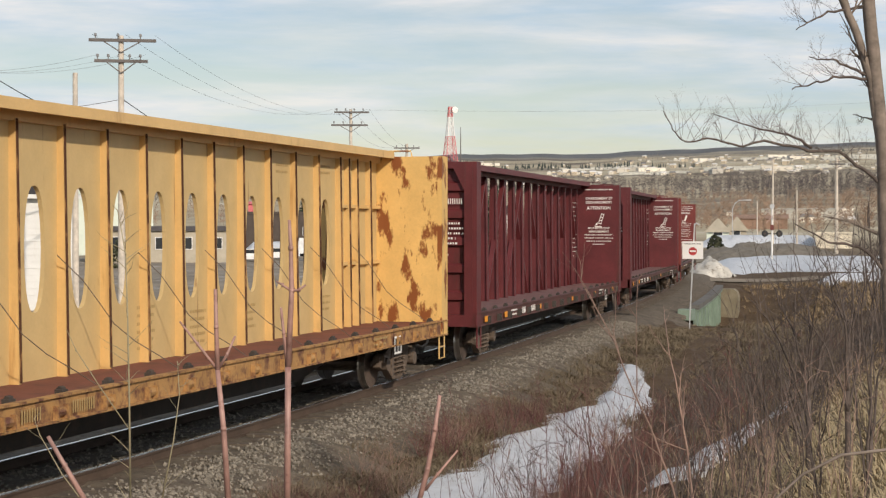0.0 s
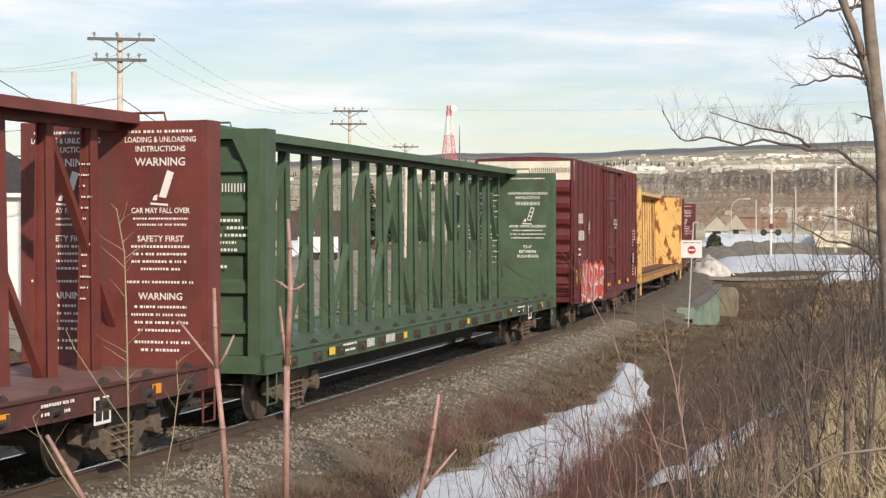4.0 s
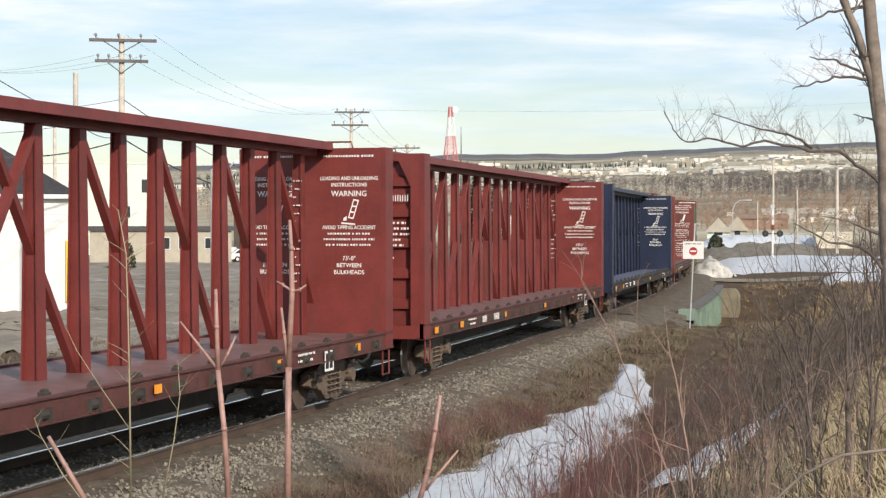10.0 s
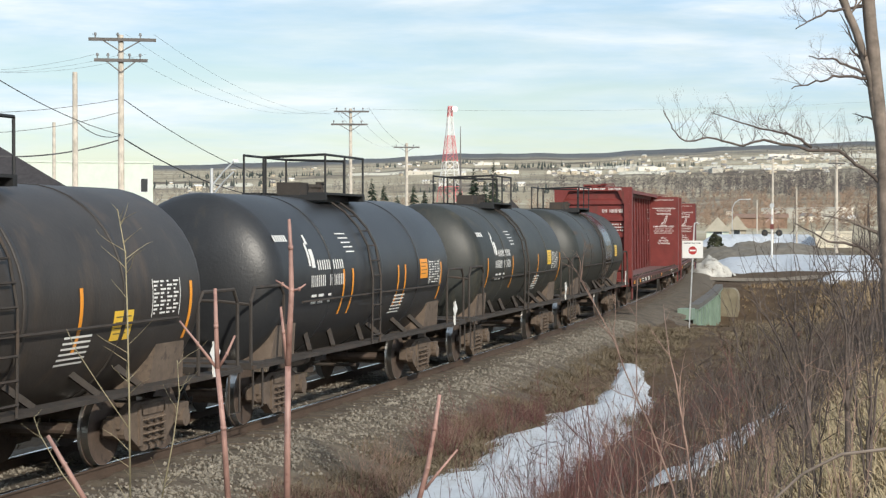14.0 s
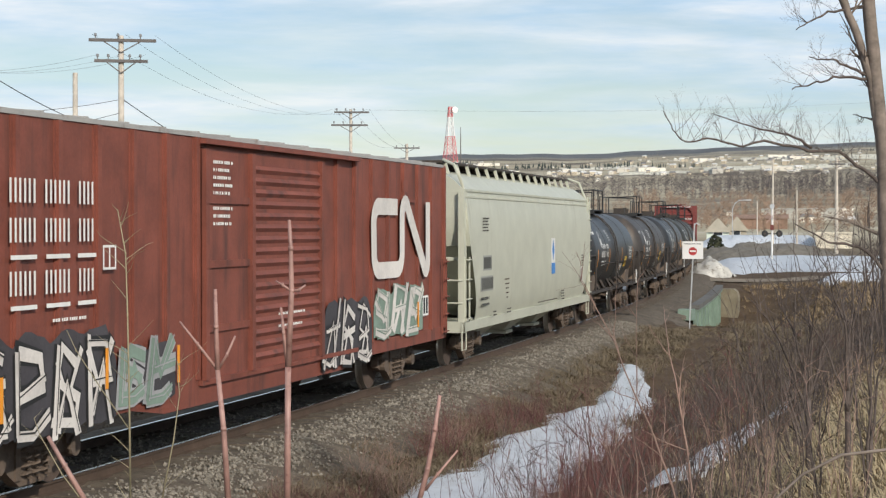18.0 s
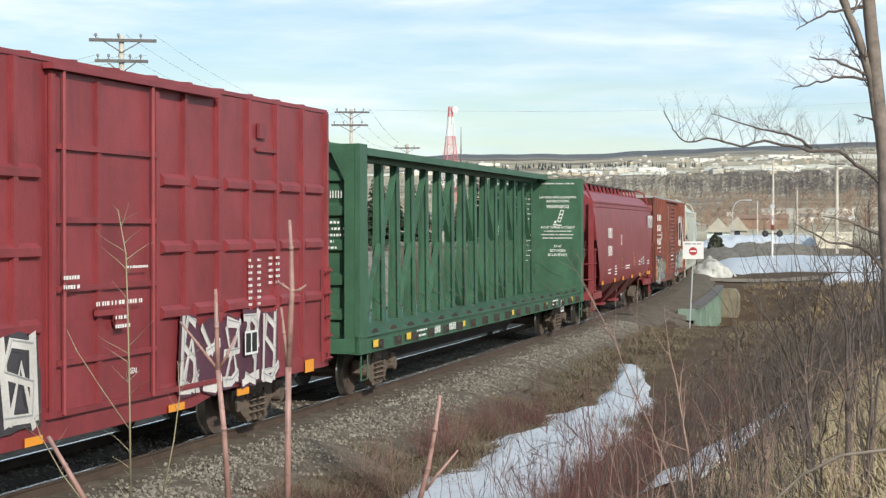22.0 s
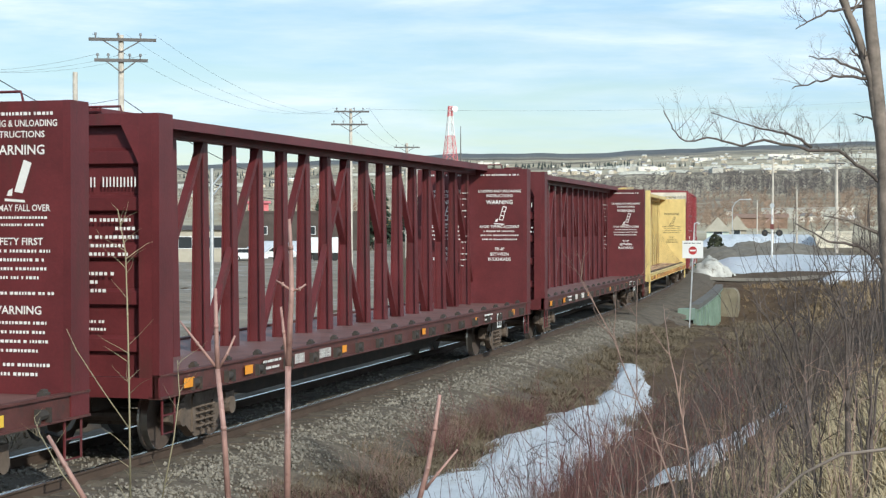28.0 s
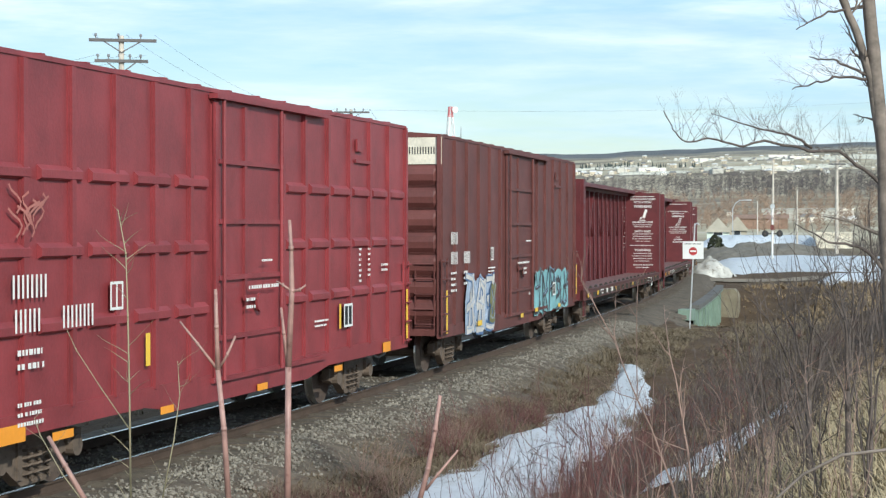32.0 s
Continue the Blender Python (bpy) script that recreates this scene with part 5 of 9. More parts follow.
        for k in range(2):
            for q in (0.1, 0.45, 0.95):
                wrap(bm, y + q, y + q + 0.26, 1.73 + k * 0.08, 1.76 + k * 0.08)
    for k in range(5):
        wrap(bm, -1.9 + 0.05 * k, -1.35 + 0.03 * k, 1.0 + k * 0.06, 1.016 + k * 0.06)
    for k in range(9):
        for q in range(4):
            wrap(bm, 3.5 + q * 0.2, 3.66 + q * 0.2 - 0.05 * ((k + q) % 3), 1.44 + k * 0.036, 1.458 + k * 0.036)
    for q in (3.46, 4.3):
        wrap(bm, q, q + 0.02, 1.42, 1.77)
    for k in range(6):
        wrap(bm, -5.0 + k * 0.1, -4.93 + k * 0.1, 1.02, 1.10)
        wrap(bm, 1.2, 1.9, 1.86 + k * 0.05, 1.88 + k * 0.05)
    part("stencil", bm, M[ink], c)

    if ink != "white":
        bm = bmesh.new()
        wrap(bm, 0.75, 2.15, 0.1, 2.7, 0.003, 24)
        part("spill_band", bm, M["tankgloss"], c, "shiny black spill band")

    def plac(bm):
        v = [bm.verts.new((1.5, 5.35 + a, 1.35 + b)) for a, b in ((0, -0.19), (0.19, 0), (0, 0.19), (-0.19, 0))]
        bm.faces.new(v)
        box(bm, 1.47, 1.497, 5.31, 5.39, 1.0, 1.5)
    part("placard", cached("placard", plac, "placard", M["white"]), None, c)
    gear(c, 6.3, 2.1)
    CARS.append((c, mid, 4.2))
    return c


# ---- covered hopper cars ----
def hopper(mid, half, paint, label, slope="grey", top=4.52, inset=2.1):
    P = M[paint]
    c = root("hopper_car", label, "railway hopper car", "covered hopper cars")
    flat = half - 0.45
    # the side swells outwards in the middle and tucks in under the roof
    prof = [(1.44, 1.0), (1.49, 1.17), (1.53, 1.38), (1.56, 1.7), (1.57, 2.1), (1.57, 2.7), (1.56, 3.1), (1.53, 3.45), (1.48, 3.76), (1.50, 3.77), (1.50, 3.80), (1.455, 3.815), (1.445, 3.90), (1.475, 3.91), (1.475, 3.96), (1.38, 4.0), (1.25, 4.13), (1.07, 4.26), (0.84, 4.36), (0.5, 4.43), (0.0, 4.46)]

    if slope != "grey":
        prof[:3] = [(1.49, 1.22), (1.50, 1.26), (1.54, 1.46)]
    cutback = 1.03 if slope == "grey" else 1.43

    def shell(bm):
        both = prof + [(-x, z) for x, z in prof[-2::-1]]
        rings = [[bm.verts.new((x, y, z)) for x, z in both] for y in (-flat, flat)]
        # slanted end sheets: the lower body is cut back by moving low points inwards
        for r, s in ((rings[0], -1), (rings[1], 1)):
            for v in r:
                v.co.y += s * (0.25 if v.co.z > 2.95 else 0.25 - cutback * (2.95 - v.co.z) / 1.95)
        n = len(both)
        for i in range(n - 1):
            bm.faces.new((rings[0][i], rings[0][i + 1], rings[1][i + 1], rings[1][i]))
        bm.faces.new((rings[0][n - 1], rings[0][0], rings[1][0], rings[1][n - 1]))
        m_ = len(prof) - 1
        for r in rings:
            for i in range(m_):
                a, b, e, d = r[i], r[i + 1], r[n - 2 - i], r[n - 1 - i]
                q = [a, b, e, d] if b is not e else [a, b, d]
                if len(set(q)) > 2 and max(v.co.z for v in q) > 2.92:
                    bm.faces.new(list(dict.fromkeys(q)))
        # slope sheets under the ends, set in between the sides
        for s in (-1, 1):
            v = [bm.verts.new((x, s * y, z)) for x, y, z in ((-1.53, flat + 0.2, 2.94), (1.53, flat + 0.2, 2.94), (1.42, flat - 2.2, 1.05), (-1.42, flat - 2.2, 1.05))]
            bm.faces.new(v)
    part("body", cached(("hopshell", half, slope), shell, "body", P, "creased"), None, c)

    for x in (-0.62, 0.62):
        part("running_board", cached(("roofwalk", half, x), lambda bm: box(bm, x - 0.28, x + 0.28, -half + 0.3, half - 0.3, 4.55, 4.60), "running_board", M["under"]), None, c)
    part("hatch_cover", cached(("hatch", half), lambda bm: box(bm, -0.33, 0.33, -flat + 0.4, flat - 0.4, 4.44, 4.58), "hatch_cover", M["under"]), None, c)
    for k in range(int((2 * half - 1.1) / 1.02) + 1):
        for s in (-1, 1):
            me = cached(("walk_post", s), lambda bm, s=s: beam(bm, (s * 0.95, 0, 4.3), (s * 0.87, 0, 4.55), 0.06, 0.07), "bracket", P)
            part("bracket", me, None, c).location = (0, -half + 0.8 + k * 1.02, 0)

    def sill(bm):
        for s in (-1, 1):
            x0, x1 = sorted((s * 1.40, s * 1.5))
            if slope == "grey":
                box(bm, x0, x1, -half, half, 0.82, 1.03)
            else:
                for e in (-1, 1):
                    box(bm, x0, x1, *sorted((e * (half - 2.1), e * half)), 0.82, 1.03)
        for e in (-1, 1):
            box(bm, -1.5, 1.5, *sorted((e * (half - 0.12), e * half)), 0.8, 1.05)
            box(bm, -1.4, 1.4, *sorted((e * (half - 1.6), e * (half - 0.12))), 0.98, 1.04)
            # end frame: corner posts, sloped sheets' braces, cross bars
            for s in (-1, 1):
                box(bm, s * 1.42 - 0.07, s * 1.42 + 0.07, *sorted((e * (half - 0.20), e * (half - 0.06))), 1.03, 3.9)
            beam(bm, (0, e * (half - 0.25), 1.05), (0, e * (flat + 0.1), 2.98), 0.22, 0.1)
            box(bm, -1.3, 1.3, *sorted((e * (half - 0.30), e * (half - 0.24))), 2.38, 2.46)
        frustum(bm, (-0.3, 0.3, -half + 0.4, half - 0.4, 0.62), (-0.3, 0.3, -half + 0.4, half - 0.4, 1.0))
    part("frame", cached(("hopsill", half, slope), sill, "frame", P), None, c)

    def chutes(bm):
        n = 3
        reach = half - 2.8
        span = 2 * reach / n
        for k in range(n):
            y = -reach + (k + 0.5) * span
            for s in (-1, 1):
                frustum(bm, (*sorted((s * 0.12, s * 0.62)), y - 0.32, y + 0.32, 0.38), (*sorted((s * 0.05, s * 1.44)), y - span * 0.5, y + span * 0.5, 1.12 if slope == "grey" else 1.3))
                box(bm, *sorted((s * 0.1, s * 0.72)), y - 0.4, y + 0.4, 0.3, 0.38)
    part("chute", cached(("chutes", half, slope), chutes, "chute", P), None, c)

    ladder(c, 1.56, -half + 0.1, -half + 0.5, 1.1, 2.4, 4, P, "side_ladder")
    ladder(c, 1.56, half - 0.5, half - 0.1, 1.1, 2.4 if slope != "grey" else 4.0, 5 if slope != "grey" else 10, P, "side_ladder")

    def rails_(bm):
        for e in (-1, 1):
            for s in (-1, 1):
                y = e * (half - 0.3)
                polyline(bm, [(s * 1.45, y, 1.0), (s * 1.45, y, 3.9), (s * 1.2, y, 4.5), (s * 0.9, e * (half - 0.5), 4.62)], 0.035, 6)
                polyline(bm, [(s * 1.45, e * half, 1.0), (s * 1.45, e * half, 0.42), (s * 1.45, e * (half - 0.4), 0.42), (s * 1.45, e * (half - 0.4), 1.0)], 0.018, 5)
            for z in (1.45, 1.95):
                polyline(bm, [(-1.45, e * (half - 0.05), z), (1.45, e * (half - 0.05), z)], 0.022, 5)
    part("grab_rail", cached(("hoprails", half), rails_, "grab_rail", P), None, c)

    bm = bmesh.new()
    bars(bm, [(-0.2, 0.7)], (0, -flat - 0.256, 3.5), height=0.18, rnd=random.Random(3))
    bars(bm, [(-0.2, 0.85)], (0, -flat - 0.256, 3.22), height=0.18, rnd=random.Random(4))
    part("stencil", bm, M["black"] if slope == "grey" else M["white"], c)

    def brake(bm):
        tube(bm, (-0.3, -half + 0.45, 1.42), (0.6, -half + 0.45, 1.42), 0.2, n=12)
        box(bm, -0.9, -0.5, -half + 0.3, -half + 0.7, 1.05, 1.6)
        tube(bm, (-0.7, -half + 0.02, 2.5), (-0.7, -half + 0.08, 2.5), 0.28, n=16)
    part("brake_gear", cached(("brake", half), brake, "brake_gear", M["under"]), None, c)
    gear(c, half, inset)
    CARS.append((c, mid, half - inset))
    return c


# ---- the train, from its first visible car back; places in metres along the train ----
def roll():
    cb = lambda right: right - HALF
    centerbeam(cb(334.2), "red", "brick red empty centre-beam lumber car", words="D")
    centerbeam(cb(309.0), "maroon", "dark maroon empty centre-beam lumber car", words="F")
    centerbeam(cb(283.2), "maroon", "maroon empty centre-beam lumber car with French stencils", words="F")
    c = centerbeam(cb(257.6), "amber", "weathered yellow centre-beam car with oval openings in its web", deck="deckrust", sill="rusty", cables=True, web=True)

    c = boxcar(225.15, 7.62, "maroon", "maroon high-cube box car with red and white graffiti", top=5.12, ribs=16, door=(-1.3, 1.5), white_end=0.62)
    side_bars(c, 1.53, [(-6.9, 3.2, 0.95, 0.3, 1), (-6.9, 2.68, 1.3, 0.3, 1), (-6.9, 2.36, 0.5, 0.1, 2), (6.2, 2.9, 0.25, 0.07, 6), (6.7, 2.9, 0.35, 0.07, 4), (6.2, 1.6, 0.3, 0.07, 4)], "white", 4)
    for words, z in (("CLOSE AND LOCK", 3.27), ("BOTH DOORS BEFORE", 3.15), ("MOVING CAR", 3.03)):
        lettering(words, 0.12, (1.64, 0.58, z), M["white"], c, side="flank", squeeze=0.8)
    bm = bmesh.new()
    for k in range(28):
        a, b = 2 * math.pi * k / 28, 2 * math.pi * (k + 1) / 28
        bm.faces.new([bm.verts.new((1.532, -4.74 + 0.19 * r * math.cos(t), 3.06 + 0.19 * r * math.sin(t))) for r, t in ((0.84, a), (1, a), (1, b), (0.84, b))])
    part("round_emblem", bm, M["white"], c, "thin white painted ring")
    side_bars(c, 1.532, [(-4.86, 3.1, 0.24, 0.06, 2)], "white", 24)
    framed_plate(c, 1.53, 6.2, 6.5, 1.75, 2.1)
    graffiti(c, -6.4, -1.5, 0.75, 2.0, 1.532, (M["spray_white"], M["spray_red"]), random.Random(3), 4, fill=M["spray_red"], fat=0.45, back=M["spray_red"])
    rect_tags(c, "reflector", [(2.35, 1.15, 0.5, 0.13), (4.7, 1.15, 0.42, 0.13), (-7.3, 1.6, 0.1, 0.4), (-0.5, 1.15, 0.26, 0.1), (-0.1, 1.15, 0.26, 0.1), (6.95, 1.4, 0.12, 0.35)], M["yellowtag"], 1.545, "yellow reflector")

    centerbeam(cb(214.75), "olive", "faded olive green empty centre-beam lumber car with loading stencils", deck="olive", cables=True, tags="yellowtag")
    centerbeam(cb(190.0), "darkred", "dull red empty centre-beam lumber car", words="D")
    centerbeam(cb(165.05), "blue", "navy blue empty centre-beam lumber car with white stencils", deck="bluedeck", sill="black")
    centerbeam(cb(139.95), "red", "brick red empty centre-beam lumber car")
    c = centerbeam(cb(114.75), "red", "brick red empty centre-beam lumber car with ribbed end")
    lettering("CAUTION", 0.11, (0.82, -HALF - 0.005, 4.49), M["white"], c)
    tank_car(84.45, "tankgreen", "grimy dark grey tank car with a dull rust-brown wordmark", seed=1, stripes="", ink="truck", panel="yellowtag")
    tank_car(71.3, "tankgreen", "grimy dark grey tank car with white wordmark", seed=2)
    tank_car(58.1, "tank", "glossy black tank car with white wordmark", panel="orange", seed=3)
    tank_car(44.9, "tankbrown", "grimy brown-black tank car with white wordmark", seed=4)
    tank_car(31.7, "tank", "black tank car with white wordmark", seed=5)

    c = hopper(16.47, 8.4, "hopgrey", "pale grey-green covered hopper car", "grey")
    side_bars(c, 1.577, [(-6.78, 2.17, 0.72, 0.26, 1), (-7.0, 1.7, 1.1, 0.26, 1), (-7.1, 1.45, 0.9, 0.09, 2)], "black", 5)
    side_bars(c, 1.576, [(-6.88, 3.3, 0.62, 0.045, 5), (-4.3, 1.12, 0.5, 0.05, 2), (-5.8, 1.12, 0.4, 0.05, 2), (3.0, 1.3, 0.5, 0.05, 4), (-0.4, 1.12, 3.2, 0.035, 1), (6.4, 2.25, 0.5, 0.05, 5)], "under", 15)
    for k in range(5):
        side_bars(c, 1.577, [(-4.55 + 0.05 * k, 1.85 - 0.11 * k, 0.6 - 0.1 * k, 0.04, 1)], "rail", 16 + k)
    framed_plate(c, 1.575, 6.2, 6.55, 1.5, 1.95)
    bm = bmesh.new()
    box(bm, 1.573, 1.578, 1.5, 2.05, 1.84, 2.82)
    plate = part("emblem", bm, M["white"], c, "white and blue emblem")
    bm = bmesh.new()
    box(bm, 1.579, 1.581, 1.5, 2.05, 1.84, 2.14)
    bm.faces.new([bm.verts.new((1.581, 1.775 + a, 2.5 + b)) for a, b in ((0, -0.3), (0.17, 0), (0, 0.3), (-0.17, 0))])
    part("emblem_shape", bm, M["emblem_blue"], plate, "blue diamond and band")
    for yy, zz, ww, hh in ((-6.83, 2.13, 0.88, 0.34), (-7.07, 1.66, 1.28, 0.34)):
        bm = bmesh.new()
        box(bm, 1.566, 1.572, yy, yy + ww, zz, zz + hh)
        part("number_patch", bm, M["patchgrey"], c)

    c = boxcar(-2.95, 9.45, "cnbrown", "faded oxide-brown box car with big white letter shapes and graffiti", top=4.42, ribs=19, door=(-3.3, 1.55), door_style="slide", roof="grey", tall=False)
    big_mark(c)
    side_bars(c, 1.53, [(y, z, w, 0.27, 1) for y, w in ((-8.56, 0.62), (-7.76, 0.66), (-6.95, 0.45)) for z in (3.39, 2.95, 2.36)], "white", 6)
    bm = bmesh.new()
    for z in (2.76, 2.2):
        for y, w in ((-8.54, 0.58), (-7.74, 0.56), (-6.98, 0.46)):
            box(bm, 1.53, 1.534, y, y + w, z, z + 0.05)
    part("stencil", bm, M["white"], c)
    side_bars(c, 1.532, [(-2.95, 4.0, 0.75, 0.07, 9), (-7.6, 2.02, 1.0, 0.06, 1), (-0.4, 1.75, 1.2, 0.06, 3)], "white", 26)
    framed_plate(c, 1.532, -6.35, -6.0, 2.6, 2.9, "cnbrown")
    framed_plate(c, 1.532, 7.6, 8.0, 1.35, 1.75)
    graffiti(c, -9.35, -6.0, 0.72, 1.95, 1.535, (M["spray_white"], M["black"]), random.Random(11), 4, fill=M["black"], fat=0.5, back=M["spray_dark"])
    graffiti(c, -5.95, -4.25, 0.85, 1.65, 1.535, (M["spray_sage"], M["spray_grey"]), random.Random(12), 2, back=M["spray_dark"])
    graffiti(c, 1.65, 4.3, 0.72, 1.9, 1.535, (M["spray_white"], M["spray_dark"]), random.Random(13), 3, fill=M["black"], fat=0.42, back=M["spray_dark"])
    graffiti(c, 4.4, 7.6, 1.05, 1.98, 1.535, (M["spray_white"], M["spray_sage"]), random.Random(14), 3, fat=0.9, back=M["spray_sage"])
    rect_tags(c, "reflector", [(-9.38, 1.3, 0.07, 0.9), (-8.8, 1.25, 0.07, 0.5), (-6.3, 1.4, 0.07, 0.5), (-4.2, 1.3, 0.07, 0.5), (7.2, 1.4, 0.09, 0.5)], M["orange"], 1.56, "orange reflector")

    c = hopper(-22.35, 8.42, "cherry", "maroon-red covered hopper car with orange reflectors", "red")
    side_bars(c, 1.575, [(-5.3, 2.75, 1.0, 0.34, 1), (-5.3, 2.15, 1.2, 0.34, 1), (-5.3, 1.65, 0.8, 0.07, 2), (-0.63, 1.7, 1.3, 0.06, 2), (3.45, 1.78, 0.5, 0.08, 2), (4.3, 1.85, 0.3, 0.07, 2), (6.4, 1.75, 0.7, 0.07, 2), (-3.6, 1.75, 0.6, 0.06, 4)], "white", 7)
    side_bars(c, 1.575, [(-1.78, 2.1, 0.5, 0.09, 1), (-1.82, 1.95, 0.62, 0.06, 4), (1.74, 2.1, 0.5, 0.09, 1), (1.7, 1.95, 0.7, 0.06, 4)], "rusty", 27)
    framed_plate(c, 1.575, -1.98, -1.66, 2.5, 2.84, "cherry")
    framed_plate(c, 1.575, 4.75, 5.15, 1.68, 1.98)
    bold_mark(c)
    rect_tags(c, "reflector", [(-3.5, 1.3, 0.36, 0.13), (-1.25, 1.3, 0.42, 0.13), (1.42, 1.3, 0.42, 0.13), (3.9, 1.3, 0.42, 0.13), (6.5, 1.3, 0.5, 0.13), (7.2, 1.3, 0.5, 0.13), (-6.6, 1.3, 0.42, 0.13)], M["orange"], 1.56, "orange reflector")

    centerbeam(cb(-32.4), "green", "dark green empty centre-beam lumber car with loading stencils", deck="green", cables=True, tags="yellowtag")

    c = boxcar(-65.2, 8.0, "cherry", "red high-cube box car with white top panel and graffiti", top=5.07, ribs=14, waffle=True, door=(-1.5, 1.3), white_end=0.62)
    side_bars(c, 1.54, [(-7.1, 2.33, 0.75, 0.25, 1), (-7.1, 1.96, 0.65, 0.25, 1), (-5.95, 1.96, 0.68, 0.25, 1), (-7.1, 1.6, 0.7, 0.09, 2), (4.4, 2.6, 0.16, 0.06, 8), (4.75, 2.6, 0.16, 0.06, 8), (5.2, 2.62, 0.16, 0.06, 5), (5.5, 2.62, 0.16, 0.06, 5), (-7.1, 1.0, 0.6, 0.06, 3)], "white", 8)
    side_bars(c, 1.64, [(-0.6, 2.16, 1.5, 0.08, 1), (-0.1, 1.98, 0.4, 0.07, 2), (-1.4, 2.5, 0.4, 0.07, 2), (0.2, 2.6, 0.7, 0.05, 1)], "white", 28)
    lettering("SEAL", 0.1, (1.64, 0.4, 1.3), M["white"], c, side="flank")
    graffiti(c, -5.6, -1.75, 0.82, 1.95, 1.535, (M["spray_white"], M["spray_grey"]), random.Random(21), 4, fill=M["spray_dark"], fat=0.6, back=M["spray_dark"])
    graffiti(c, 1.95, 5.6, 0.8, 1.85, 1.535, (M["spray_white"], M["spray_grey"]), random.Random(22), 5, fill=M["spray_plum"], fat=0.6, back=M["spray_plum"])
    framed_plate(c, 1.58, 4.15, 4.65, 1.25, 1.6)
    rect_tags(c, "reflector", [(-7.2, 0.88, 0.55, 0.18), (-5.4, 0.72, 0.5, 0.1), (-1.9, 0.72, 0.4, 0.1), (1.9, 0.72, 0.5, 0.1), (4.2, 0.72, 0.45, 0.1), (7.0, 0.88, 0.4, 0.2)], M["orange"], 1.53, "orange reflector")

    centerbeam(cb(-75.35), "yellow", "pale yellow empty centre-beam lumber car with split deck boards", words="Y", ink="worn", deck="deckwood", cables=True, tags="yellowtag")
    centerbeam(cb(-100.1), "maroon", "maroon empty centre-beam lumber car with white stencils", cables=False)
    centerbeam(cb(-125.05), "maroon", "maroon empty centre-beam lumber car on a grey-red deck", tags="orange")
    centerbeam(cb(-150.0), "maroon", "maroon empty centre-beam lumber car with long safety stencils", words="D", tags="yellowtag")

    c = boxcar(-182.7, 7.95, "brown", "brown high-cube box car with pale blue graffiti", top=5.05, ribs=14, door=(-1.7, 1.45), white_end=0.62)
    side_bars(c, 1.53, [(-7.2, 2.75, 0.65, 0.26, 1), (-7.2, 2.33, 0.65, 0.26, 1), (-6.05, 2.33, 0.6, 0.26, 1), (-7.2, 2.1, 0.5, 0.08, 4), (-6.05, 2.1, 0.4, 0.08, 3), (-3.7, 2.15, 0.8, 0.05, 2)], "white", 9)
    side_bars(c, 1.64, [(-0.9, 2.2, 1.6, 0.07, 1), (-0.2, 2.05, 0.4, 0.07, 2), (0.1, 2.75, 0.7, 0.05, 1)], "white", 29)
    lettering("SEAL", 0.1, (1.64, 0.55, 1.4), M["white"], c, side="flank")
    framed_plate(c, 1.532, -3.45, -3.15, 2.35, 2.65, "brown")
    graffiti(c, -5.95, -3.05, 0.72, 2.05, 1.535, (M["spray_white"], M["spray_pale"]), random.Random(31), 3, fill=M["spray_deep"], fat=0.75, back=M["spray_pale"])
    graffiti(c, -3.75, -3.05, 0.9, 1.75, 1.56, (M["spray_olive"], M["spray_pale"]), random.Random(33), 1, fill=M["spray_deep"], fat=1.4)
    graffiti(c, 1.65, 6.6, 0.8, 1.98, 1.535, (M["spray_dark"], M["spray_blue"]), random.Random(32), 5, fill=M["spray_teal"], fat=0.5, back=M["spray_teal"])
    framed_plate(c, 1.58, 4.0, 4.4, 1.25, 1.6)
    rect_tags(c, "reflector", [(-7.75, 1.35, 0.1, 0.9), (7.72, 1.59, 0.1, 0.86), (-4.75, 0.96, 0.4, 0.12), (1.75, 0.96, 0.35, 0.1), (5.0, 0.94, 0.3, 0.1), (-0.1, 0.9, 0.3, 0.1)], M["yellowtag"], 1.58, "yellow reflector")

    c = boxcar(-201.1, 8.0, "cherry", "red high-cube box car with orange reflectors", top=5.07, ribs=14, waffle=True, door=(-1.5, 1.2), white_end=0.62)
    side_bars(c, 1.54, [(-7.1, 2.33, 0.75, 0.26, 1), (-7.05, 1.95, 0.65, 0.26, 1), (-5.96, 1.95, 0.68, 0.26, 1), (-7.0, 1.68, 0.65, 0.1, 2), (-7.0, 1.12, 0.6, 0.07, 3), (4.9, 2.7, 0.14, 0.06, 7), (5.4, 2.7, 0.14, 0.06, 6), (6.2, 2.4, 0.4, 0.06, 2), (2.6, 1.55, 0.7, 0.05, 2)], "white", 10)
    side_bars(c, 1.64, [(-0.5, 2.2, 1.3, 0.08, 1), (-0.6, 2.03, 0.4, 0.07, 2), (0.0, 2.6, 0.5, 0.05, 1)], "white", 30)
    framed_plate(c, 1.532, -4.75, -4.4, 2.1, 2.45, "cherry")
    framed_plate(c, 1.545, 4.05, 4.5, 1.4, 1.8)
    bm = bmesh.new()
    rr = random.Random(41)
    for k in range(9):
        y, z = rr.uniform(-7.1, -6.5), rr.uniform(2.95, 3.3)
        ribbon(bm, [(y + 0.28 * u * math.sin(k + u * 4) + 0.1 * u, z + 0.32 * u) for u in (0, 0.2, 0.4, 0.6, 0.8, 1)], 0.03, 1.534 + 0.0004 * k)
    part("scribble", bm, M["spray_faint"], c, "faint pink chalk scribble")
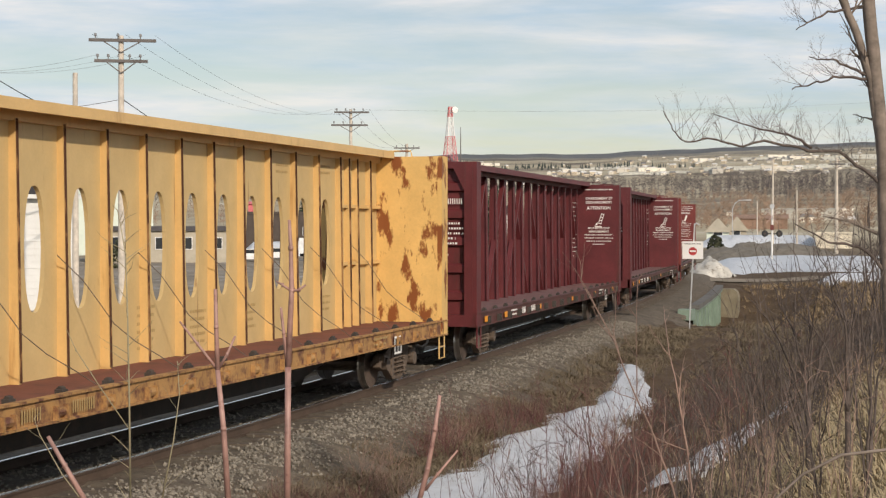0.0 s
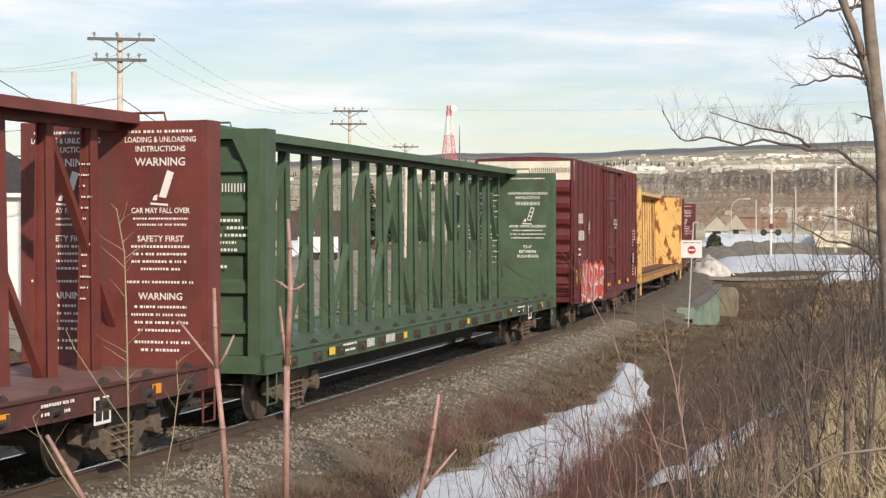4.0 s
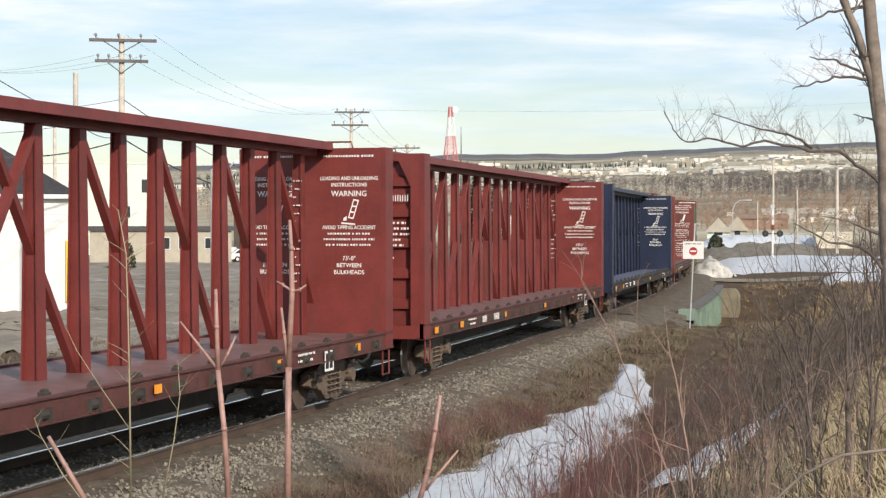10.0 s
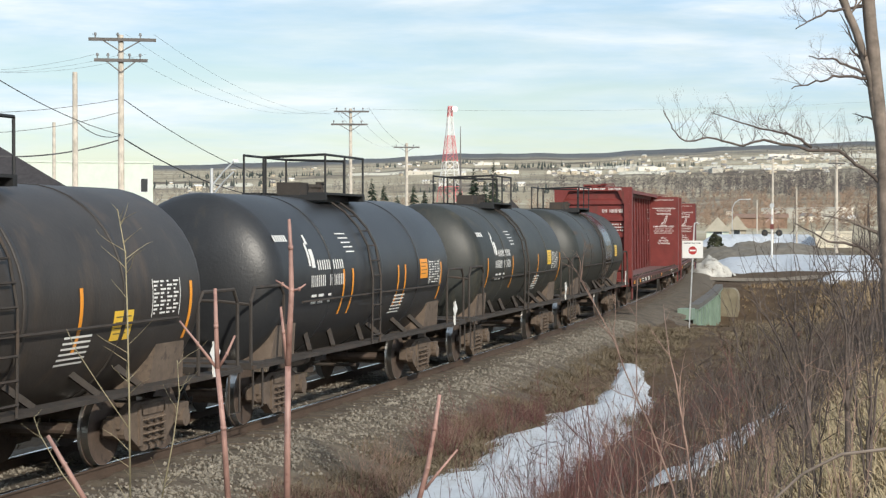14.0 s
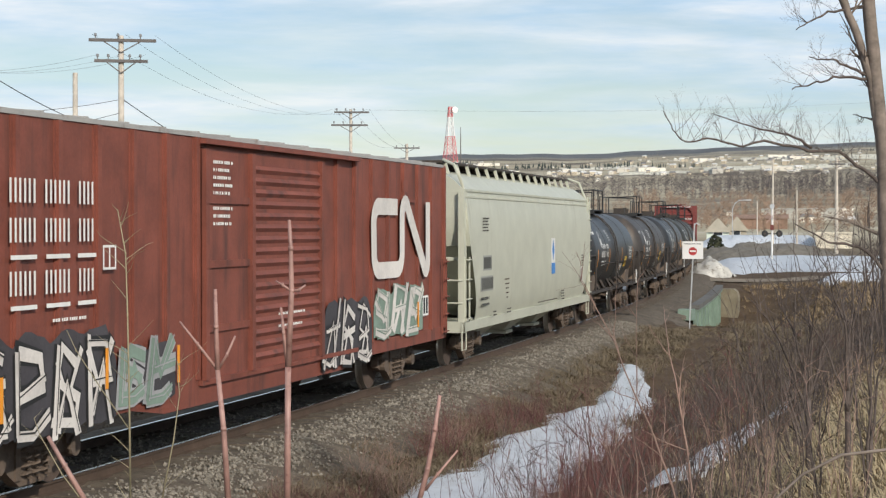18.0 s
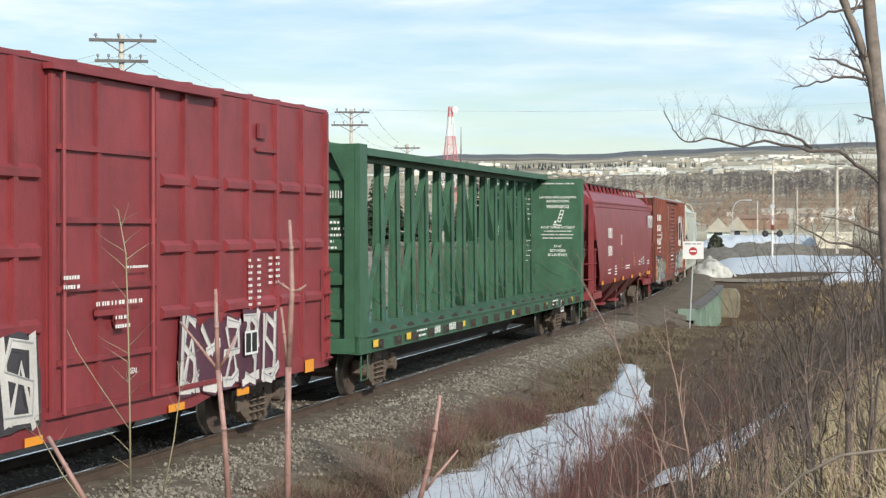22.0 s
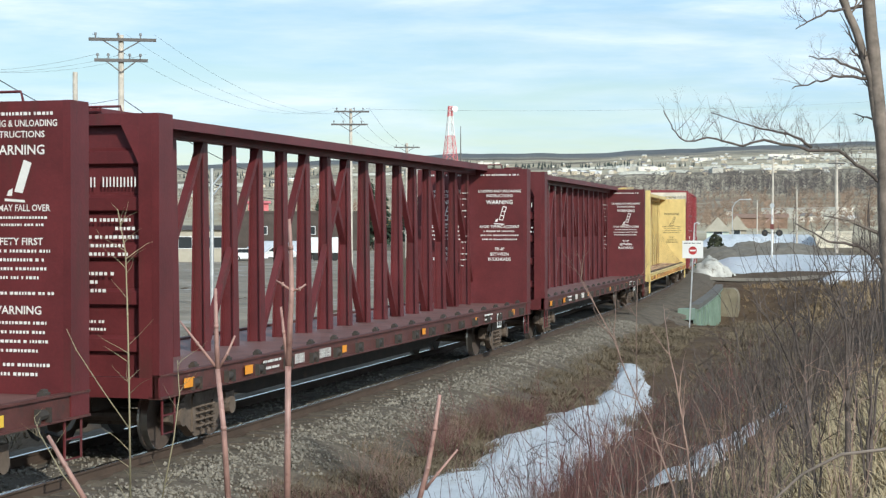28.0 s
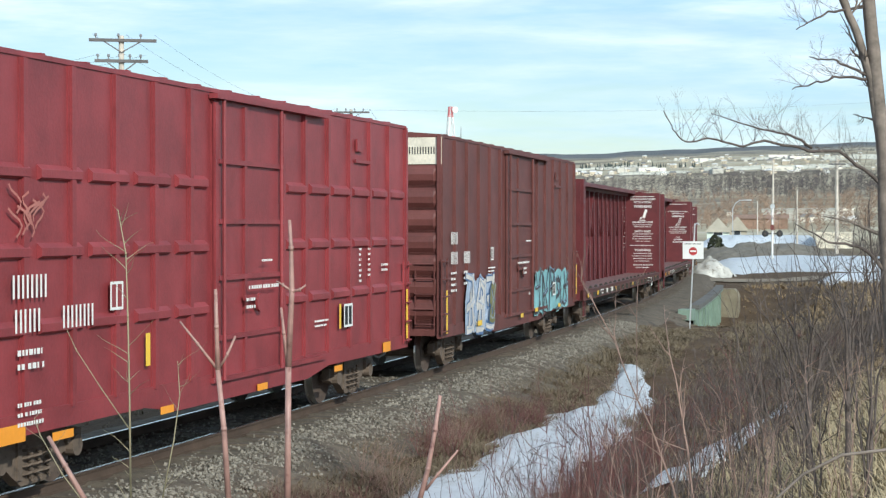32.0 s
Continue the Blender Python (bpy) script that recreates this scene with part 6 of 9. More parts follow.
    rect_tags(c, "reflector", [(-7.1, 0.85, 0.55, 0.2), (-5.95, 0.72, 0.5, 0.1), (-3.1, 0.72, 0.4, 0.1), (0.3, 0.72, 0.4, 0.1), (3.8, 0.72, 0.4, 0.1), (6.55, 0.9, 0.45, 0.18)], M["orange"], 1.53, "orange reflector")
    rect_tags(c, "reflector", [(-3.68, 1.55, 0.12, 0.42), (3.9, 1.6, 0.08, 0.42), (7.86, 1.45, 0.1, 0.95)], M["yellowtag"], 1.53, "yellow reflector")


def ribbon(bm, pts, wide, x):
    """A flat painted stroke on the near flank through points (y, z)."""
    last = None
    for i, (y, z) in enumerate(pts):
        a = Vector(pts[max(0, i - 1)])
        b = Vector(pts[min(len(pts) - 1, i + 1)])
        d = (b - a).normalized()
        n_ = Vector((-d.y, d.x)) * wide / 2
        cur = (bm.verts.new((x, y + n_.x, z + n_.y)), bm.verts.new((x, y - n_.x, z - n_.y)))
        if last:
            bm.faces.new((last[0], last[1], cur[1], cur[0]))
        last = cur


def big_mark(c):
    """The railway's mark: a plain white bar and one thick rounded band that waves along the flank."""
    def bend(cy, cz, r, a0, a1, n=7):
        return [(cy + r * math.cos(radians(a0 + (a1 - a0) * i / n)), cz + r * math.sin(radians(a0 + (a1 - a0) * i / n))) for i in range(n + 1)]
    bm = bmesh.new()
    ribbon(bm, [(5.9, 3.5), (4.8, 3.5)] + bend(4.72, 3.2, 0.3, 90, 180) + bend(4.74, 2.62, 0.3, 180, 270) + [(5.8, 2.32)] + bend(5.9, 2.62, 0.3, 270, 360) + bend(6.42, 3.36, 0.22, 180, 25) + bend(7.84, 2.42, 0.15, 205, 360, 9) + [(7.99, 3.62)], 0.31, 1.533)
    part("railway_mark", bm, M["spray_white"], c, "faded white painted band")


def bold_mark(c):
    """Owner's mark as plain white blocks."""
    bm = bmesh.new()
    for k in range(4):
        y = 6.55 + k * 0.44
        ribbon(bm, [(y, 3.1), (y + 0.04, 3.58)], 0.12, 1.577)
        ribbon(bm, [(y + 0.24, 3.1), (y + 0.22, 3.58)], 0.11, 1.578)
        ribbon(bm, [(y - 0.06, 3.53), (y + 0.3, 3.53)], 0.1, 1.579)
    part("owner_mark", bm, M["white"], c, "bold white painted owner's mark")


M.update(
    patchgrey=mat("grey_patch_paint", (0.30, 0.31, 0.28), 0.5, var=0.1),
    spray_red=mat("red_spray_paint", (0.62, 0.06, 0.045), 0.5, var=0.2), spray_white=mat("white_spray_paint", (0.66, 0.62, 0.57), 0.6, var=0.2),
    spray_sage=mat("sage_spray_paint", (0.22, 0.30, 0.24), 0.6, var=0.2), spray_grey=mat("grey_spray_paint", (0.36, 0.36, 0.36), 0.6, var=0.2),
    spray_blue=mat("pale_blue_spray_paint", (0.32, 0.50, 0.68), 0.55, var=0.2), spray_teal=mat("teal_spray_paint", (0.24, 0.46, 0.48), 0.55, var=0.25),
    greyroof=mat("dull_galvanised_roof", (0.36, 0.35, 0.33), 0.6, var=0.15, stain=(0.20, 0.15, 0.11), amount=0.4), spray_plum=mat("plum_spray_paint", (0.10, 0.035, 0.055), 0.6, var=0.3), spray_pale=mat("pale_grey_blue_spray_paint", (0.40, 0.47, 0.58), 0.6, var=0.3, stain=(0.24, 0.27, 0.33), amount=0.5, scale=3),
    spray_dark=mat("charcoal_spray_paint", (0.06, 0.055, 0.06), 0.6, var=0.3), spray_deep=mat("steel_blue_spray_paint", (0.09, 0.17, 0.33), 0.55, var=0.25), spray_olive=mat("olive_spray_paint", (0.2, 0.19, 0.08), 0.6),
    spray_faint=mat("faint_pink_spray_paint", (0.42, 0.16, 0.13), 0.6, var=0.2), emblem_blue=mat("emblem_blue_paint", (0.05, 0.22, 0.55), 0.5),
    bluedeck=mat("worn_blue_deck", (0.09, 0.10, 0.15), 0.6, stain=(0.12, 0.10, 0.10), amount=0.45))
roll()


# ---- what stands around the line ----
def out(bearing, reach):
    """A place by its bearing (degrees left of the track's first heading, seen from the bank) and distance."""
    a = radians(bearing)
    return EYE.x - reach * math.sin(a), reach * math.cos(a)


def stand(bearing, reach, sink=0.0, spin=None):
    """A pose on the ground there, facing the bank."""
    x, y = out(bearing, reach)
    return pose(x, y, land1(x, y) - sink, 0, 0, bearing if spin is None else spin)


M.update(
    pole=mat("weathered_pole_wood", (0.57, 0.515, 0.44), 0.85, stain=(0.36, 0.29, 0.22), streak=0.1, amount=0.4, scale=3),
    arm=mat("grey_crossarm_wood", (0.13, 0.12, 0.115), 0.85),
    glass=mat("grey_insulator", (0.22, 0.22, 0.22), 0.3),
    wire=mat("black_cable", (0.025, 0.025, 0.028), 0.6, var=0.1),
    galv=mat("galvanised_steel", (0.55, 0.56, 0.56), 0.45, metal=0.6),
    siding=mat("white_wall_boards", (0.70, 0.71, 0.69), 0.7, var=0.06, stain=(0.62, 0.62, 0.57), amount=0.3, streak=0.2),
    palegreen=mat("pale_green_wall", (0.62, 0.69, 0.60), 0.75, var=0.06),
    beige=mat("beige_wall", (0.42, 0.38, 0.30), 0.8, var=0.12),
    darkwall=mat("dark_brown_wall", (0.075, 0.058, 0.048), 0.8),
    shingle=mat("charcoal_shingles", (0.042, 0.038, 0.04), 0.9, var=0.3, scale=4),
    window=mat("dark_window_glass", (0.03, 0.035, 0.04), 0.1, var=0.1),
    # snow's white lowered and blued for the shrubs' shade; the stains are dirt
    snow=mat("old_snow", (0.52, 0.55, 0.585), 0.75, var=0.1, scale=2.5, fine=14, bump=0.9, stain=(0.34, 0.32, 0.29), amount=0.36),
    dirtysnow=mat("dirty_snow_and_stones", (0.5, 0.48, 0.43), 0.9, var=0.3, scale=1.2, stain=(0.16, 0.13, 0.1), amount=0.5),
    signwhite=mat("white_sign_sheet", (0.72, 0.71, 0.68), 0.5, var=0.06), crossbuck=mat("weathered_red_and_white_board", (0.5, 0.4, 0.37), 0.6, stain=(0.42, 0.08, 0.07), amount=0.5, scale=4), tandirt=mat("tan_dirt_road", (0.23, 0.185, 0.13), 0.95, var=0.3), signred=mat("red_sign_paint", (0.42, 0.03, 0.03), 0.5),
    girder=mat("faded_green_girder_paint", (0.19, 0.26, 0.205), 0.65, stain=(0.30, 0.34, 0.30), amount=0.42, streak=0.3),
    timber=mat("grey_bridge_timber", (0.125, 0.12, 0.11), 0.9), concrete=mat("stained_concrete", (0.22, 0.19, 0.13), 0.9, stain=(0.2, 0.15, 0.1), amount=0.45),
    # tower red made lighter in its colour to suggest distance haze
    tower_red=mat("hazed_red_tower_paint", (0.66, 0.16, 0.17), 0.6), tower_white=mat("white_tower_paint", (0.80, 0.79, 0.77), 0.6, var=0.05),
    fir=mat("dark_fir_needles", (0.022, 0.036, 0.018), 0.9, var=0.4, scale=2), bark=mat("grey_brown_bark", (0.20, 0.162, 0.132), 0.9, var=0.35, scale=8, stain=(0.26, 0.22, 0.18), amount=0.4),
    twig=mat("grey_twig_bark", (0.108, 0.084, 0.073), 0.85, var=0.3, rnd=0.2), redtwig=mat("dark_red_twig_bark", (0.145, 0.062, 0.055), 0.8, var=0.35, rnd=0.25), pinktwig=mat("pink_brown_twig_bark", (0.29, 0.19, 0.15), 0.75, var=0.35, rnd=0.25),
    sapling=mat("red_sapling_bark", (0.36, 0.21, 0.175), 0.5, var=0.3, scale=18, stain=(0.17, 0.07, 0.06), amount=0.42), paletwig=mat("olive_twig_bark", (0.30, 0.26, 0.16), 0.7, var=0.25),
    straw=mat("dead_straw_grass", (0.44, 0.35, 0.21), 0.85, var=0.3, scale=1.5), rustgrass=mat("tan_meadow_grass", (0.30, 0.215, 0.12), 0.9, var=0.35, scale=0.6), drygrass=mat("dry_brown_grass", (0.182, 0.142, 0.09), 0.9, var=0.35, scale=1.2),
    yard=mat("pale_gravel_and_flat_grass", (0.215, 0.18, 0.135), 0.95, var=0.4, scale=0.16, fine=3.0, stain=(0.36, 0.345, 0.32), amount=0.48, edge=0.15), asphalt=mat("worn_asphalt", (0.075, 0.07, 0.065), 0.9, var=0.25), gravel=mat("grey_road_gravel", (0.17, 0.15, 0.12), 0.95, var=0.3),
    brick=mat("sunlit_brick_wall", (0.27, 0.17, 0.12), 0.8), carwhite=mat("white_car_paint", (0.75, 0.76, 0.76), 0.25), tyre=mat("black_rubber", (0.02, 0.02, 0.02), 0.8),
    roofsnow=mat("snowy_town_roof", (0.70, 0.69, 0.66), 0.7, var=0.06), roofgrey=mat("grey_town_roof", (0.20, 0.19, 0.18), 0.8, rnd=0.4),
    farwood=mat("bare_far_branches", (0.27, 0.19, 0.135), 0.95, var=0.3, scale=0.05), midwood=mat("grey_far_branches", (0.20, 0.178, 0.155), 0.95, var=0.3, scale=0.03), darkwood=mat("dark_far_branches", (0.10, 0.086, 0.083), 0.95, var=0.3, scale=0.03),
    palefield=mat("pale_stubble_and_snow", (0.66, 0.62, 0.50), 0.95, var=0.25, scale=0.03, fine=0.3, bump=0), leaf=mat("dull_hedge_leaves", (0.05, 0.055, 0.03), 0.9, var=0.4))


def insulators(parent, spots):
    for x, z in spots:
        me = cached("insulator", lambda bm: (tube(bm, (0, 0, 0), (0, 0, 0.16), 0.03, n=6), tube(bm, (0, 0, 0.14), (0, 0, 0.26), 0.075, 0.05, n=8)), "insulator", M["glass"])
        part("insulator", me, None, parent).location = (x, 0, z)


def utility_pole(bearing, reach, top, arms, label, radius=0.15, spin=None):
    p = root("utility_pole", label, "utility pole", "utility poles", at=stand(bearing, reach, spin=spin))
    z0 = land1(*out(bearing, reach))
    h = top - z0
    bm = bmesh.new()
    tube(bm, (0, 0, -0.6), (0, 0, h), radius * 1.15, radius * 0.8, n=14)
    part("post", bm, M["pole"], p)
    for z, a, b, many in arms:
        zz = z - z0
        bm = bmesh.new()
        box(bm, a, b, -0.24, -0.12, zz - 0.07, zz + 0.07)
        arm = part("crossarm", bm, M["arm"], p)
        for s in (a * 0.55, b * 0.55):
            bm = bmesh.new()
            beam(bm, (s, -0.2, zz - 0.05), (0, -0.17, zz - 0.55), 0.03, 0.05)
            part("brace", bm, M["arm"], p)
        insulators(arm, [(a + (b - a) * (k + 0.3) / many, zz + 0.07) for k in range(many)])
    return p


utility_pole(27.36, 80, 11.85, [(11.62, -1.45, 1.58, 3), (10.68, -1.2, 1.2, 5)], "weathered wooden utility pole with two crossarms and insulators")
utility_pole(28.83, 74, 9.6, [], "bare weathered wooden utility pole", 0.13)
utility_pole(29.5, 110, 9.6, [], "short bare wooden utility pole", 0.12)
utility_pole(19.85, 141, 12.75, [(12.5, -1.35, 1.5, 4), (11.45, -1.6, 1.4, 4)], "wooden utility pole with two crossarms")
utility_pole(17.99, 200, 12.8, [(12.3, -1.5, 1.5, 3)], "distant wooden utility pole with one crossarm", 0.2)
utility_pole(3.92, 190, 10.6, [(9.9, -0.9, 0.9, 2)], "wooden utility pole beside the crossing road", 0.19)
utility_pole(5.95, 215, 11.2, [], "pale utility pole beyond the crossing", 0.14)
utility_pole(2.42, 205, 10.6, [], "pale utility pole beyond the crossing", 0.2)
utility_pole(5.18, 230, 8.0, [], "thin grey pole beyond the crossing", 0.11)
utility_pole(6.45, 250, 6.9, [], "thin grey pole beyond the crossing", 0.09)


def wire(a, b, sag, r, label="thin sagging overhead wire", n=16):
    a, b = Vector(a), Vector(b)
    bm = bmesh.new()
    polyline(bm, [a.lerp(b, i / n) - Vector((0, 0, 4 * sag * (i / n) * (1 - i / n))) for i in range(n + 1)], r, 4)
    thing("overhead_wire", bm, M["wire"], label, "wire", "overhead wires")


def at_pole(bearing, reach, z, side=0.0):
    x, y = out(bearing, reach)
    a = radians(bearing)
    return x + side * math.cos(a), y + side * math.sin(a), z


for _s, _z in ((-1.3, 11.9), (0.2, 11.9), (1.5, 11.9)):
    wire(at_pole(27.36, 80, _z, _s), at_pole(19.85, 141, 12.8, _s), 1.7, 0.0055)
    wire(at_pole(27.36, 80, _z - 0.9, _s * 0.75), at_pole(36, 84, 11.2, _s), 0.9, 0.0055)
    wire(at_pole(19.85, 141, 12.8, _s), at_pole(17.99, 200, 12.5, _s), 1.2, 0.008)
wire(at_pole(19.85, 141, 12.7, 1.4), at_pole(2.4, 205, 17.6, 0), 0.5, 0.007, "long thin overhead wire above the town")
wire(at_pole(27.36, 80, 7.2), at_pole(21.6, 100, 4.6), 0.7, 0.03, "thick black cable between utility poles", 20)
wire(at_pole(27.36, 80, 7.1), at_pole(33.2, 78, 6.5), 0.55, 0.035, "thick black cable between utility poles", 20)
wire(at_pole(27.36, 80, 8.95), at_pole(33.2, 78, 8.1), 0.25, 0.014)
wire(at_pole(27.36, 80, 8.35), at_pole(33.2, 78, 7.2), 0.35, 0.014)
wire(at_pole(27.36, 80, 9.0), at_pole(19.85, 141, 6.6), 1.6, 0.02)
wire(at_pole(27.36, 80, 7.3), at_pole(33.0, 60, 9.3), 0.4, 0.018)
wire(at_pole(27.36, 80, 7.3), at_pole(28.83, 74, 7.6), 0.35, 0.02)


# ---- buildings ----
def house(bearing, reach, wide, deep, eaves, ridge, label, wall="siding", roof="shingle", hip=False, windows=(), spin=0.0, name="house", base=None, group=""):
    """A gabled, hipped or flat-roofed building; its front wall looks at the line. windows: (x, z, width, height) on the front."""
    x, y = out(bearing, reach)
    z0 = land1(x, y) if base is None else base
    h = root(name, label, "building", group, at=pose(x, y, z0, 0, 0, bearing + spin))
    e, r = eaves - z0, ridge - z0
    bm = bmesh.new()
    box(bm, -wide / 2, wide / 2, 0, deep, -0.6, e)
    part("wall", bm, M[wall], h)
    bm = bmesh.new()
    o = 0.35
    if ridge - eaves < 0.4:
        box(bm, -wide / 2 - 0.1, wide / 2 + 0.1, -0.1, deep + 0.1, e, r)
    else:
        inset = min(wide, deep) / 2 if hip else -o
        v = [bm.verts.new(p) for p in ((-wide / 2 - o, -o, e), (wide / 2 + o, -o, e), (wide / 2 + o, deep + o, e), (-wide / 2 - o, deep + o, e))]
        if hip or wide >= deep:
            t = [bm.verts.new((s * (wide / 2 - inset), deep / 2, r)) for s in (-1, 1)]
            fs = ((v[0], v[1], t[1], t[0]), (v[2], v[3], t[0], t[1]), (v[1], v[2], t[1]), (v[3], v[0], t[0]), (v[3], v[2], v[1], v[0]))
        else:
            t = [bm.verts.new((0, yy, r)) for yy in (-o, deep + o)]
            fs = ((v[0], v[1], t[0]), (v[1], v[2], t[1], t[0]), (v[2], v[3], t[1]), (v[3], v[0], t[0], t[1]), (v[3], v[2], v[1], v[0]))
        for f in fs:
            bm.faces.new(f)
    part("roof", bm, M[roof], h)
    for wx, wz, ww, wh in windows:
        bm = bmesh.new()
        box(bm, -ww / 2 - 0.08, ww / 2 + 0.08, -0.05, -0.003, -wh / 2 - 0.08, wh / 2 + 0.08)
        w = part("window", bm, M["pane"], h)
        w.location = (wx, 0, wz - z0)
        bm = bmesh.new()
        box(bm, -ww / 2, ww / 2, -0.07, -0.054, -wh / 2, wh / 2)
        part("pane", bm, M["window"], w)
    return h


_white = house(31.75, 84, 8.6, 9.0, 4.55, 7.6, "white-boarded building with a charcoal hipped roof", hip=True)
bm = bmesh.new()
for _k in range(17):
    box(bm, -4.3, 4.3, -0.02, -0.002, _k * 0.32 - 0.25, _k * 0.32 - 0.235)
part("siding_joint", bm, M["siding"], _white)
bm = bmesh.new()
box(bm, -4.7, 4.7, -0.39, -0.352, 5.3, 5.5)
part("eaves_board", bm, M["siding"], _white)
bm = bmesh.new()
tube(bm, (3.85, -0.12, 0.4), (3.85, -0.12, 3.3), 0.06, n=8)
part("pipe", bm, M["yellowtag"], _white, "yellow upright pipe")
house(29.6, 215, 24.5, 15, 10.9, 11.15, "pale green flat-roofed industrial building", wall="palegreen", roof="palegreen", windows=((11.2, 8.2, 0.8, 1.6), (9.0, 5.0, 0.8, 1.4)), name="warehouse")
house(26.95, 240, 3.6, 8, 9.0, 9.2, "small white annexe with a flat roof", roof="siding", windows=((-0.6, 6.5, 0.9, 1.4), (0.7, 6.5, 0.6, 1.4)), name="annexe")
house(26.1, 187, 15.0, 9, 2.75, 3.25, "long low beige building with a dark flat roof", wall="beige", roof="darkwall", windows=((-4.6, 1.5, 1.6, 1.1), (0.2, 1.4, 1.4, 1.2), (2.6, 1.4, 1.4, 1.2), (5.6, 1.4, 1.8, 1.1)), name="low_building")
house(21.6, 235, 17.5, 9, 4.9, 5.25, "dark brown flat-roofed shed behind the car park", wall="darkwall", roof="darkwall", windows=((-5, 2.6, 1.6, 1.0), (1.5, 2.6, 1.6, 1.0)), name="shed")
# plain block for an unidentified red object that shows above the shed
house(22.9, 260, 3.0, 3, 6.6, 7.0, "small bright red block above the shed roof", wall="tower_red", roof="tower_red", name="cabin")
house(14.5, 340, 4.4, 6, 5.6, 8.4, "small white gabled house", name="house")
house(7.72, 250, 3.2, 6, 2.4, 4.5, "pale green gabled house with a steep pale roof", wall="palegreen", roof="beige", name="house", windows=((0, 1.7, 1.2, 1.4),))
house(7.1, 262, 2.8, 5, 2.6, 4.8, "grey gabled house with a steep pale roof", wall="beige", roof="beige", name="house", windows=((0, 2.0, 0.9, 1.2),))
house(6.35, 380, 11.5, 8, 5.0, 5.9, "low brick building with an orange-brown roof", wall="brick", roof="brick", name="brick_building")
house(4.0, 230, 4.6, 6, 2.2, 2.5, "low cream wooden shed beside the road", wall="cream", roof="cream", name="shed")


def lamp_post(bearing, reach, top, label, arm=1.1, double=True):
    z0 = land1(*out(bearing, reach))
    p = root("lamp_post", label, "street lamp", at=stand(bearing, reach))
    bm = bmesh.new()
    tube(bm, (0, 0, -0.3), (0, 0, top - z0), 0.11, 0.08, n=10)
    part("post", bm, M["galv"], p)
    for dz in (0, -0.5) if double else (0,):
        bm = bmesh.new()
        polyline(bm, [(0, 0, top - z0 - 0.9 + dz), (arm * 0.5, 0, top - z0 - 0.2 + dz), (arm, 0, top - z0 + 0.35 + dz)], 0.045, 6)
        part("arm", bm, M["galv"], p)
    bm = bmesh.new()
    box(bm, arm - 0.05, arm + 0.22, -0.09, 0.09, top - z0 + 0.3, top - z0 + 0.46)
    part("lamp_head", bm, M["galv"], p)


lamp_post(24.43, 86, 6.0, "grey steel lamp post with slanted double arms")


def arched_lamp(bearing, reach, h):
    p = root("street_lamp", "grey street lamp with a curved arm", "street lamp", at=stand(bearing, reach))
    bm = bmesh.new()
    pts = [(0, 0, -0.2), (0, 0, h - 1.2), (0.3, 0, h - 0.5), (0.9, 0, h), (2.0, 0, h + 0.05)]
    polyline(bm, pts, 0.06, 6)
    part("post", bm, M["galv"], p)
    bm = bmesh.new()
    box(bm, 1.8, 2.5, -0.12, 0.12, h - 0.05, h + 0.12)
    part("lamp_head", bm, M["galv"], p)


arched_lamp(7.25, 235, 6.3)


def tower():
    """Guyless lattice mast, red and white, with a dish near its top."""
    b, reach = 16.55, 700
    x, y = out(b, reach)
    z0 = land1(x, y)
    t = root("lattice_tower", "tall red and white lattice radio tower with a dish", "radio tower", at=pose(x, y, z0, 0, 0, b + 20))
    H = 52.0 - z0
    lv = [0, 0.16, 0.30, 0.42, 0.52, 0.61, 0.69, 0.76, 0.83, 0.89, 0.95, 1.0]
    half = lambda f: 3.6 * (1 - f) ** 1.25 + 0.62
    for k in range(len(lv) - 1):
        f0, f1 = lv[k], lv[k + 1]
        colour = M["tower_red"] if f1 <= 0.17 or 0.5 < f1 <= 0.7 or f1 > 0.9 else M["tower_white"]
        bm = bmesh.new()
        c0 = [Vector((sx * half(f0), sy * half(f0), f0 * H)) for sx, sy in ((-1, -1), (1, -1), (1, 1), (-1, 1))]
        c1 = [Vector((sx * half(f1), sy * half(f1), f1 * H)) for sx, sy in ((-1, -1), (1, -1), (1, 1), (-1, 1))]
        for i in range(4):
            j = (i + 1) % 4
            tube(bm, c0[i], c1[i], 0.15, n=4)
            tube(bm, c0[i], c1[j], 0.085, n=4)
            tube(bm, c0[j], c1[i], 0.085, n=4)
            tube(bm, c1[i], c1[j], 0.085, n=4)
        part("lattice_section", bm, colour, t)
    bm = bmesh.new()
    tube(bm, (1.6, -0.8, H - 1.2), (1.6, -1.5, H - 1.2), 1.25, n=16)
    part("dish", bm, M["tower_white"], t)
    bm = bmesh.new()
    x, y = out(16.2, 520)
    tube(bm, (0, 0, -1), (0, 0, 27), 0.55, 0.08, n=6)
    thing("spire_mast", bm, M["arm"], "dark slender mast among the trees", "mast", at=pose(x, y, land1(x, y)))


tower()


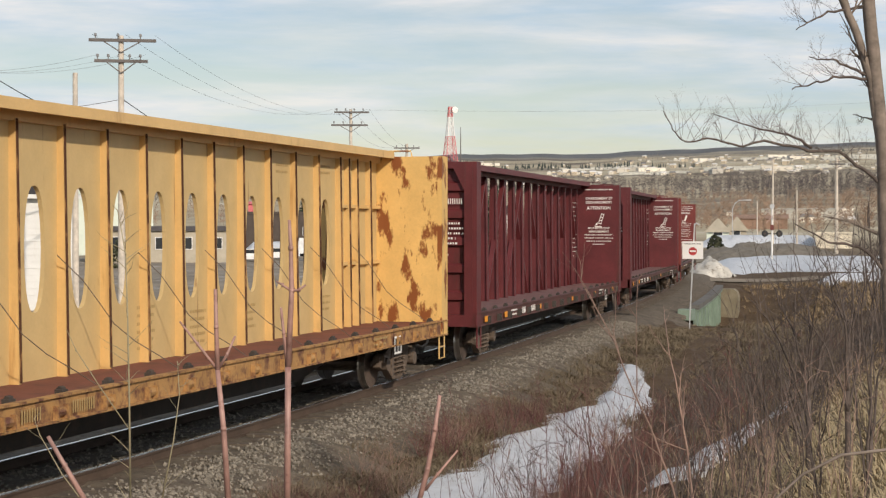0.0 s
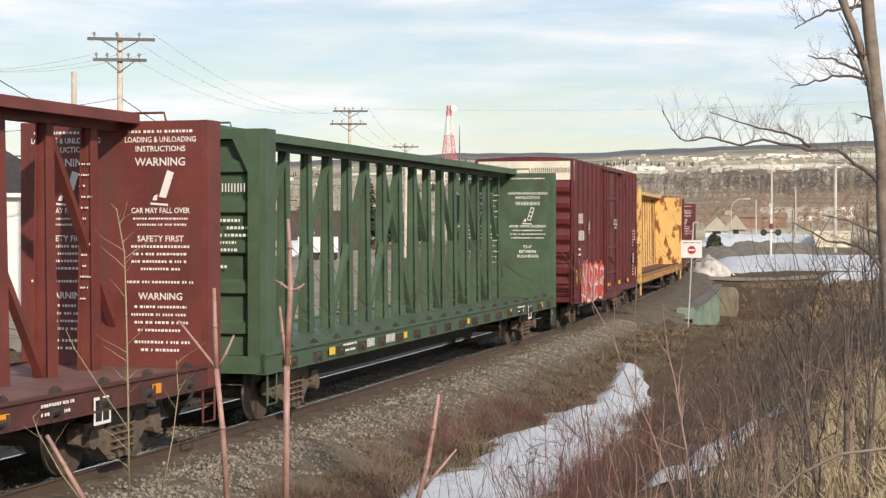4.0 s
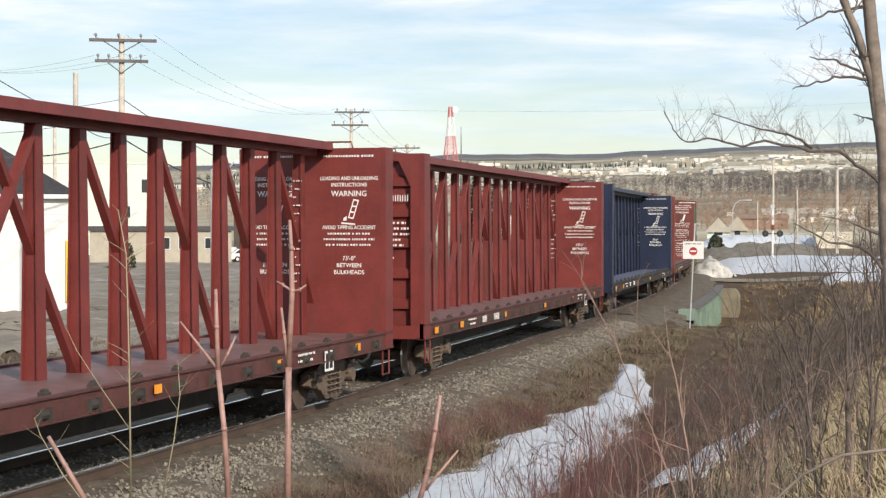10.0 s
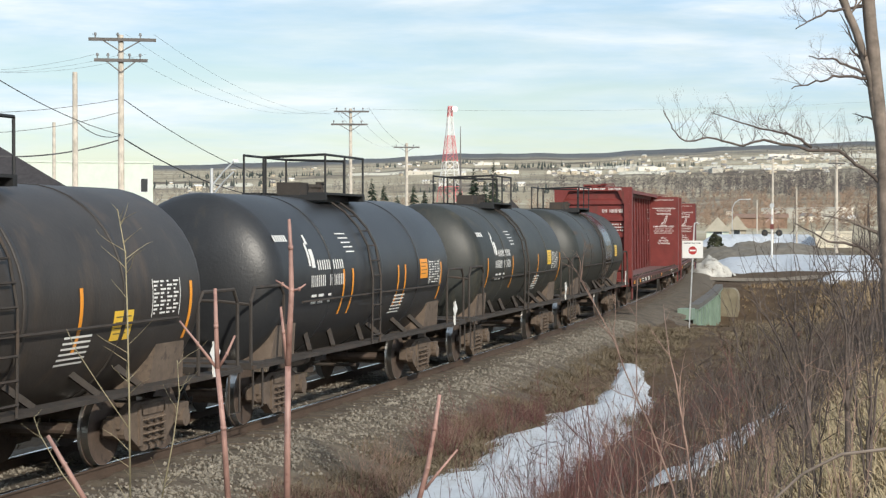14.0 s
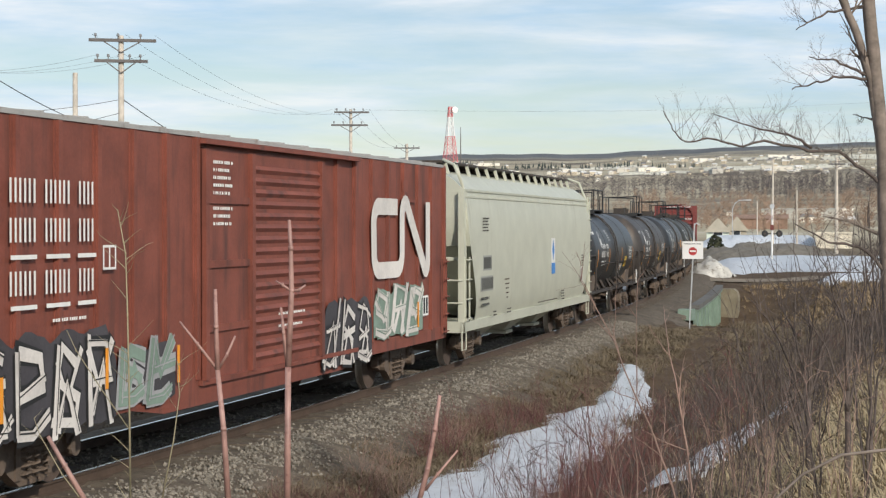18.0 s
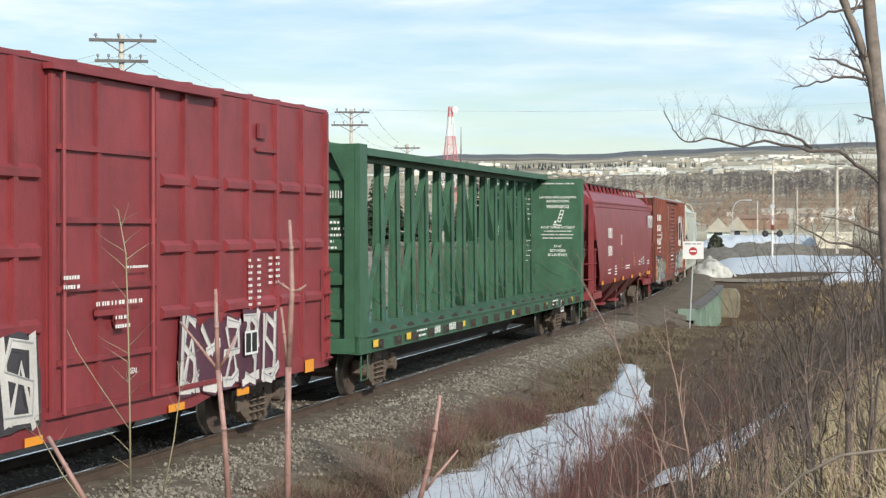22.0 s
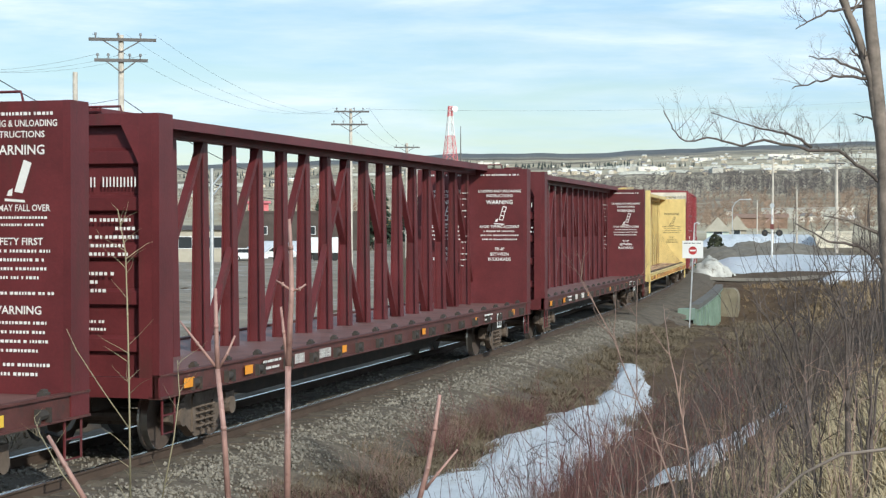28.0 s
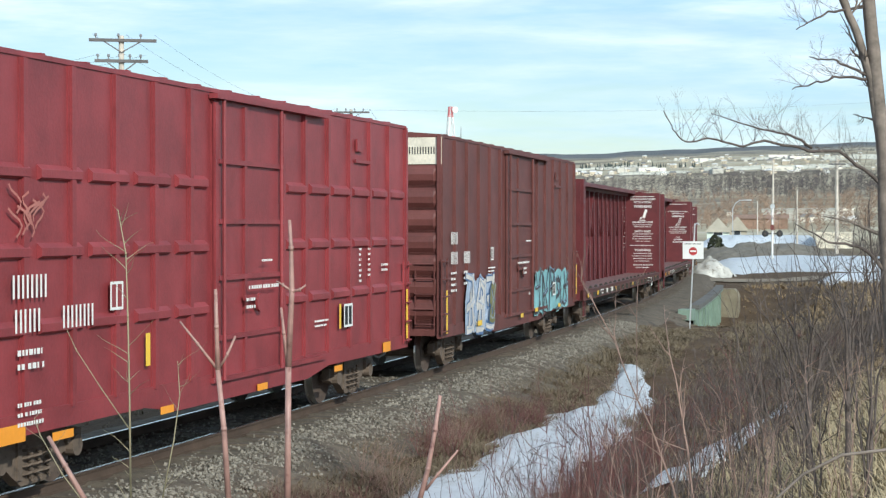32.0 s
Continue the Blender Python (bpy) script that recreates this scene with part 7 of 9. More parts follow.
def no_entry_sign():
    s = root("warning_sign", "white sheet-metal sign with a red no-entry disc on a thin post", "sign", at=stand(8.66, 61.5, spin=8.66))
    z0 = s.matrix_world.translation.z
    bm = bmesh.new()
    beam(bm, (0, 0.02, -0.4), (0.2, 0.02, 3.25 - z0), 0.05, 0.05, up=(0, 1, 0))
    part("post", bm, M["galv"], s)
    bm = bmesh.new()
    polyline(bm, [(0.2, 0.02, 3.2 - z0), (0.27, 0.02, 3.27 - z0), (0.36, 0.02, 3.2 - z0)], 0.025, 5)
    part("hook", bm, M["galv"], s)
    plate = bmesh.new()
    box(plate, -0.23, 0.50, -0.03, -0.008, 2.0 - z0, 2.62 - z0)
    plate = part("plate", plate, M["signwhite"], s)
    bm = bmesh.new()
    tube(bm, (0.135, -0.031, 2.27 - z0), (0.135, -0.036, 2.27 - z0), 0.145, n=28)
    part("disc", bm, M["signred"], plate, "red disc")
    bm = bmesh.new()
    box(bm, 0.03, 0.24, -0.04, -0.037, 2.245 - z0, 2.3 - z0)
    part("bar", bm, M["signwhite"], plate)
    bm = bmesh.new()
    bars(bm, [(-0.16, 0.42)], (0, -0.031, 2.5 - z0), height=0.06, rnd=random.Random(1))
    part("stencil", bm, M["black"], plate, "dark unreadable caption")


no_entry_sign()


def bridge():
    b = root("bridge_girder", "faded green steel bridge girder with a grey timber edge", "bridge", kind="structure")
    n, s0, s1, w = 10, 71.5, 97.0, 3.2
    for k in range(n):
        a, c = s0 + (s1 - s0) * k / n, s0 + (s1 - s0) * (k + 1) / n
        P0, P1 = beside(a, w), beside(c, w)
        bm = bmesh.new()
        beam(bm, P0 + Vector((0, 0, -1.25)), P1 + Vector((0, 0, -1.25)), 0.06, 1.75)
        beam(bm, P0 + Vector((0.05, 0, -0.36)), P1 + Vector((0.05, 0, -0.36)), 0.3, 0.06)
        beam(bm, P0 + Vector((0.08, 0, -2.1)), P0 + Vector((0.08, 0, -0.4)), 0.07, 0.12, up=(1, 0, 0))
        part("girder_plate", bm, M["girder"], b)
        bm = bmesh.new()
        beam(bm, P0 + Vector((0, 0, -0.22)), P1 + Vector((0, 0, -0.22)), 0.42, 0.18)
        part("edge_timber", bm, M["timber"], b)
    bm = bmesh.new()
    P0 = beside(97.6, 3.75)
    extrude_y(bm, [(P0.x - 0.55, -3.0), (P0.x + 0.52, -3.0), (P0.x + 0.52, -0.75), (P0.x + 0.42, -0.5), (P0.x + 0.25, -0.36), (P0.x - 0.55, -0.36)], P0.y - 0.3, P0.y + 0.6)
    part("wing_wall", bm, M["concrete"], b)
    bm = bmesh.new()
    P0 = beside(70.5, 3.0)
    box(bm, P0.x - 0.35, P0.x + 0.25, P0.y - 0.3, P0.y + 0.5, -0.7, -0.25)
    part("end_block", bm, M["girder"], b)


bridge()


def crossing_signal():
    c = root("crossing_signal", "railway crossing signal with crossbuck and twin lamps", "crossing signal", at=stand(5.97, 148))
    bm = bmesh.new()
    tube(bm, (0, 0, -0.2), (0, 0, 5.2), 0.085, n=10)
    part("mast", bm, M["signwhite"], c)
    bm = bmesh.new()
    box(bm, -0.16, 0.16, -0.2, -0.12, 3.3, 3.75)
    part("track_plate", bm, M["darkred"], c, "small dull red plate")
    for s in (-1, 1):
        bm = bmesh.new()
        beam(bm, (-0.5 * s, -0.12, 3.9), (0.5 * s, -0.12, 4.95), 0.04, 0.16, up=(0, 1, 0))
        part("crossbuck_board", bm, M["crossbuck"], c)
        bm = bmesh.new()
        tube(bm, (s * 0.6, -0.1, 3.0), (s * 0.6, -0.25, 3.0), 0.28, n=14)
        lamp = part("lamp_disc", bm, M["black"], c)
        bm = bmesh.new()
        tube(bm, (s * 0.6, -0.26, 3.0), (s * 0.6, -0.3, 3.0), 0.1, n=10)
        part("lens", bm, M["darkwall"], lamp)
    bm = bmesh.new()
    beam(bm, (-0.6, 0, 3.0), (0.6, 0, 3.0), 0.08, 0.08)
    part("bracket", bm, M["black"], c)
    bm = bmesh.new()
    tube(bm, (0, -0.1, 5.3), (0, -0.3, 5.3), 0.2, n=14)
    part("bell", bm, M["galv"], c)


crossing_signal()


def parked_car(bearing, reach, spin, paint="carwhite", label="small white car parked on the gravel"):
    c = root("parked_car", label, "car", "parked cars", at=stand(bearing, reach, spin=bearing + spin))
    bm = bmesh.new()
    extrude_y(bm, [(-2.1, 0.3), (2.1, 0.3), (2.15, 0.75), (1.2, 0.9), (0.6, 1.42), (-1.2, 1.42), (-1.9, 0.95), (-2.15, 0.8)], -0.85, 0.85)
    part("body", bm, M[paint], c)
    for s in (-1, 1):
        bm = bmesh.new()
        pts = [(1.05, 0.93), (0.55, 1.34), (-1.1, 1.34), (-1.6, 0.95)]
        bm.faces.new([bm.verts.new((x, s * 0.856, z)) for x, z in pts])
        part("side_window", bm, M["window"], c)
        for x in (-1.3, 1.35):
            bm = bmesh.new()
            tube(bm, (x, s * 0.7, 0.32), (x, s * 0.88, 0.32), 0.32, n=16)
            w = part("wheel", bm, M["tyre"], c)
            bm = bmesh.new()
            tube(bm, (x, s * 0.881, 0.32), (x, s * 0.89, 0.32), 0.18, n=12)
            part("rim", bm, M["galv"], w)


parked_car(23.25, 190, 8)
parked_car(22.3, 196, 185)
parked_car(23.95, 200, 100, label="white car parked end-on on the gravel")


def trailer():
    t = root("trailer", "white box trailer parked beside the sheds", "trailer", at=stand(20.9, 190))
    bm = bmesh.new()
    box(bm, -2.2, 2.2, -1.2, 1.2, 0.9, 2.6)
    part("box_body", bm, M["carwhite"], t)
    for x in (-1.2, -0.3, 1.7):
        bm = bmesh.new()
        tube(bm, (x, -1.15, 0.45), (x, -0.85, 0.45), 0.45, n=14)
        part("wheel", bm, M["tyre"], t)
    bm = bmesh.new()
    box(bm, -2.1, 2.1, -0.5, 0.5, 0.6, 0.9)
    part("chassis", bm, M["black"], t)


trailer()


# ---- snow left in the ditch and along the road ----
def snow(name, label, s0, s1, w_of, half_of, depth, ns, nw, category="snow"):
    """Old snow that lies on the ground: thickest along a winding middle line, running out to nothing at its uneven rim."""
    ss = np.linspace(s0, s1, ns)
    V = np.linspace(-1.25, 1.25, nw)
    X, Y, Z, L = np.zeros((ns, nw)), np.zeros((ns, nw)), np.zeros((ns, nw)), np.zeros((ns, nw))
    for i, s in enumerate(ss):
        for j, v in enumerate(V):
            f = (s - s0) / (s1 - s0)
            w = w_of(s) + half_of(s) * v
            p = beside(s, w)
            n_ = noise.noise(Vector((p.x * 0.8, p.y * 0.35, 3))) * 0.45 + noise.noise(Vector((p.x * 2.1, p.y * 1.3, 9))) * 0.14
            edge = (1 - abs(v) + n_) * min(1, f * 8 + 0.1) * min(1, (1 - f) * 8 + 0.1)
            X[i, j], Y[i, j] = p.x, p.y
            L[i, j] = land1(p.x, p.y)
            Z[i, j] = depth * max(-2.0, min(1.0, edge * 2.2)) + 0.02 * n_
    # the drift evens out the ground's small humps
    for _ in range(30):
        L[1:-1] = (L[:-2] + L[1:-1] * 2 + L[2:]) / 4
        L[:, 1:-1] = (L[:, :-2] + L[:, 1:-1] * 2 + L[:, 2:]) / 4
    Z += L
    me = grid_mesh(name, X, Y, Z, M["snow"])
    return tagged(new(name, me), label, category, kind="structure")


snow("snow_patch", "patch of old white snow lying in the ditch", 20.5, 46.5, lambda s: np.interp(s, [20, 25.7, 29, 33, 35, 37, 41, 46], [5.15, 4.88, 4.76, 4.76, 4.88, 4.92, 4.42, 3.75]), lambda s: np.interp(s, [20, 26, 33, 35, 37, 41, 46], [1.05, 0.95, 1.0, 0.82, 0.62, 0.48, 0.38]), 0.16, 200, 40)
snow("snow_patch", "narrow remnant of snow under the bushes", 24.3, 28.6, lambda s: 7.55 + 0.13 * (s - 24.5), lambda s: 0.36, 0.14, 60, 20)
snow("snow_patch", "thin remnant of snow beyond the bushes", 29.2, 33.2, lambda s: 7.85 + 0.24 * (s - 29.5), lambda s: 0.31, 0.07, 60, 20)


def snow_bank(bear0, bear1, reach, deep, height, label, base=0.0):
    bs = np.linspace(bear0, bear1, 70)
    rs = np.linspace(-1.15, 1.15, 16)
    X, Y, Z = np.zeros((70, 16)), np.zeros((70, 16)), np.zeros((70, 16))
    for i, b in enumerate(bs):
        f = i / 69
        for j, v in enumerate(rs):
            x, y = out(b, reach + deep / 2 * v + 4 * noise.noise(Vector((b * 0.6, 1, 1))))
            n_ = 0.35 * noise.noise(Vector((x * 0.16, y * 0.16, 2))) + 0.12 * noise.noise(Vector((x * 0.7, y * 0.7, 5)))
            X[i, j], Y[i, j] = x, y
            Z[i, j] = land1(x, y) + base + height * max(-0.6, min(1.0, (1 - abs(v) + n_) * 1.8)) * min(1, f * 7 + 0.05) * min(1, (1 - f) * 7 + 0.3)
    tagged(new("snow_bank", grid_mesh("snow_bank", X, Y, Z, M["snow"])), label, "snow", kind="structure")


snow_bank(8.3, 1.2, 152, 34, 0.85, "long bank of ploughed snow beside the crossing road")
snow_bank(4.5, 0.8, 111, 8, 0.5, "thin strip of snow in the brown field")
snow_bank(8.4, 4.4, 240, 16, 1.5, "ploughed snow heap beyond the road")
snow_bank(23.5, 20.3, 215, 10, 1.7, "ploughed snow along the car park")


def mound(name, label, bear, reach, wide, deep, high, material, category):
    n = 26
    X, Y, Z = np.zeros((n, n)), np.zeros((n, n)), np.zeros((n, n))
    cx, cy = out(bear, reach)
    for i in range(n):
        for j in range(n):
            u, v = (i / (n - 1) - 0.5) * 2, (j / (n - 1) - 0.5) * 2
            x, y = cx + u * wide / 2, cy + v * deep / 2
            r = math.hypot(u, v)
            k = max(-0.2, 1 - r * r + 0.4 * noise.noise(Vector((x * 0.6, y * 0.6, 1))) + 0.25 * noise.noise(Vector((x * 1.9, y * 1.9, 4))))
            X[i, j], Y[i, j], Z[i, j] = x, y, land1(x, y) + high * k
    tagged(new(name, grid_mesh(name, X, Y, Z, material)), label, category, kind="structure")


mound("snow_heap", "dirty heap of snow and stones beside the line", 7.95, 128, 3.4, 8, 1.15, M["dirtysnow"], "snow")
mound("gravel_bank", "grey gravel bank of the crossing road", 6.2, 186, 17, 26, 1.5, M["gravel"], "gravel bank")


def gravel_yard():
    """Levelled gravel and flattened pale grass between the line and the sheds."""
    bear, reach = np.meshgrid(np.linspace(18.2, 38, 70), np.linspace(52, 228, 60))
    edge = 5 * np.sin(bear * 1.7) + 3 * np.sin(bear * 4.1)
    X, Y = EYE.x - (reach + edge) * np.sin(np.radians(bear)), (reach + edge) * np.cos(np.radians(bear))
    me = grid_mesh("gravel_yard", X, Y, land(X, Y) + 0.07 + 0.05 * np.sin(X * 0.31) * np.sin(Y * 0.23), M["yard"])
    tagged(new("gravel_yard", me), "pale gravel yard with flattened grass behind the line", "yard", kind="structure")


gravel_yard()


def crossing_road():
    ss = np.linspace(-14, 60, 40)
    x0, y0 = out(8.4, 118)
    X = np.array([[x0 + a, x0 + a - 1.4] for a in ss])
    Y = np.array([[y0 - 4 + a * 0.22, y0 + 3 + a * 0.22] for a in ss])
    Z = land(X, Y) + 0.05
    tagged(new("road", grid_mesh("road", X, Y, Z, M["tandirt"])), "worn tan gravel road that crosses the railway", "road", kind="structure")


crossing_road()


# ---- plants ----
COS3 = [(math.cos(2 * math.pi * i / 3), math.sin(2 * math.pi * i / 3)) for i in range(3)]


def grow(V, F, p, d, length, r, rng, depth, bend=0.25, forks=3, steps=5, up=0.0):
    """One stem as a tapering tube of three sides, with side twigs."""
    qx, qy, qz = (float(v) for v in p)
    dx, dy, dz = (float(v) for v in d)
    k_ = 1 / math.sqrt(dx * dx + dy * dy + dz * dz)
    dx, dy, dz = dx * k_, dy * k_, dz * k_
    ring_last, shoots = None, []
    sway = rng.normal(0, bend, (steps + 1, 3)).tolist()
    for k in range(steps + 1):
        f = k / steps
        rad = r * (1 - 0.75 * f)
        ax, ay, az = dy - dz * 0.2, dz * 0.3 - dx, dx * 0.2 - dy * 0.3
        k_ = 1 / (math.sqrt(ax * ax + ay * ay + az * az) + 1e-9)
        ax, ay, az = ax * k_, ay * k_, az * k_
        bx, by, bz = dy * az - dz * ay, dz * ax - dx * az, dx * ay - dy * ax
        base = len(V)
        for c, s in COS3:
            c, s = c * rad, s * rad
            V.append((qx + ax * c + bx * s, qy + ay * c + by * s, qz + az * c + bz * s))
        if ring_last is not None:
            for i in range(3):
                F.append((ring_last + i, ring_last + (i + 1) % 3, base + (i + 1) % 3, base + i))
        ring_last = base
        if depth > 0 and 0.2 < f < 0.98:
            shoots.append(((qx, qy, qz), (dx, dy, dz), f, rad))
        w = sway[k]
        dx, dy, dz = dx + w[0] / steps * 2, dy + w[1] / steps * 2, dz + w[2] / steps * 2 + up / steps
        k_ = 1 / math.sqrt(dx * dx + dy * dy + dz * dz)
        dx, dy, dz = dx * k_, dy * k_, dz * k_
        qx, qy, qz = qx + dx * length / steps, qy + dy * length / steps, qz + dz * length / steps
    if depth > 0:
        for _ in range(forks):
            q0, (ex, ey, ez), f, rad = shoots[rng.randint(len(shoots))]
            sx, sy, sz = rng.normal(0, 1, 3).tolist()
            dot = sx * ex + sy * ey + sz * ez
            sx, sy, sz = sx - ex * dot, sy - ey * dot, sz - ez * dot
            k_ = rng.uniform(0.45, 0.9) / (math.sqrt(sx * sx + sy * sy + sz * sz) + 1e-9)
            grow(V, F, q0, (ex * 0.75 + sx * k_, ey * 0.75 + sy * k_, ez * 0.75 + sz * k_), length * rng.uniform(0.3, 0.6) * (1.1 - 0.5 * f), max(rad * 0.6, r * 0.22), rng, depth - 1, bend, forks, max(3, steps - 1), up)


def plant_mesh(name, V, F, material):
    me = bpy.data.meshes.new(name)
    me.from_pydata([tuple(v) for v in V], [], F)
    me.materials.append(material)
    me.polygons.foreach_set("use_smooth", [True] * len(me.polygons))
    me.update()
    return me


def with_twigs(name, bm, V, F, material):
    """A stem and the twigs that grow on it, as one mesh."""
    bmesh.ops.recalc_face_normals(bm, faces=bm.faces)
    bm.verts.index_update()
    n = len(bm.verts)
    verts = [tuple(v.co) for v in bm.verts] + V
    faces = [tuple(v.index for v in f.verts) for f in bm.faces] + [tuple(i + n for i in f) for f in F]
    bm.free()
    return plant_mesh(name, verts, faces, material)


def shrub_mesh(seed, stems, height, r, spread, material, depth=2, forks=4, lean=(0, 0)):
    rng = np.random.RandomState(seed)
    V, F = [], []
    for _ in range(stems):
        a, k = rng.uniform(0, 2 * math.pi), rng.uniform(0, 1) ** 0.7
        d = (spread * k * math.cos(a) + lean[0], spread * k * math.sin(a) + lean[1], 1.0)
        grow(V, F, (0.18 * math.cos(a) * k, 0.18 * math.sin(a) * k, -0.08), d, height * rng.uniform(0.55, 1.05), r * rng.uniform(0.6, 1.1), rng, depth, 0.3, forks, 5, 0.1)
    return plant_mesh("shrub", V, F, material)


SHRUBS = [shrub_mesh(1, 13, 1.7, 0.014, 0.55, M["twig"]), shrub_mesh(2, 20, 1.4, 0.009, 0.75, M["twig"]), shrub_mesh(3, 9, 2.2, 0.02, 0.4, M["twig"], 2, 4),
          shrub_mesh(4, 26, 1.1, 0.007, 0.8, M["redtwig"]), shrub_mesh(5, 22, 0.85, 0.006, 0.7, M["redtwig"]), shrub_mesh(6, 7, 2.7, 0.026, 0.35, M["twig"], 2, 5), shrub_mesh(7, 18, 0.9, 0.005, 0.7, M["pinktwig"])]


def plant(k, s, w, size, rng, label, category="shrub", group="bare shrubs in the ditch"):
    p = beside(s, w)
    ob = new("shrub", SHRUBS[k])
    ob.matrix_world = pose(p.x, p.y, land1(p.x, p.y) - 0.03, 0, 0, rng.uniform(0, 360)) @ Matrix.Diagonal((size, size, size * rng.uniform(0.85, 1.15), 1))
    tagged(ob, label, category, group)


def shrubs():
    rng = random.Random(12)
    # reddish thicket on the slope between ballast and snow
    for _ in range(30):
        k = rng.choice((3, 4, 6, 6))
        plant(k, rng.uniform(20, 33), rng.uniform(2.9, 3.9), rng.uniform(0.6, 1.0), rng, "low thicket of pink-brown leafless stems" if k == 6 else "low thicket of dark red leafless stems")
    # dark red tangle along the far side of the ditch
    for _ in range(16):
        plant(rng.choice((3, 4)), rng.uniform(23, 36), rng.uniform(5.7, 7.3), rng.uniform(0.55, 0.9), rng, "low thicket of dark red leafless stems")
    for _ in range(9):
        plant(rng.choice((0, 1)), rng.uniform(24, 42), rng.uniform(5.9, 7.6), rng.uniform(0.55, 0.85), rng, "tangled leafless shrub with grey-brown twigs")
    for _ in range(15):
        plant(rng.choice((0, 1, 1, 4)), rng.uniform(36, 47), rng.uniform(5.4, 9.8), rng.uniform(0.5, 0.85), rng, "tangled leafless shrub with grey-brown twigs")
    for _ in range(14):
        plant(rng.choice((1, 3, 4)), rng.uniform(46, 62), rng.uniform(7.0, 12.0), rng.uniform(0.35, 0.6), rng, "tangled leafless shrub with grey-brown twigs")
    # on the bank, nearer
    for _ in range(6):
        plant(rng.choice((0, 2, 2, 5)), rng.uniform(14, 30), rng.uniform(8.6, 10.4), rng.uniform(0.6, 0.95), rng, "tall leafless shrub on the grassy bank")
    for _ in range(9):
        plant(rng.choice((2, 5)), rng.uniform(26, 50), rng.uniform(8.8, 12.0), rng.uniform(0.75, 1.15), rng, "tall leafless shrub on the grassy bank")
    for _ in range(9):
        plant(rng.choice((3, 4)), rng.uniform(20, 30), rng.uniform(5.7, 7.1), rng.uniform(0.6, 0.95), rng, "low thicket of dark red leafless stems")
    for _ in range(20):
        plant(rng.choice((3, 4, 4)), rng.uniform(19, 27), rng.uniform(5.9, 7.4), rng.uniform(0.55, 0.85), rng, "low thicket of dark red leafless stems")
    for _ in range(5):
        plant(rng.choice((3, 4)), rng.uniform(15, 23), rng.uniform(6.0, 8.0), rng.uniform(0.6, 0.95), rng, "low thicket of dark red leafless stems")


shrubs()


M["stemdark"] = mat("grey_brown_shrub_bark", (0.10, 0.078, 0.066), 0.85, var=0.4, scale=9, stain=(0.22, 0.17, 0.145), amount=0.45)


def tall_shrub(label, reach, foot, thick, tips, twigs=9, length=0.45, seed=1, material="stemdark", trunk=None):
    """A leafless shrub on the bank: stems that start upright at the foot's bearing and arch out to their tips (bearing, height)."""
    rng = np.random.RandomState(seed)
    x, y = out(foot, reach)
    z0 = land1(x, y)
    t = root("tall_shrub", label, "shrub", "tall bare shrubs on the bank", at=pose(x, y, z0 - 0.05))
    a0 = np.zeros(3)
    if trunk:
        top = np.array([*[p - q for p, q in zip(out(trunk[0], reach), (x, y))], trunk[1] - z0])
        bm = bmesh.new()
        stem(bm, [Vector(top * f) + Vector(rng.normal(0, 0.006, 3)) for f in (0, 0.25, 0.5, 0.75, 1)], thick * 1.25, thick * 0.8, 8)
        part("trunk", bm, M[material], t, smooth=True)
        a0 = top * 0.96
    for k, (b, z) in enumerate(tips):
        tx, ty = out(b, reach + rng.uniform(-0.5, 0.5))
        end = np.array([tx - x, ty - y, z - z0])
        start = a0 * rng.uniform(0.7, 1.0) if trunk else a0
        mid = start + (end - start) * np.array([0.22, 0.22, 0.5]) + rng.normal(0, 0.05, 3) + np.array([0, 0, 0.12])
        r0 = thick * (0.62 if trunk else 1.0) * rng.uniform(0.75, 1.0)
        line, kink = [], rng.normal(0, 0.014, 3)
        for i in range(13):
            f = i / 12
            kink = kink * 0.6 + rng.normal(0, 0.012, 3)
            line.append(start * (1 - f) ** 2 + mid * 2 * f * (1 - f) + end * f * f + kink * min(1, f * 3))
        bm = bmesh.new()
        stem(bm, [Vector(p) for p in line], r0, r0 * 0.22, 6)
        V, F = [], []
        for _ in range(twigs):
            i = rng.randint(3, 13)
            d = line[min(12, i)] - line[i - 1]
            d = d / np.linalg.norm(d) + rng.normal(0, 0.55, 3) + np.array([0, 0, 0.25])
            grow(V, F, line[i], d, length * rng.uniform(0.35, 1.0), max(0.0022, r0 * 0.32), rng, 1, 0.3, 3, 5, 0.1)
        part("stem", with_twigs("stem", bm, V, F, M[material]), None, t)


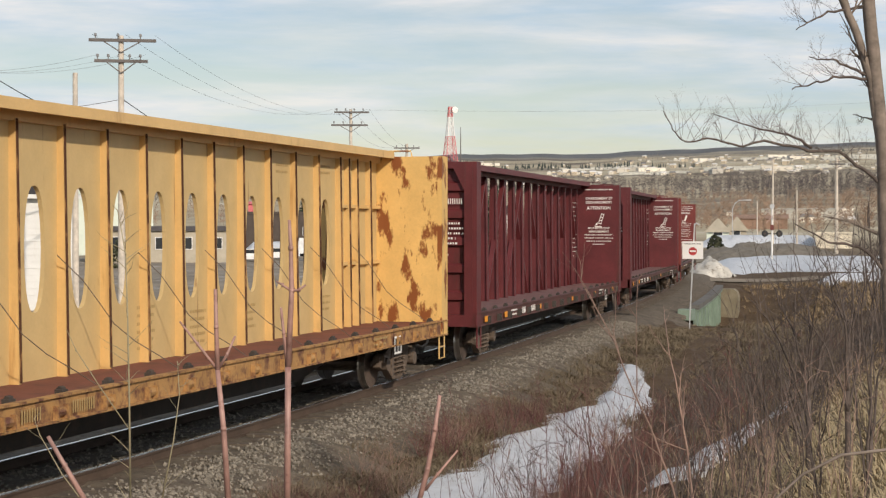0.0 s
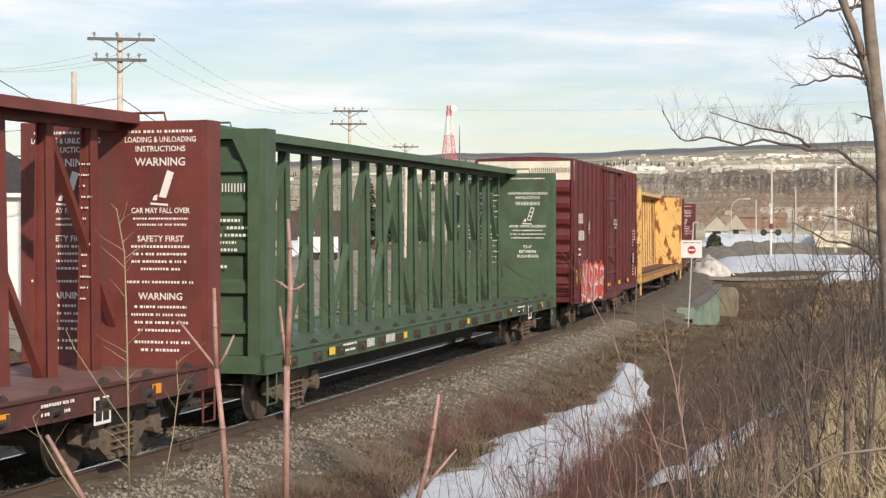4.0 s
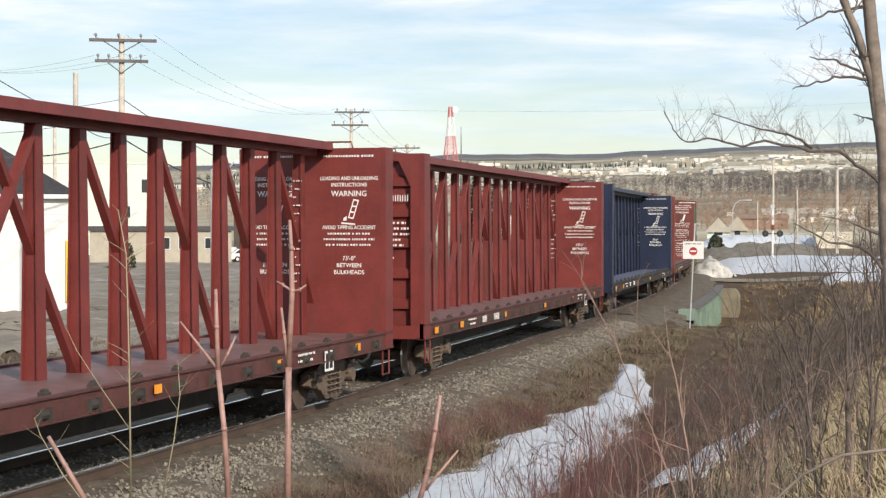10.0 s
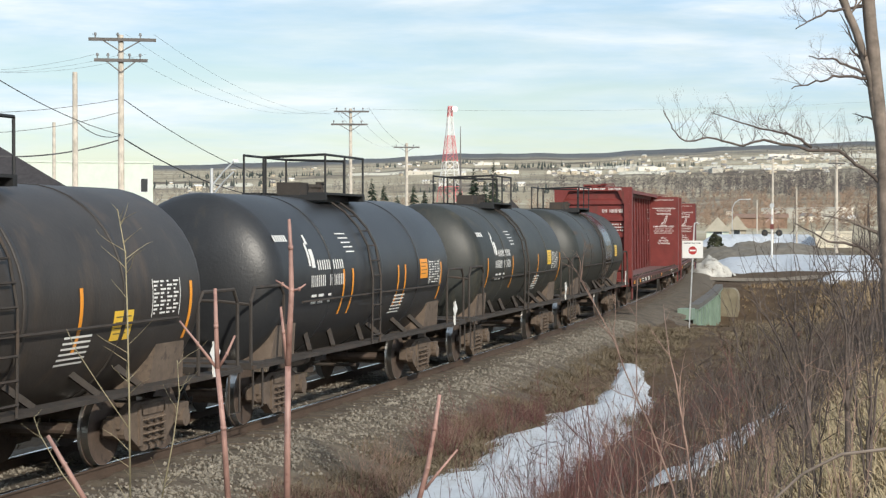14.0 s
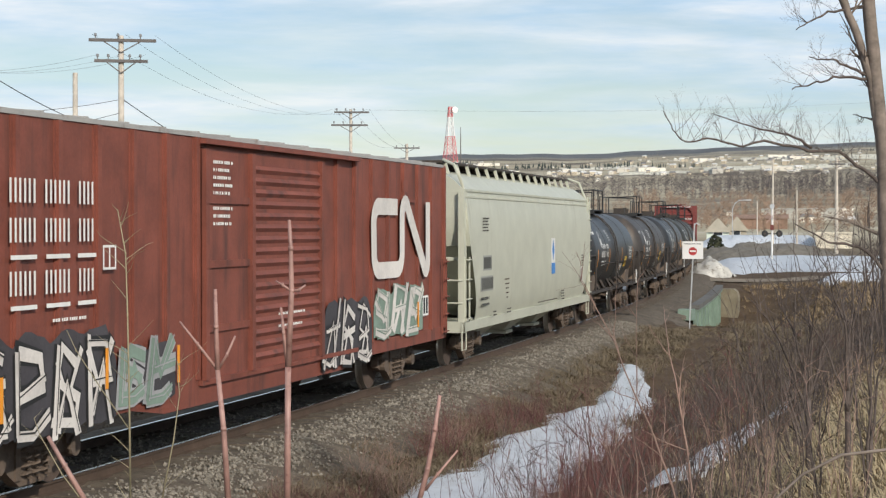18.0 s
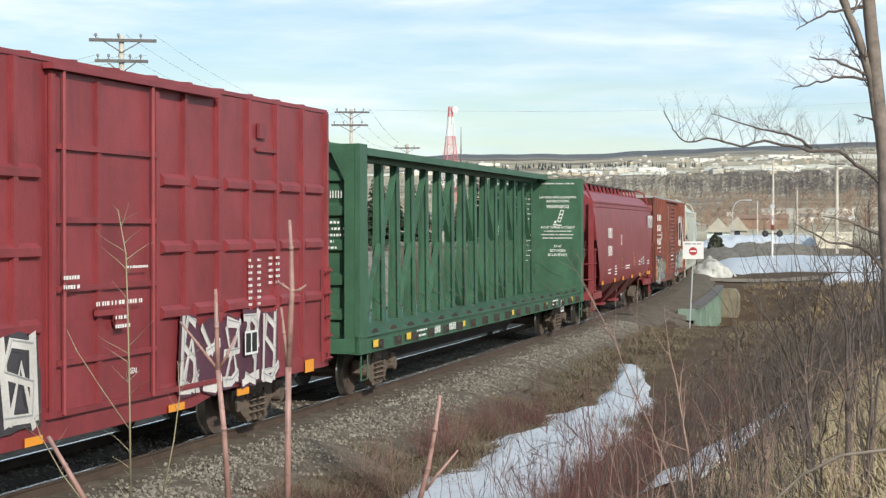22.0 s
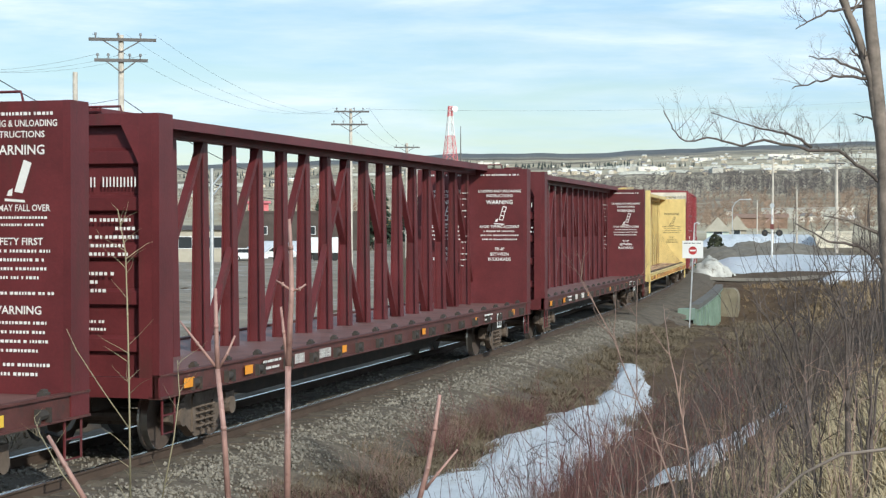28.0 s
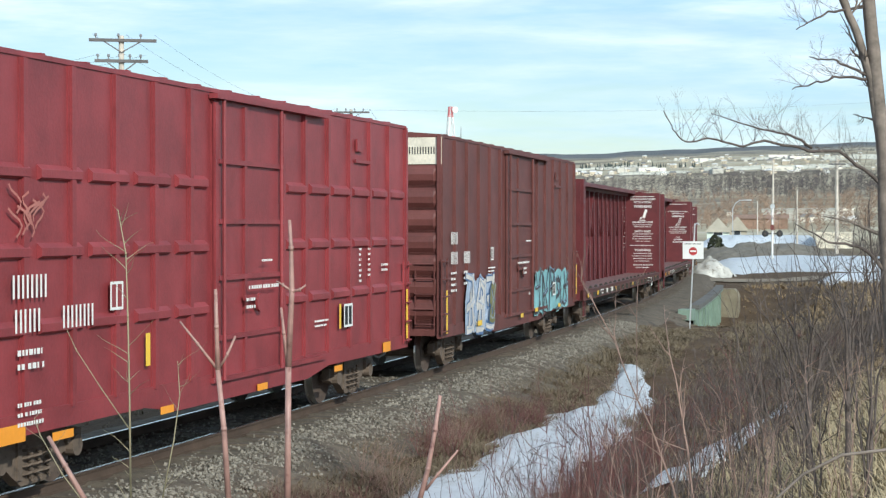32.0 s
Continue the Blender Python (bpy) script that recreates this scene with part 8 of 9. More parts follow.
def tall_shrubs():
    arch, fan = "tall arching leafless shrub on the bank", "many-stemmed dark leafless shrub on the bank"
    tall_shrub(arch, 11.5, 7.85, 0.013, [(12.2, 2.80), (9.5, 2.43)], 12, 0.5, 1, "pinktwig")
    tall_shrub("slender upright leafless shoot on the bank", 9.5, 10.1, 0.0085, [(10.45, 2.86)], 10, 0.3, 2, "pinktwig")
    tall_shrub("slender upright leafless shoot on the bank", 9.8, 9.68, 0.0065, [(9.72, 2.3), (9.3, 2.06)], 6, 0.28, 3, "pinktwig")
    tall_shrub(fan, 16, 6.2, 0.015, [(7.4, 2.4), (7.0, 2.15), (8.3, 1.9), (6.4, 2.6)], 10, 0.6, 4)
    tall_shrub(fan, 15, 4.75, 0.026, [(6.4, 2.85), (4.35, 2.8), (6.6, 2.6), (5.2, 2.9), (3.9, 2.55)], 10, 0.6, 5, trunk=(4.78, 1.8))
    tall_shrub(fan, 14, 3.55, 0.024, [(4.5, 3.0), (2.65, 2.95), (5.3, 2.5), (3.4, 3.1), (3.0, 2.7)], 11, 0.6, 6, trunk=(3.55, 2.0))
    tall_shrub(fan, 13, 2.9, 0.016, [(3.1, 3.02), (2.1, 2.5), (2.6, 2.9), (3.9, 2.7)], 12, 0.55, 7)
    tall_shrub(fan, 13.5, 4.4, 0.011, [(5.1, 2.45), (4.3, 2.3), (5.7, 2.1)], 9, 0.5, 8)
    tall_shrub(arch, 12.5, 5.3, 0.010, [(5.6, 2.0), (6.5, 2.3), (4.8, 2.2)], 8, 0.45, 9)
    tall_shrub("low dark red leafless shrub on the bank", 10.5, 12.2, 0.0065, [(13.0, 1.9), (12.7, 1.98), (13.6, 1.75), (11.3, 2.05), (12.0, 2.2)], 9, 0.3, 10, "redtwig")
    tall_shrub("low dark red leafless shrub on the bank", 10.3, 11.2, 0.0065, [(12.1, 2.2), (11.3, 2.0), (10.4, 1.9), (11.8, 1.8)], 9, 0.3, 11, "redtwig")
    tall_shrub("low dark leafless shrub on the bank", 9.8, 8.8, 0.006, [(8.2, 1.85), (9.4, 1.9), (8.6, 2.0)], 7, 0.3, 12)
    tall_shrub("low dark leafless shrub on the bank", 10, 7.1, 0.006, [(6.3, 1.95), (7.6, 1.85), (6.9, 2.1)], 7, 0.3, 13)
    tall_shrub(fan, 18, 5.2, 0.014, [(5.9, 2.9), (4.6, 2.7), (6.7, 2.6), (5.3, 3.1)], 10, 0.6, 14)
    tall_shrub(fan, 19, 7.3, 0.012, [(8.0, 1.9), (7.1, 2.1), (6.5, 1.8), (8.8, 1.6)], 10, 0.55, 15)
    tall_shrub(fan, 21, 8.6, 0.011, [(9.5, 1.5), (8.4, 1.7), (7.8, 1.4)], 9, 0.5, 16)


def thicket(label, reach, foot, spread, low, high, stems, seed, material, thick=0.0045, twigs=8, length=0.28):
    """A low bare shrub whose many stems fan out from one foot to uneven heights."""
    rnd = random.Random(seed)
    tips = [(foot + 1.7 * rnd.uniform(-spread, spread), rnd.uniform(low, high)) for _ in range(stems)]
    tall_shrub(label, reach, foot, thick, tips, twigs, length, seed, material)


def thickets():
    red, grey, pink = "low dark red leafless shrub on the bank", "low grey-brown leafless shrub on the bank", "low pink-brown leafless shrub on the bank"
    for k, (reach, foot, spread, low, high, stems, ink) in enumerate((
            (9.6, 14.6, 1.3, 1.5, 1.85, 7, "pinktwig"), (10.2, 13.4, 1.3, 1.55, 2.05, 8, "redtwig"), (11.0, 14.0, 1.2, 1.3, 1.8, 7, "redtwig"), (9.4, 12.4, 1.4, 1.6, 2.1, 7, "pinktwig"),
            (11.8, 12.6, 1.2, 1.35, 1.95, 8, "redtwig"), (12.6, 11.4, 1.3, 1.3, 1.95, 9, "redtwig"), (10.8, 10.6, 1.2, 1.5, 2.05, 7, "pinktwig"), (13.6, 10.4, 1.2, 1.2, 1.9, 9, "redtwig"),
            (14.4, 9.6, 1.2, 1.2, 1.9, 8, "redtwig"), (15.5, 10.9, 1.0, 0.9, 1.6, 8, "redtwig"), (12.0, 9.2, 1.2, 1.5, 2.2, 6, "twig"), (13.0, 8.2, 1.2, 1.6, 2.2, 7, "twig"),
            (16.5, 9.0, 1.3, 1.0, 1.7, 9, "twig"), (18.0, 8.0, 1.4, 1.1, 1.8, 9, "twig"), (17.5, 6.7, 1.3, 1.3, 2.1, 9, "twig"), (20.0, 7.0, 1.4, 1.0, 1.9, 10, "twig"),
            (22.0, 8.4, 1.3, 0.7, 1.5, 10, "redtwig"), (21.0, 5.6, 1.4, 1.1, 2.1, 10, "twig"), (24.0, 6.4, 1.5, 0.8, 1.8, 10, "redtwig"), (24.0, 4.6, 1.4, 1.0, 2.1, 10, "twig"),
            (27.0, 7.4, 1.5, 0.5, 1.5, 10, "redtwig"), (28.0, 5.2, 1.5, 0.6, 1.7, 10, "twig"), (15.0, 6.9, 1.1, 1.5, 2.1, 7, "pinktwig"), (12.0, 6.2, 1.2, 1.7, 2.25, 7, "pinktwig"),
            (11.0, 4.9, 1.1, 1.8, 2.4, 6, "twig"), (10.5, 3.6, 1.1, 1.85, 2.5, 6, "pinktwig"), (26.0, 3.2, 1.3, 0.9, 2.2, 10, "twig"), (9.0, 7.6, 1.3, 1.75, 2.1, 6, "pinktwig"),
            (9.2, 9.6, 1.2, 1.7, 2.05, 6, "pinktwig"), (9.2, 16.0, 1.0, 1.55, 2.0, 7, "twig"), (9.9, 15.3, 1.0, 1.6, 2.1, 8, "redtwig"), (9.0, 14.3, 1.0, 1.65, 2.15, 7, "twig"),
            (9.6, 13.4, 1.0, 1.6, 2.2, 8, "redtwig"), (8.8, 12.6, 1.0, 1.7, 2.15, 6, "twig"), (10.6, 12.0, 1.0, 1.6, 2.25, 8, "redtwig"), (12.0, 13.6, 0.9, 1.3, 1.9, 7, "twig"))):
        far = reach > 15
        thicket({"redtwig": red, "twig": grey, "pinktwig": pink}[ink], reach, foot, spread, low, high, stems, 50 + k, ink, 0.0075 if far else 0.0045, 11 if far else 8, 0.45 if far else 0.28)


def grass(name, label, count, s_range, w_range, tall, blades, material, seed, thick=0.006, power=1.0):
    rng = np.random.RandomState(seed)
    V, F = [], []
    S = s_range[0] + (s_range[1] - s_range[0]) * rng.rand(count) ** power
    W = rng.uniform(*w_range, count)
    spots = [beside(s, w) for s, w in zip(S, W)]
    heights = land(np.array([p.x for p in spots]), np.array([p.y for p in spots])) - 0.02
    for p, z in zip(spots, heights.tolist()):
        patch = 0.6 + 0.75 * noise.noise(Vector((p.x * 0.9, p.y * 0.6, seed)))
        if patch < 0.35 and rng.rand() < 0.75:
            continue
        for _ in range(blades):
            a = rng.uniform(0, 2 * math.pi)
            h = tall * rng.uniform(0.4, 1.1) * max(0.35, patch + 0.2)
            lean = (rng.uniform(0.2, 0.9) if rng.rand() < 0.45 else rng.uniform(0.9, 2.8)) * h
            bx, by = p.x + rng.normal(0, 0.07), p.y + rng.normal(0, 0.07)
            cx, cy = math.cos(a), math.sin(a)
            t = thick * rng.uniform(0.6, 1.4)
            base = len(V)
            V += [(bx - cy * t, by + cx * t, z), (bx + cy * t, by - cx * t, z), (bx + cx * lean * 0.4 + cy * t * 0.8, by + cy * lean * 0.4 - cx * t * 0.8, z + h * 0.6), (bx + cx * lean * 0.4 - cy * t * 0.8, by + cy * lean * 0.4 + cx * t * 0.8, z + h * 0.6), (bx + cx * lean, by + cy * lean, z + h * rng.uniform(0.7, 1.0))]
            F += [(base, base + 1, base + 2, base + 3), (base + 3, base + 2, base + 4)]
    return tagged(new(name, plant_mesh(name, V, F, material)), label, "grass", kind="stuff")


grass("dead_grass", "straw-coloured dead grass on the bank", 1350, (8, 23), (8.5, 11.4), 0.42, 11, M["straw"], 5, 0.0042)
grass("dead_grass", "flattened tan grass under the bank's shrubs", 900, (20, 34), (7.6, 12.0), 0.22, 12, M["rustgrass"], 15, 0.005)
grass("dead_grass", "dry brown grass along the ditch", 5600, (14, 60), (2.3, 4.6), 0.24, 13, M["drygrass"], 6, 0.0055, 1.5)
grass("dead_grass", "dry brown grass between the snow patches", 520, (17, 31), (5.9, 7.5), 0.26, 12, M["drygrass"], 11, 0.005)
grass("dead_grass", "dry brown grass under the shrubs", 1300, (31, 64), (5.4, 9.5), 0.3, 12, M["drygrass"], 7, 0.007)
grass("dead_grass", "tan meadow grass round the bridge", 2600, (70, 106), (4.5, 22), 0.36, 10, M["rustgrass"], 8, 0.018)
grass("dead_grass", "short dry grass before the bridge", 450, (55, 66), (3.4, 10), 0.16, 10, M["drygrass"], 9, 0.01)
grass("dead_grass", "dry brown grass beyond the line", 1500, (24, 70), (-16, -3.6), 0.26, 10, M["drygrass"], 10, 0.010)


def stem(bm, pts, r0, r1, n=8):
    polyline(bm, pts, r0, n, r1)


def sapling(label, stems, material, twigs=0, seed=1, down=1.3):
    """A young bare tree on the bank; stems are (radius at foot, radius at tip, points in metres)."""
    t = root("sapling", label, "sapling", "bare saplings on the bank")
    foot = Vector(stems[0][2][0])
    for k, (r0, r1, pts) in enumerate(stems):
        r0, r1 = r0 * 0.88, r1 * 0.88
        bm = bmesh.new()
        stem(bm, pts, r0, r1)
        for p in pts[1:-1]:
            tube(bm, Vector(p) - Vector((0, 0, 0.004)), Vector(p) + Vector((0, 0, 0.004)), (r0 + r1) * 0.56, n=8)
        if k == 0:
            tube(bm, (foot.x + 0.02, foot.y, land1(foot.x, foot.y) - 0.05), foot, r0 * 1.25, r0, n=8)
        part("stem" if k == 0 else "shoot", bm, material, t, smooth=True)
    if twigs:
        rng = np.random.RandomState(seed)
        r0, r1, pts = stems[0]
        for _ in range(twigs):
            V, F = [], []
            k = rng.randint(len(pts) - 1)
            q = np.array(pts[k]) + (np.array(pts[k + 1]) - np.array(pts[k])) * rng.rand()
            a = rng.uniform(0, 2 * math.pi)
            grow(V, F, q, (math.cos(a), math.sin(a) * 0.6, 0.7), rng.uniform(0.03, 0.1), r0 * 0.4, rng, 0, 0.3)
            part("twig", plant_mesh("twig", V, F, material), None, t)


sapling("reddish bare sapling with a forked top", [
    (0.0074, 0.0058, [(9.955, 3.126, 2.55), (9.944, 3.125, 2.718), (9.932, 3.123, 2.835)]), (0.0062, 0.004, [(9.932, 3.123, 2.835), (9.929, 3.124, 2.919), (9.927, 3.124, 2.994)]),
    (0.0038, 0.0022, [(9.932, 3.123, 2.835), (9.894, 3.113, 2.885), (9.86, 3.103, 2.93)]), (0.0038, 0.0025, [(9.933, 3.124, 2.835), (9.95, 3.129, 2.865), (9.965, 3.134, 2.901)])], M["sapling"])
sapling("straight reddish bare sapling with short side shoots", [
    (0.0075, 0.0068, [(10.139, 2.974, 2.58), (10.14, 2.978, 2.857)]), (0.0072, 0.0035, [(10.14, 2.978, 2.857), (10.146, 2.981, 2.998), (10.144, 2.982, 3.077), (10.141, 2.982, 3.13)]),
    (0.003, 0.0018, [(10.146, 2.981, 2.997), (10.13, 2.976, 3.009), (10.118, 2.973, 3.016)]), (0.003, 0.002, [(10.146, 2.981, 2.997), (10.16, 2.985, 3.0), (10.171, 2.989, 3.009)]),
    (0.0045, 0.0028, [(10.139, 2.977, 2.857), (10.132, 2.976, 2.92), (10.127, 2.975, 2.967)])], M["sapling"])
sapling("slanting bright red bare shoot", [(0.0062, 0.004, [(9.895, 2.69, 2.61), (9.843, 2.677, 2.701), (9.815, 2.669, 2.752)])], M["sapling"])
sapling("forked orange-pink bare shoot", [(0.0075, 0.0045, [(10.183, 3.61, 2.47), (10.211, 3.622, 2.583), (10.226, 3.628, 2.67), (10.236, 3.632, 2.745)]), (0.0042, 0.0025, [(10.205, 3.62, 2.536), (10.232, 3.628, 2.571), (10.274, 3.642, 2.624)])], M["sapling"])
sapling("thin pale sapling with many fine twigs", [(0.0032, 0.0013, [(9.399, 3.793, 2.42), (9.395, 3.795, 2.707), (9.39, 3.797, 2.9), (9.385, 3.797, 3.052), (9.366, 3.793, 3.159)]),
        (0.0018, 0.0008, [(9.395, 3.794, 2.624), (9.33, 3.776, 2.721), (9.27, 3.759, 2.817), (9.248, 3.753, 2.866)])], M["paletwig"], 26, 4)
sapling("thin pale twig on the bank", [(0.0024, 0.001, [(9.474, 3.81, 2.45), (9.499, 3.825, 2.597), (9.512, 3.831, 2.707), (9.507, 3.83, 2.79)])], M["paletwig"], 9, 5)
sapling("thin curved brown twig", [(0.002, 0.0009, [(9.215, 3.945, 2.38), (9.138, 3.924, 2.486), (9.083, 3.909, 2.587), (9.069, 3.905, 2.63)])], M["paletwig"], 5, 6)


def bare_tree():
    t = root("bare_tree", "leafless tree with two grey-brown stems and long drooping branches", "tree", at=pose(-0.02, 0, 0))

    def limb(name, pts, r0, r1, twigs, length, seed, up=0.35):
        rng = np.random.RandomState(seed)
        bm = bmesh.new()
        # smooth the limb's line and give it knots
        fine = []
        for a, b in zip(pts, pts[1:]):
            for k in range(4):
                fine.append(Vector(a).lerp(Vector(b), k / 4) + Vector(rng.normal(0, 0.008 if r0 < 0.03 else 0.003, 3)))
        fine.append(Vector(pts[-1]))
        stem(bm, fine, r0, r1, 10 if r0 > 0.04 else 6)
        V, F = [], []
        for _ in range(twigs):
            f = 0.12 + 0.86 * rng.rand()
            q = np.array(fine[int(f * (len(fine) - 1))])
            a = rng.uniform(0, 2 * math.pi)
            d = (math.cos(a) * 0.8 - 0.35, math.sin(a) * 0.5, up + rng.uniform(-0.2, 0.9))
            grow(V, F, q, d, length * rng.uniform(0.35, 1.0), max(0.0024, r1 * 0.42), rng, 2, 0.4, 4, 5, 0.2)
        part(name, with_twigs(name, bm, V, F, M["stemdark"] if name == "branch" else M["bark"]), None, t)

    limb("trunk", [(10.83, 15.49, 1.0), (10.72, 15.48, 3.03), (10.69, 15.48, 3.86), (10.622, 15.47, 4.5), (10.564, 15.46, 5.1), (10.515, 15.45, 5.7), (10.45, 15.5, 6.8)], 0.064, 0.052, 10, 0.7, 1)
    limb("second_stem", [(10.715, 15.484, 3.4), (10.661, 15.475, 3.912), (10.589, 15.46, 4.404), (10.47, 15.43, 4.8), (10.352, 15.4, 5.1), (10.233, 15.36, 5.4), (10.0, 15.3, 6.2)], 0.041, 0.03, 14, 0.6, 2)
    limb("branch", [(10.719, 15.486, 3.47), (10.52, 15.43, 3.626), (10.332, 15.37, 3.774), (10.0, 15.27, 3.804), (9.72, 15.19, 3.864), (9.483, 15.12, 3.825), (9.224, 15.04, 3.889), (9.05, 14.98, 3.86), (8.93, 14.95, 3.97), (8.86, 14.93, 4.13)], 0.017, 0.0035, 60, 0.5, 3)
    limb("branch", [(10.565, 15.45, 4.414), (10.33, 15.38, 4.43), (10.118, 15.32, 4.375), (9.93, 15.26, 4.316)], 0.014, 0.004, 18, 0.4, 4)
    limb("branch", [(10.54, 15.45, 5.019), (10.281, 15.37, 5.005), (10.093, 15.32, 4.921), (9.961, 15.28, 4.838)], 0.014, 0.004, 14, 0.4, 5)
    limb("branch", [(10.1, 15.3, 3.804), (9.907, 15.25, 3.922), (9.577, 15.15, 3.987), (9.256, 15.05, 4.11)], 0.013, 0.003, 20, 0.45, 6)
    limb("branch", [(10.565, 15.45, 4.43), (10.377, 15.4, 4.527), (10.235, 15.35, 4.577), (10.07, 15.3, 4.601)], 0.014, 0.004, 8, 0.3, 7)
    limb("branch", [(10.74, 15.48, 2.7), (10.5, 15.4, 2.95), (10.25, 15.35, 2.98), (9.95, 15.3, 3.15)], 0.02, 0.005, 10, 0.4, 8)


bare_tree()
tall_shrubs()
thickets()
bm = bmesh.new()
stem(bm, [(10.36, 8.05, 1.62), (10.454, 8.073, 1.80), (10.63, 8.128, 1.966), (10.805, 8.182, 2.058), (11.02, 8.247, 2.084), (11.6, 8.4, 1.9), (11.9, 8.5, 1.55)], 0.005, 0.010, 8)
thing("fallen_branch", bm, M["bark"], "pale bent branch lying over the bank's grass", "branch", smooth=True)


# ---- firs, far woods and the town on the hill ----
def fir(bearing, reach, top, wide, seed):
    x, y = out(bearing, reach)
    z0 = land1(x, y)
    h = top - z0
    rng = np.random.RandomState(seed)
    t = root("fir_tree", "dark green fir tree behind the sheds", "tree", "fir trees", at=pose(x, y, z0))
    bm = bmesh.new()
    tube(bm, (0, 0, -0.3), (0, 0, h * 0.95), 0.18, 0.03, n=6)
    part("trunk", bm, M["bark"], t)
    V, F = [], []
    for k in range(240):
        f = rng.rand() ** 0.8
        z = h * (0.1 + 0.9 * f)
        r = wide * (1 - f) ** 0.8 * rng.uniform(0.6, 1.1) + 0.1
        a = rng.uniform(0, 2 * math.pi)
        base = len(V)
        c, s = math.cos(a), math.sin(a)
        for u, w, dz in ((0, 0.12, 0.05), (0, -0.12, 0.05), (0.6, -0.4, -0.12), (1.0, 0.0, -0.3 + rng.uniform(-0.1, 0.2)), (0.6, 0.4, -0.12), (0.55, 0.0, 0.1)):
            V.append((c * u * r - s * w * r * 0.6, s * u * r + c * w * r * 0.6, z + dz * r))
        F += [(base, base + 5, base + 1), (base + 1, base + 5, base + 2), (base + 2, base + 5, base + 3), (base + 3, base + 5, base + 4), (base + 4, base + 5, base)]
    part("crown", plant_mesh("crown", V, F, M["fir"]), None, t)


for _k, (_b, _r, _t, _w) in enumerate(((19.15, 240, 9.9, 2.2), (18.75, 245, 9.2, 2.0), (19.45, 248, 8.2, 1.9), (17.75, 250, 9.4, 2.0), (17.4, 255, 8.6, 1.8), (15.75, 245, 11.8, 2.2), (15.1, 240, 12.6, 1.9), (15.4, 250, 10.0, 2.0), (16.2, 260, 9.0, 2.0), (18.3, 262, 8.0, 2.2), (21.4, 262, 8.0, 2.4), (20.9, 268, 7.6, 2.4))):
    fir(_b, _r, _t, _w, _k)


def bush(bearing, reach, wide, high, label):
    x, y = out(bearing, reach)
    rng = np.random.RandomState(int(reach))
    V, F = [], []
    for _ in range(420):
        u = rng.normal(size=3)
        u /= np.linalg.norm(u)
        u[2] = abs(u[2])
        c = u * np.array([wide / 2, wide / 2, high]) * rng.uniform(0.75, 1.05)
        m3 = turn(rng) * 0.16
        base = len(V)
        V += [tuple(c + m3 @ np.array(q)) for q in ((-1, -1, 0), (1, -1, 0), (0, 1.2, 0.3))]
        F.append((base, base + 1, base + 2))
    ob = new("bush", plant_mesh("bush", V, F, M["leaf"]))
    ob.matrix_world = pose(x, y, land1(x, y))
    tagged(ob, label, "bush")


bush(27.35, 170, 2.6, 2.9, "rounded dark evergreen bush before the low building")
bush(7.8, 215, 1.9, 1.9, "round clipped dark bush")


M.update(townwhite=mat("bright_house_wall", (0.70, 0.66, 0.57), 0.7, rnd=0.25, var=0.05), towncream=mat("cream_house_wall", (0.55, 0.47, 0.35), 0.7, rnd=0.25, var=0.05),
         # fir green lifted and greyed, with the distance haze mixed into it
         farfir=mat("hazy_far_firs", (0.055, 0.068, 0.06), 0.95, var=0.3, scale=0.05))


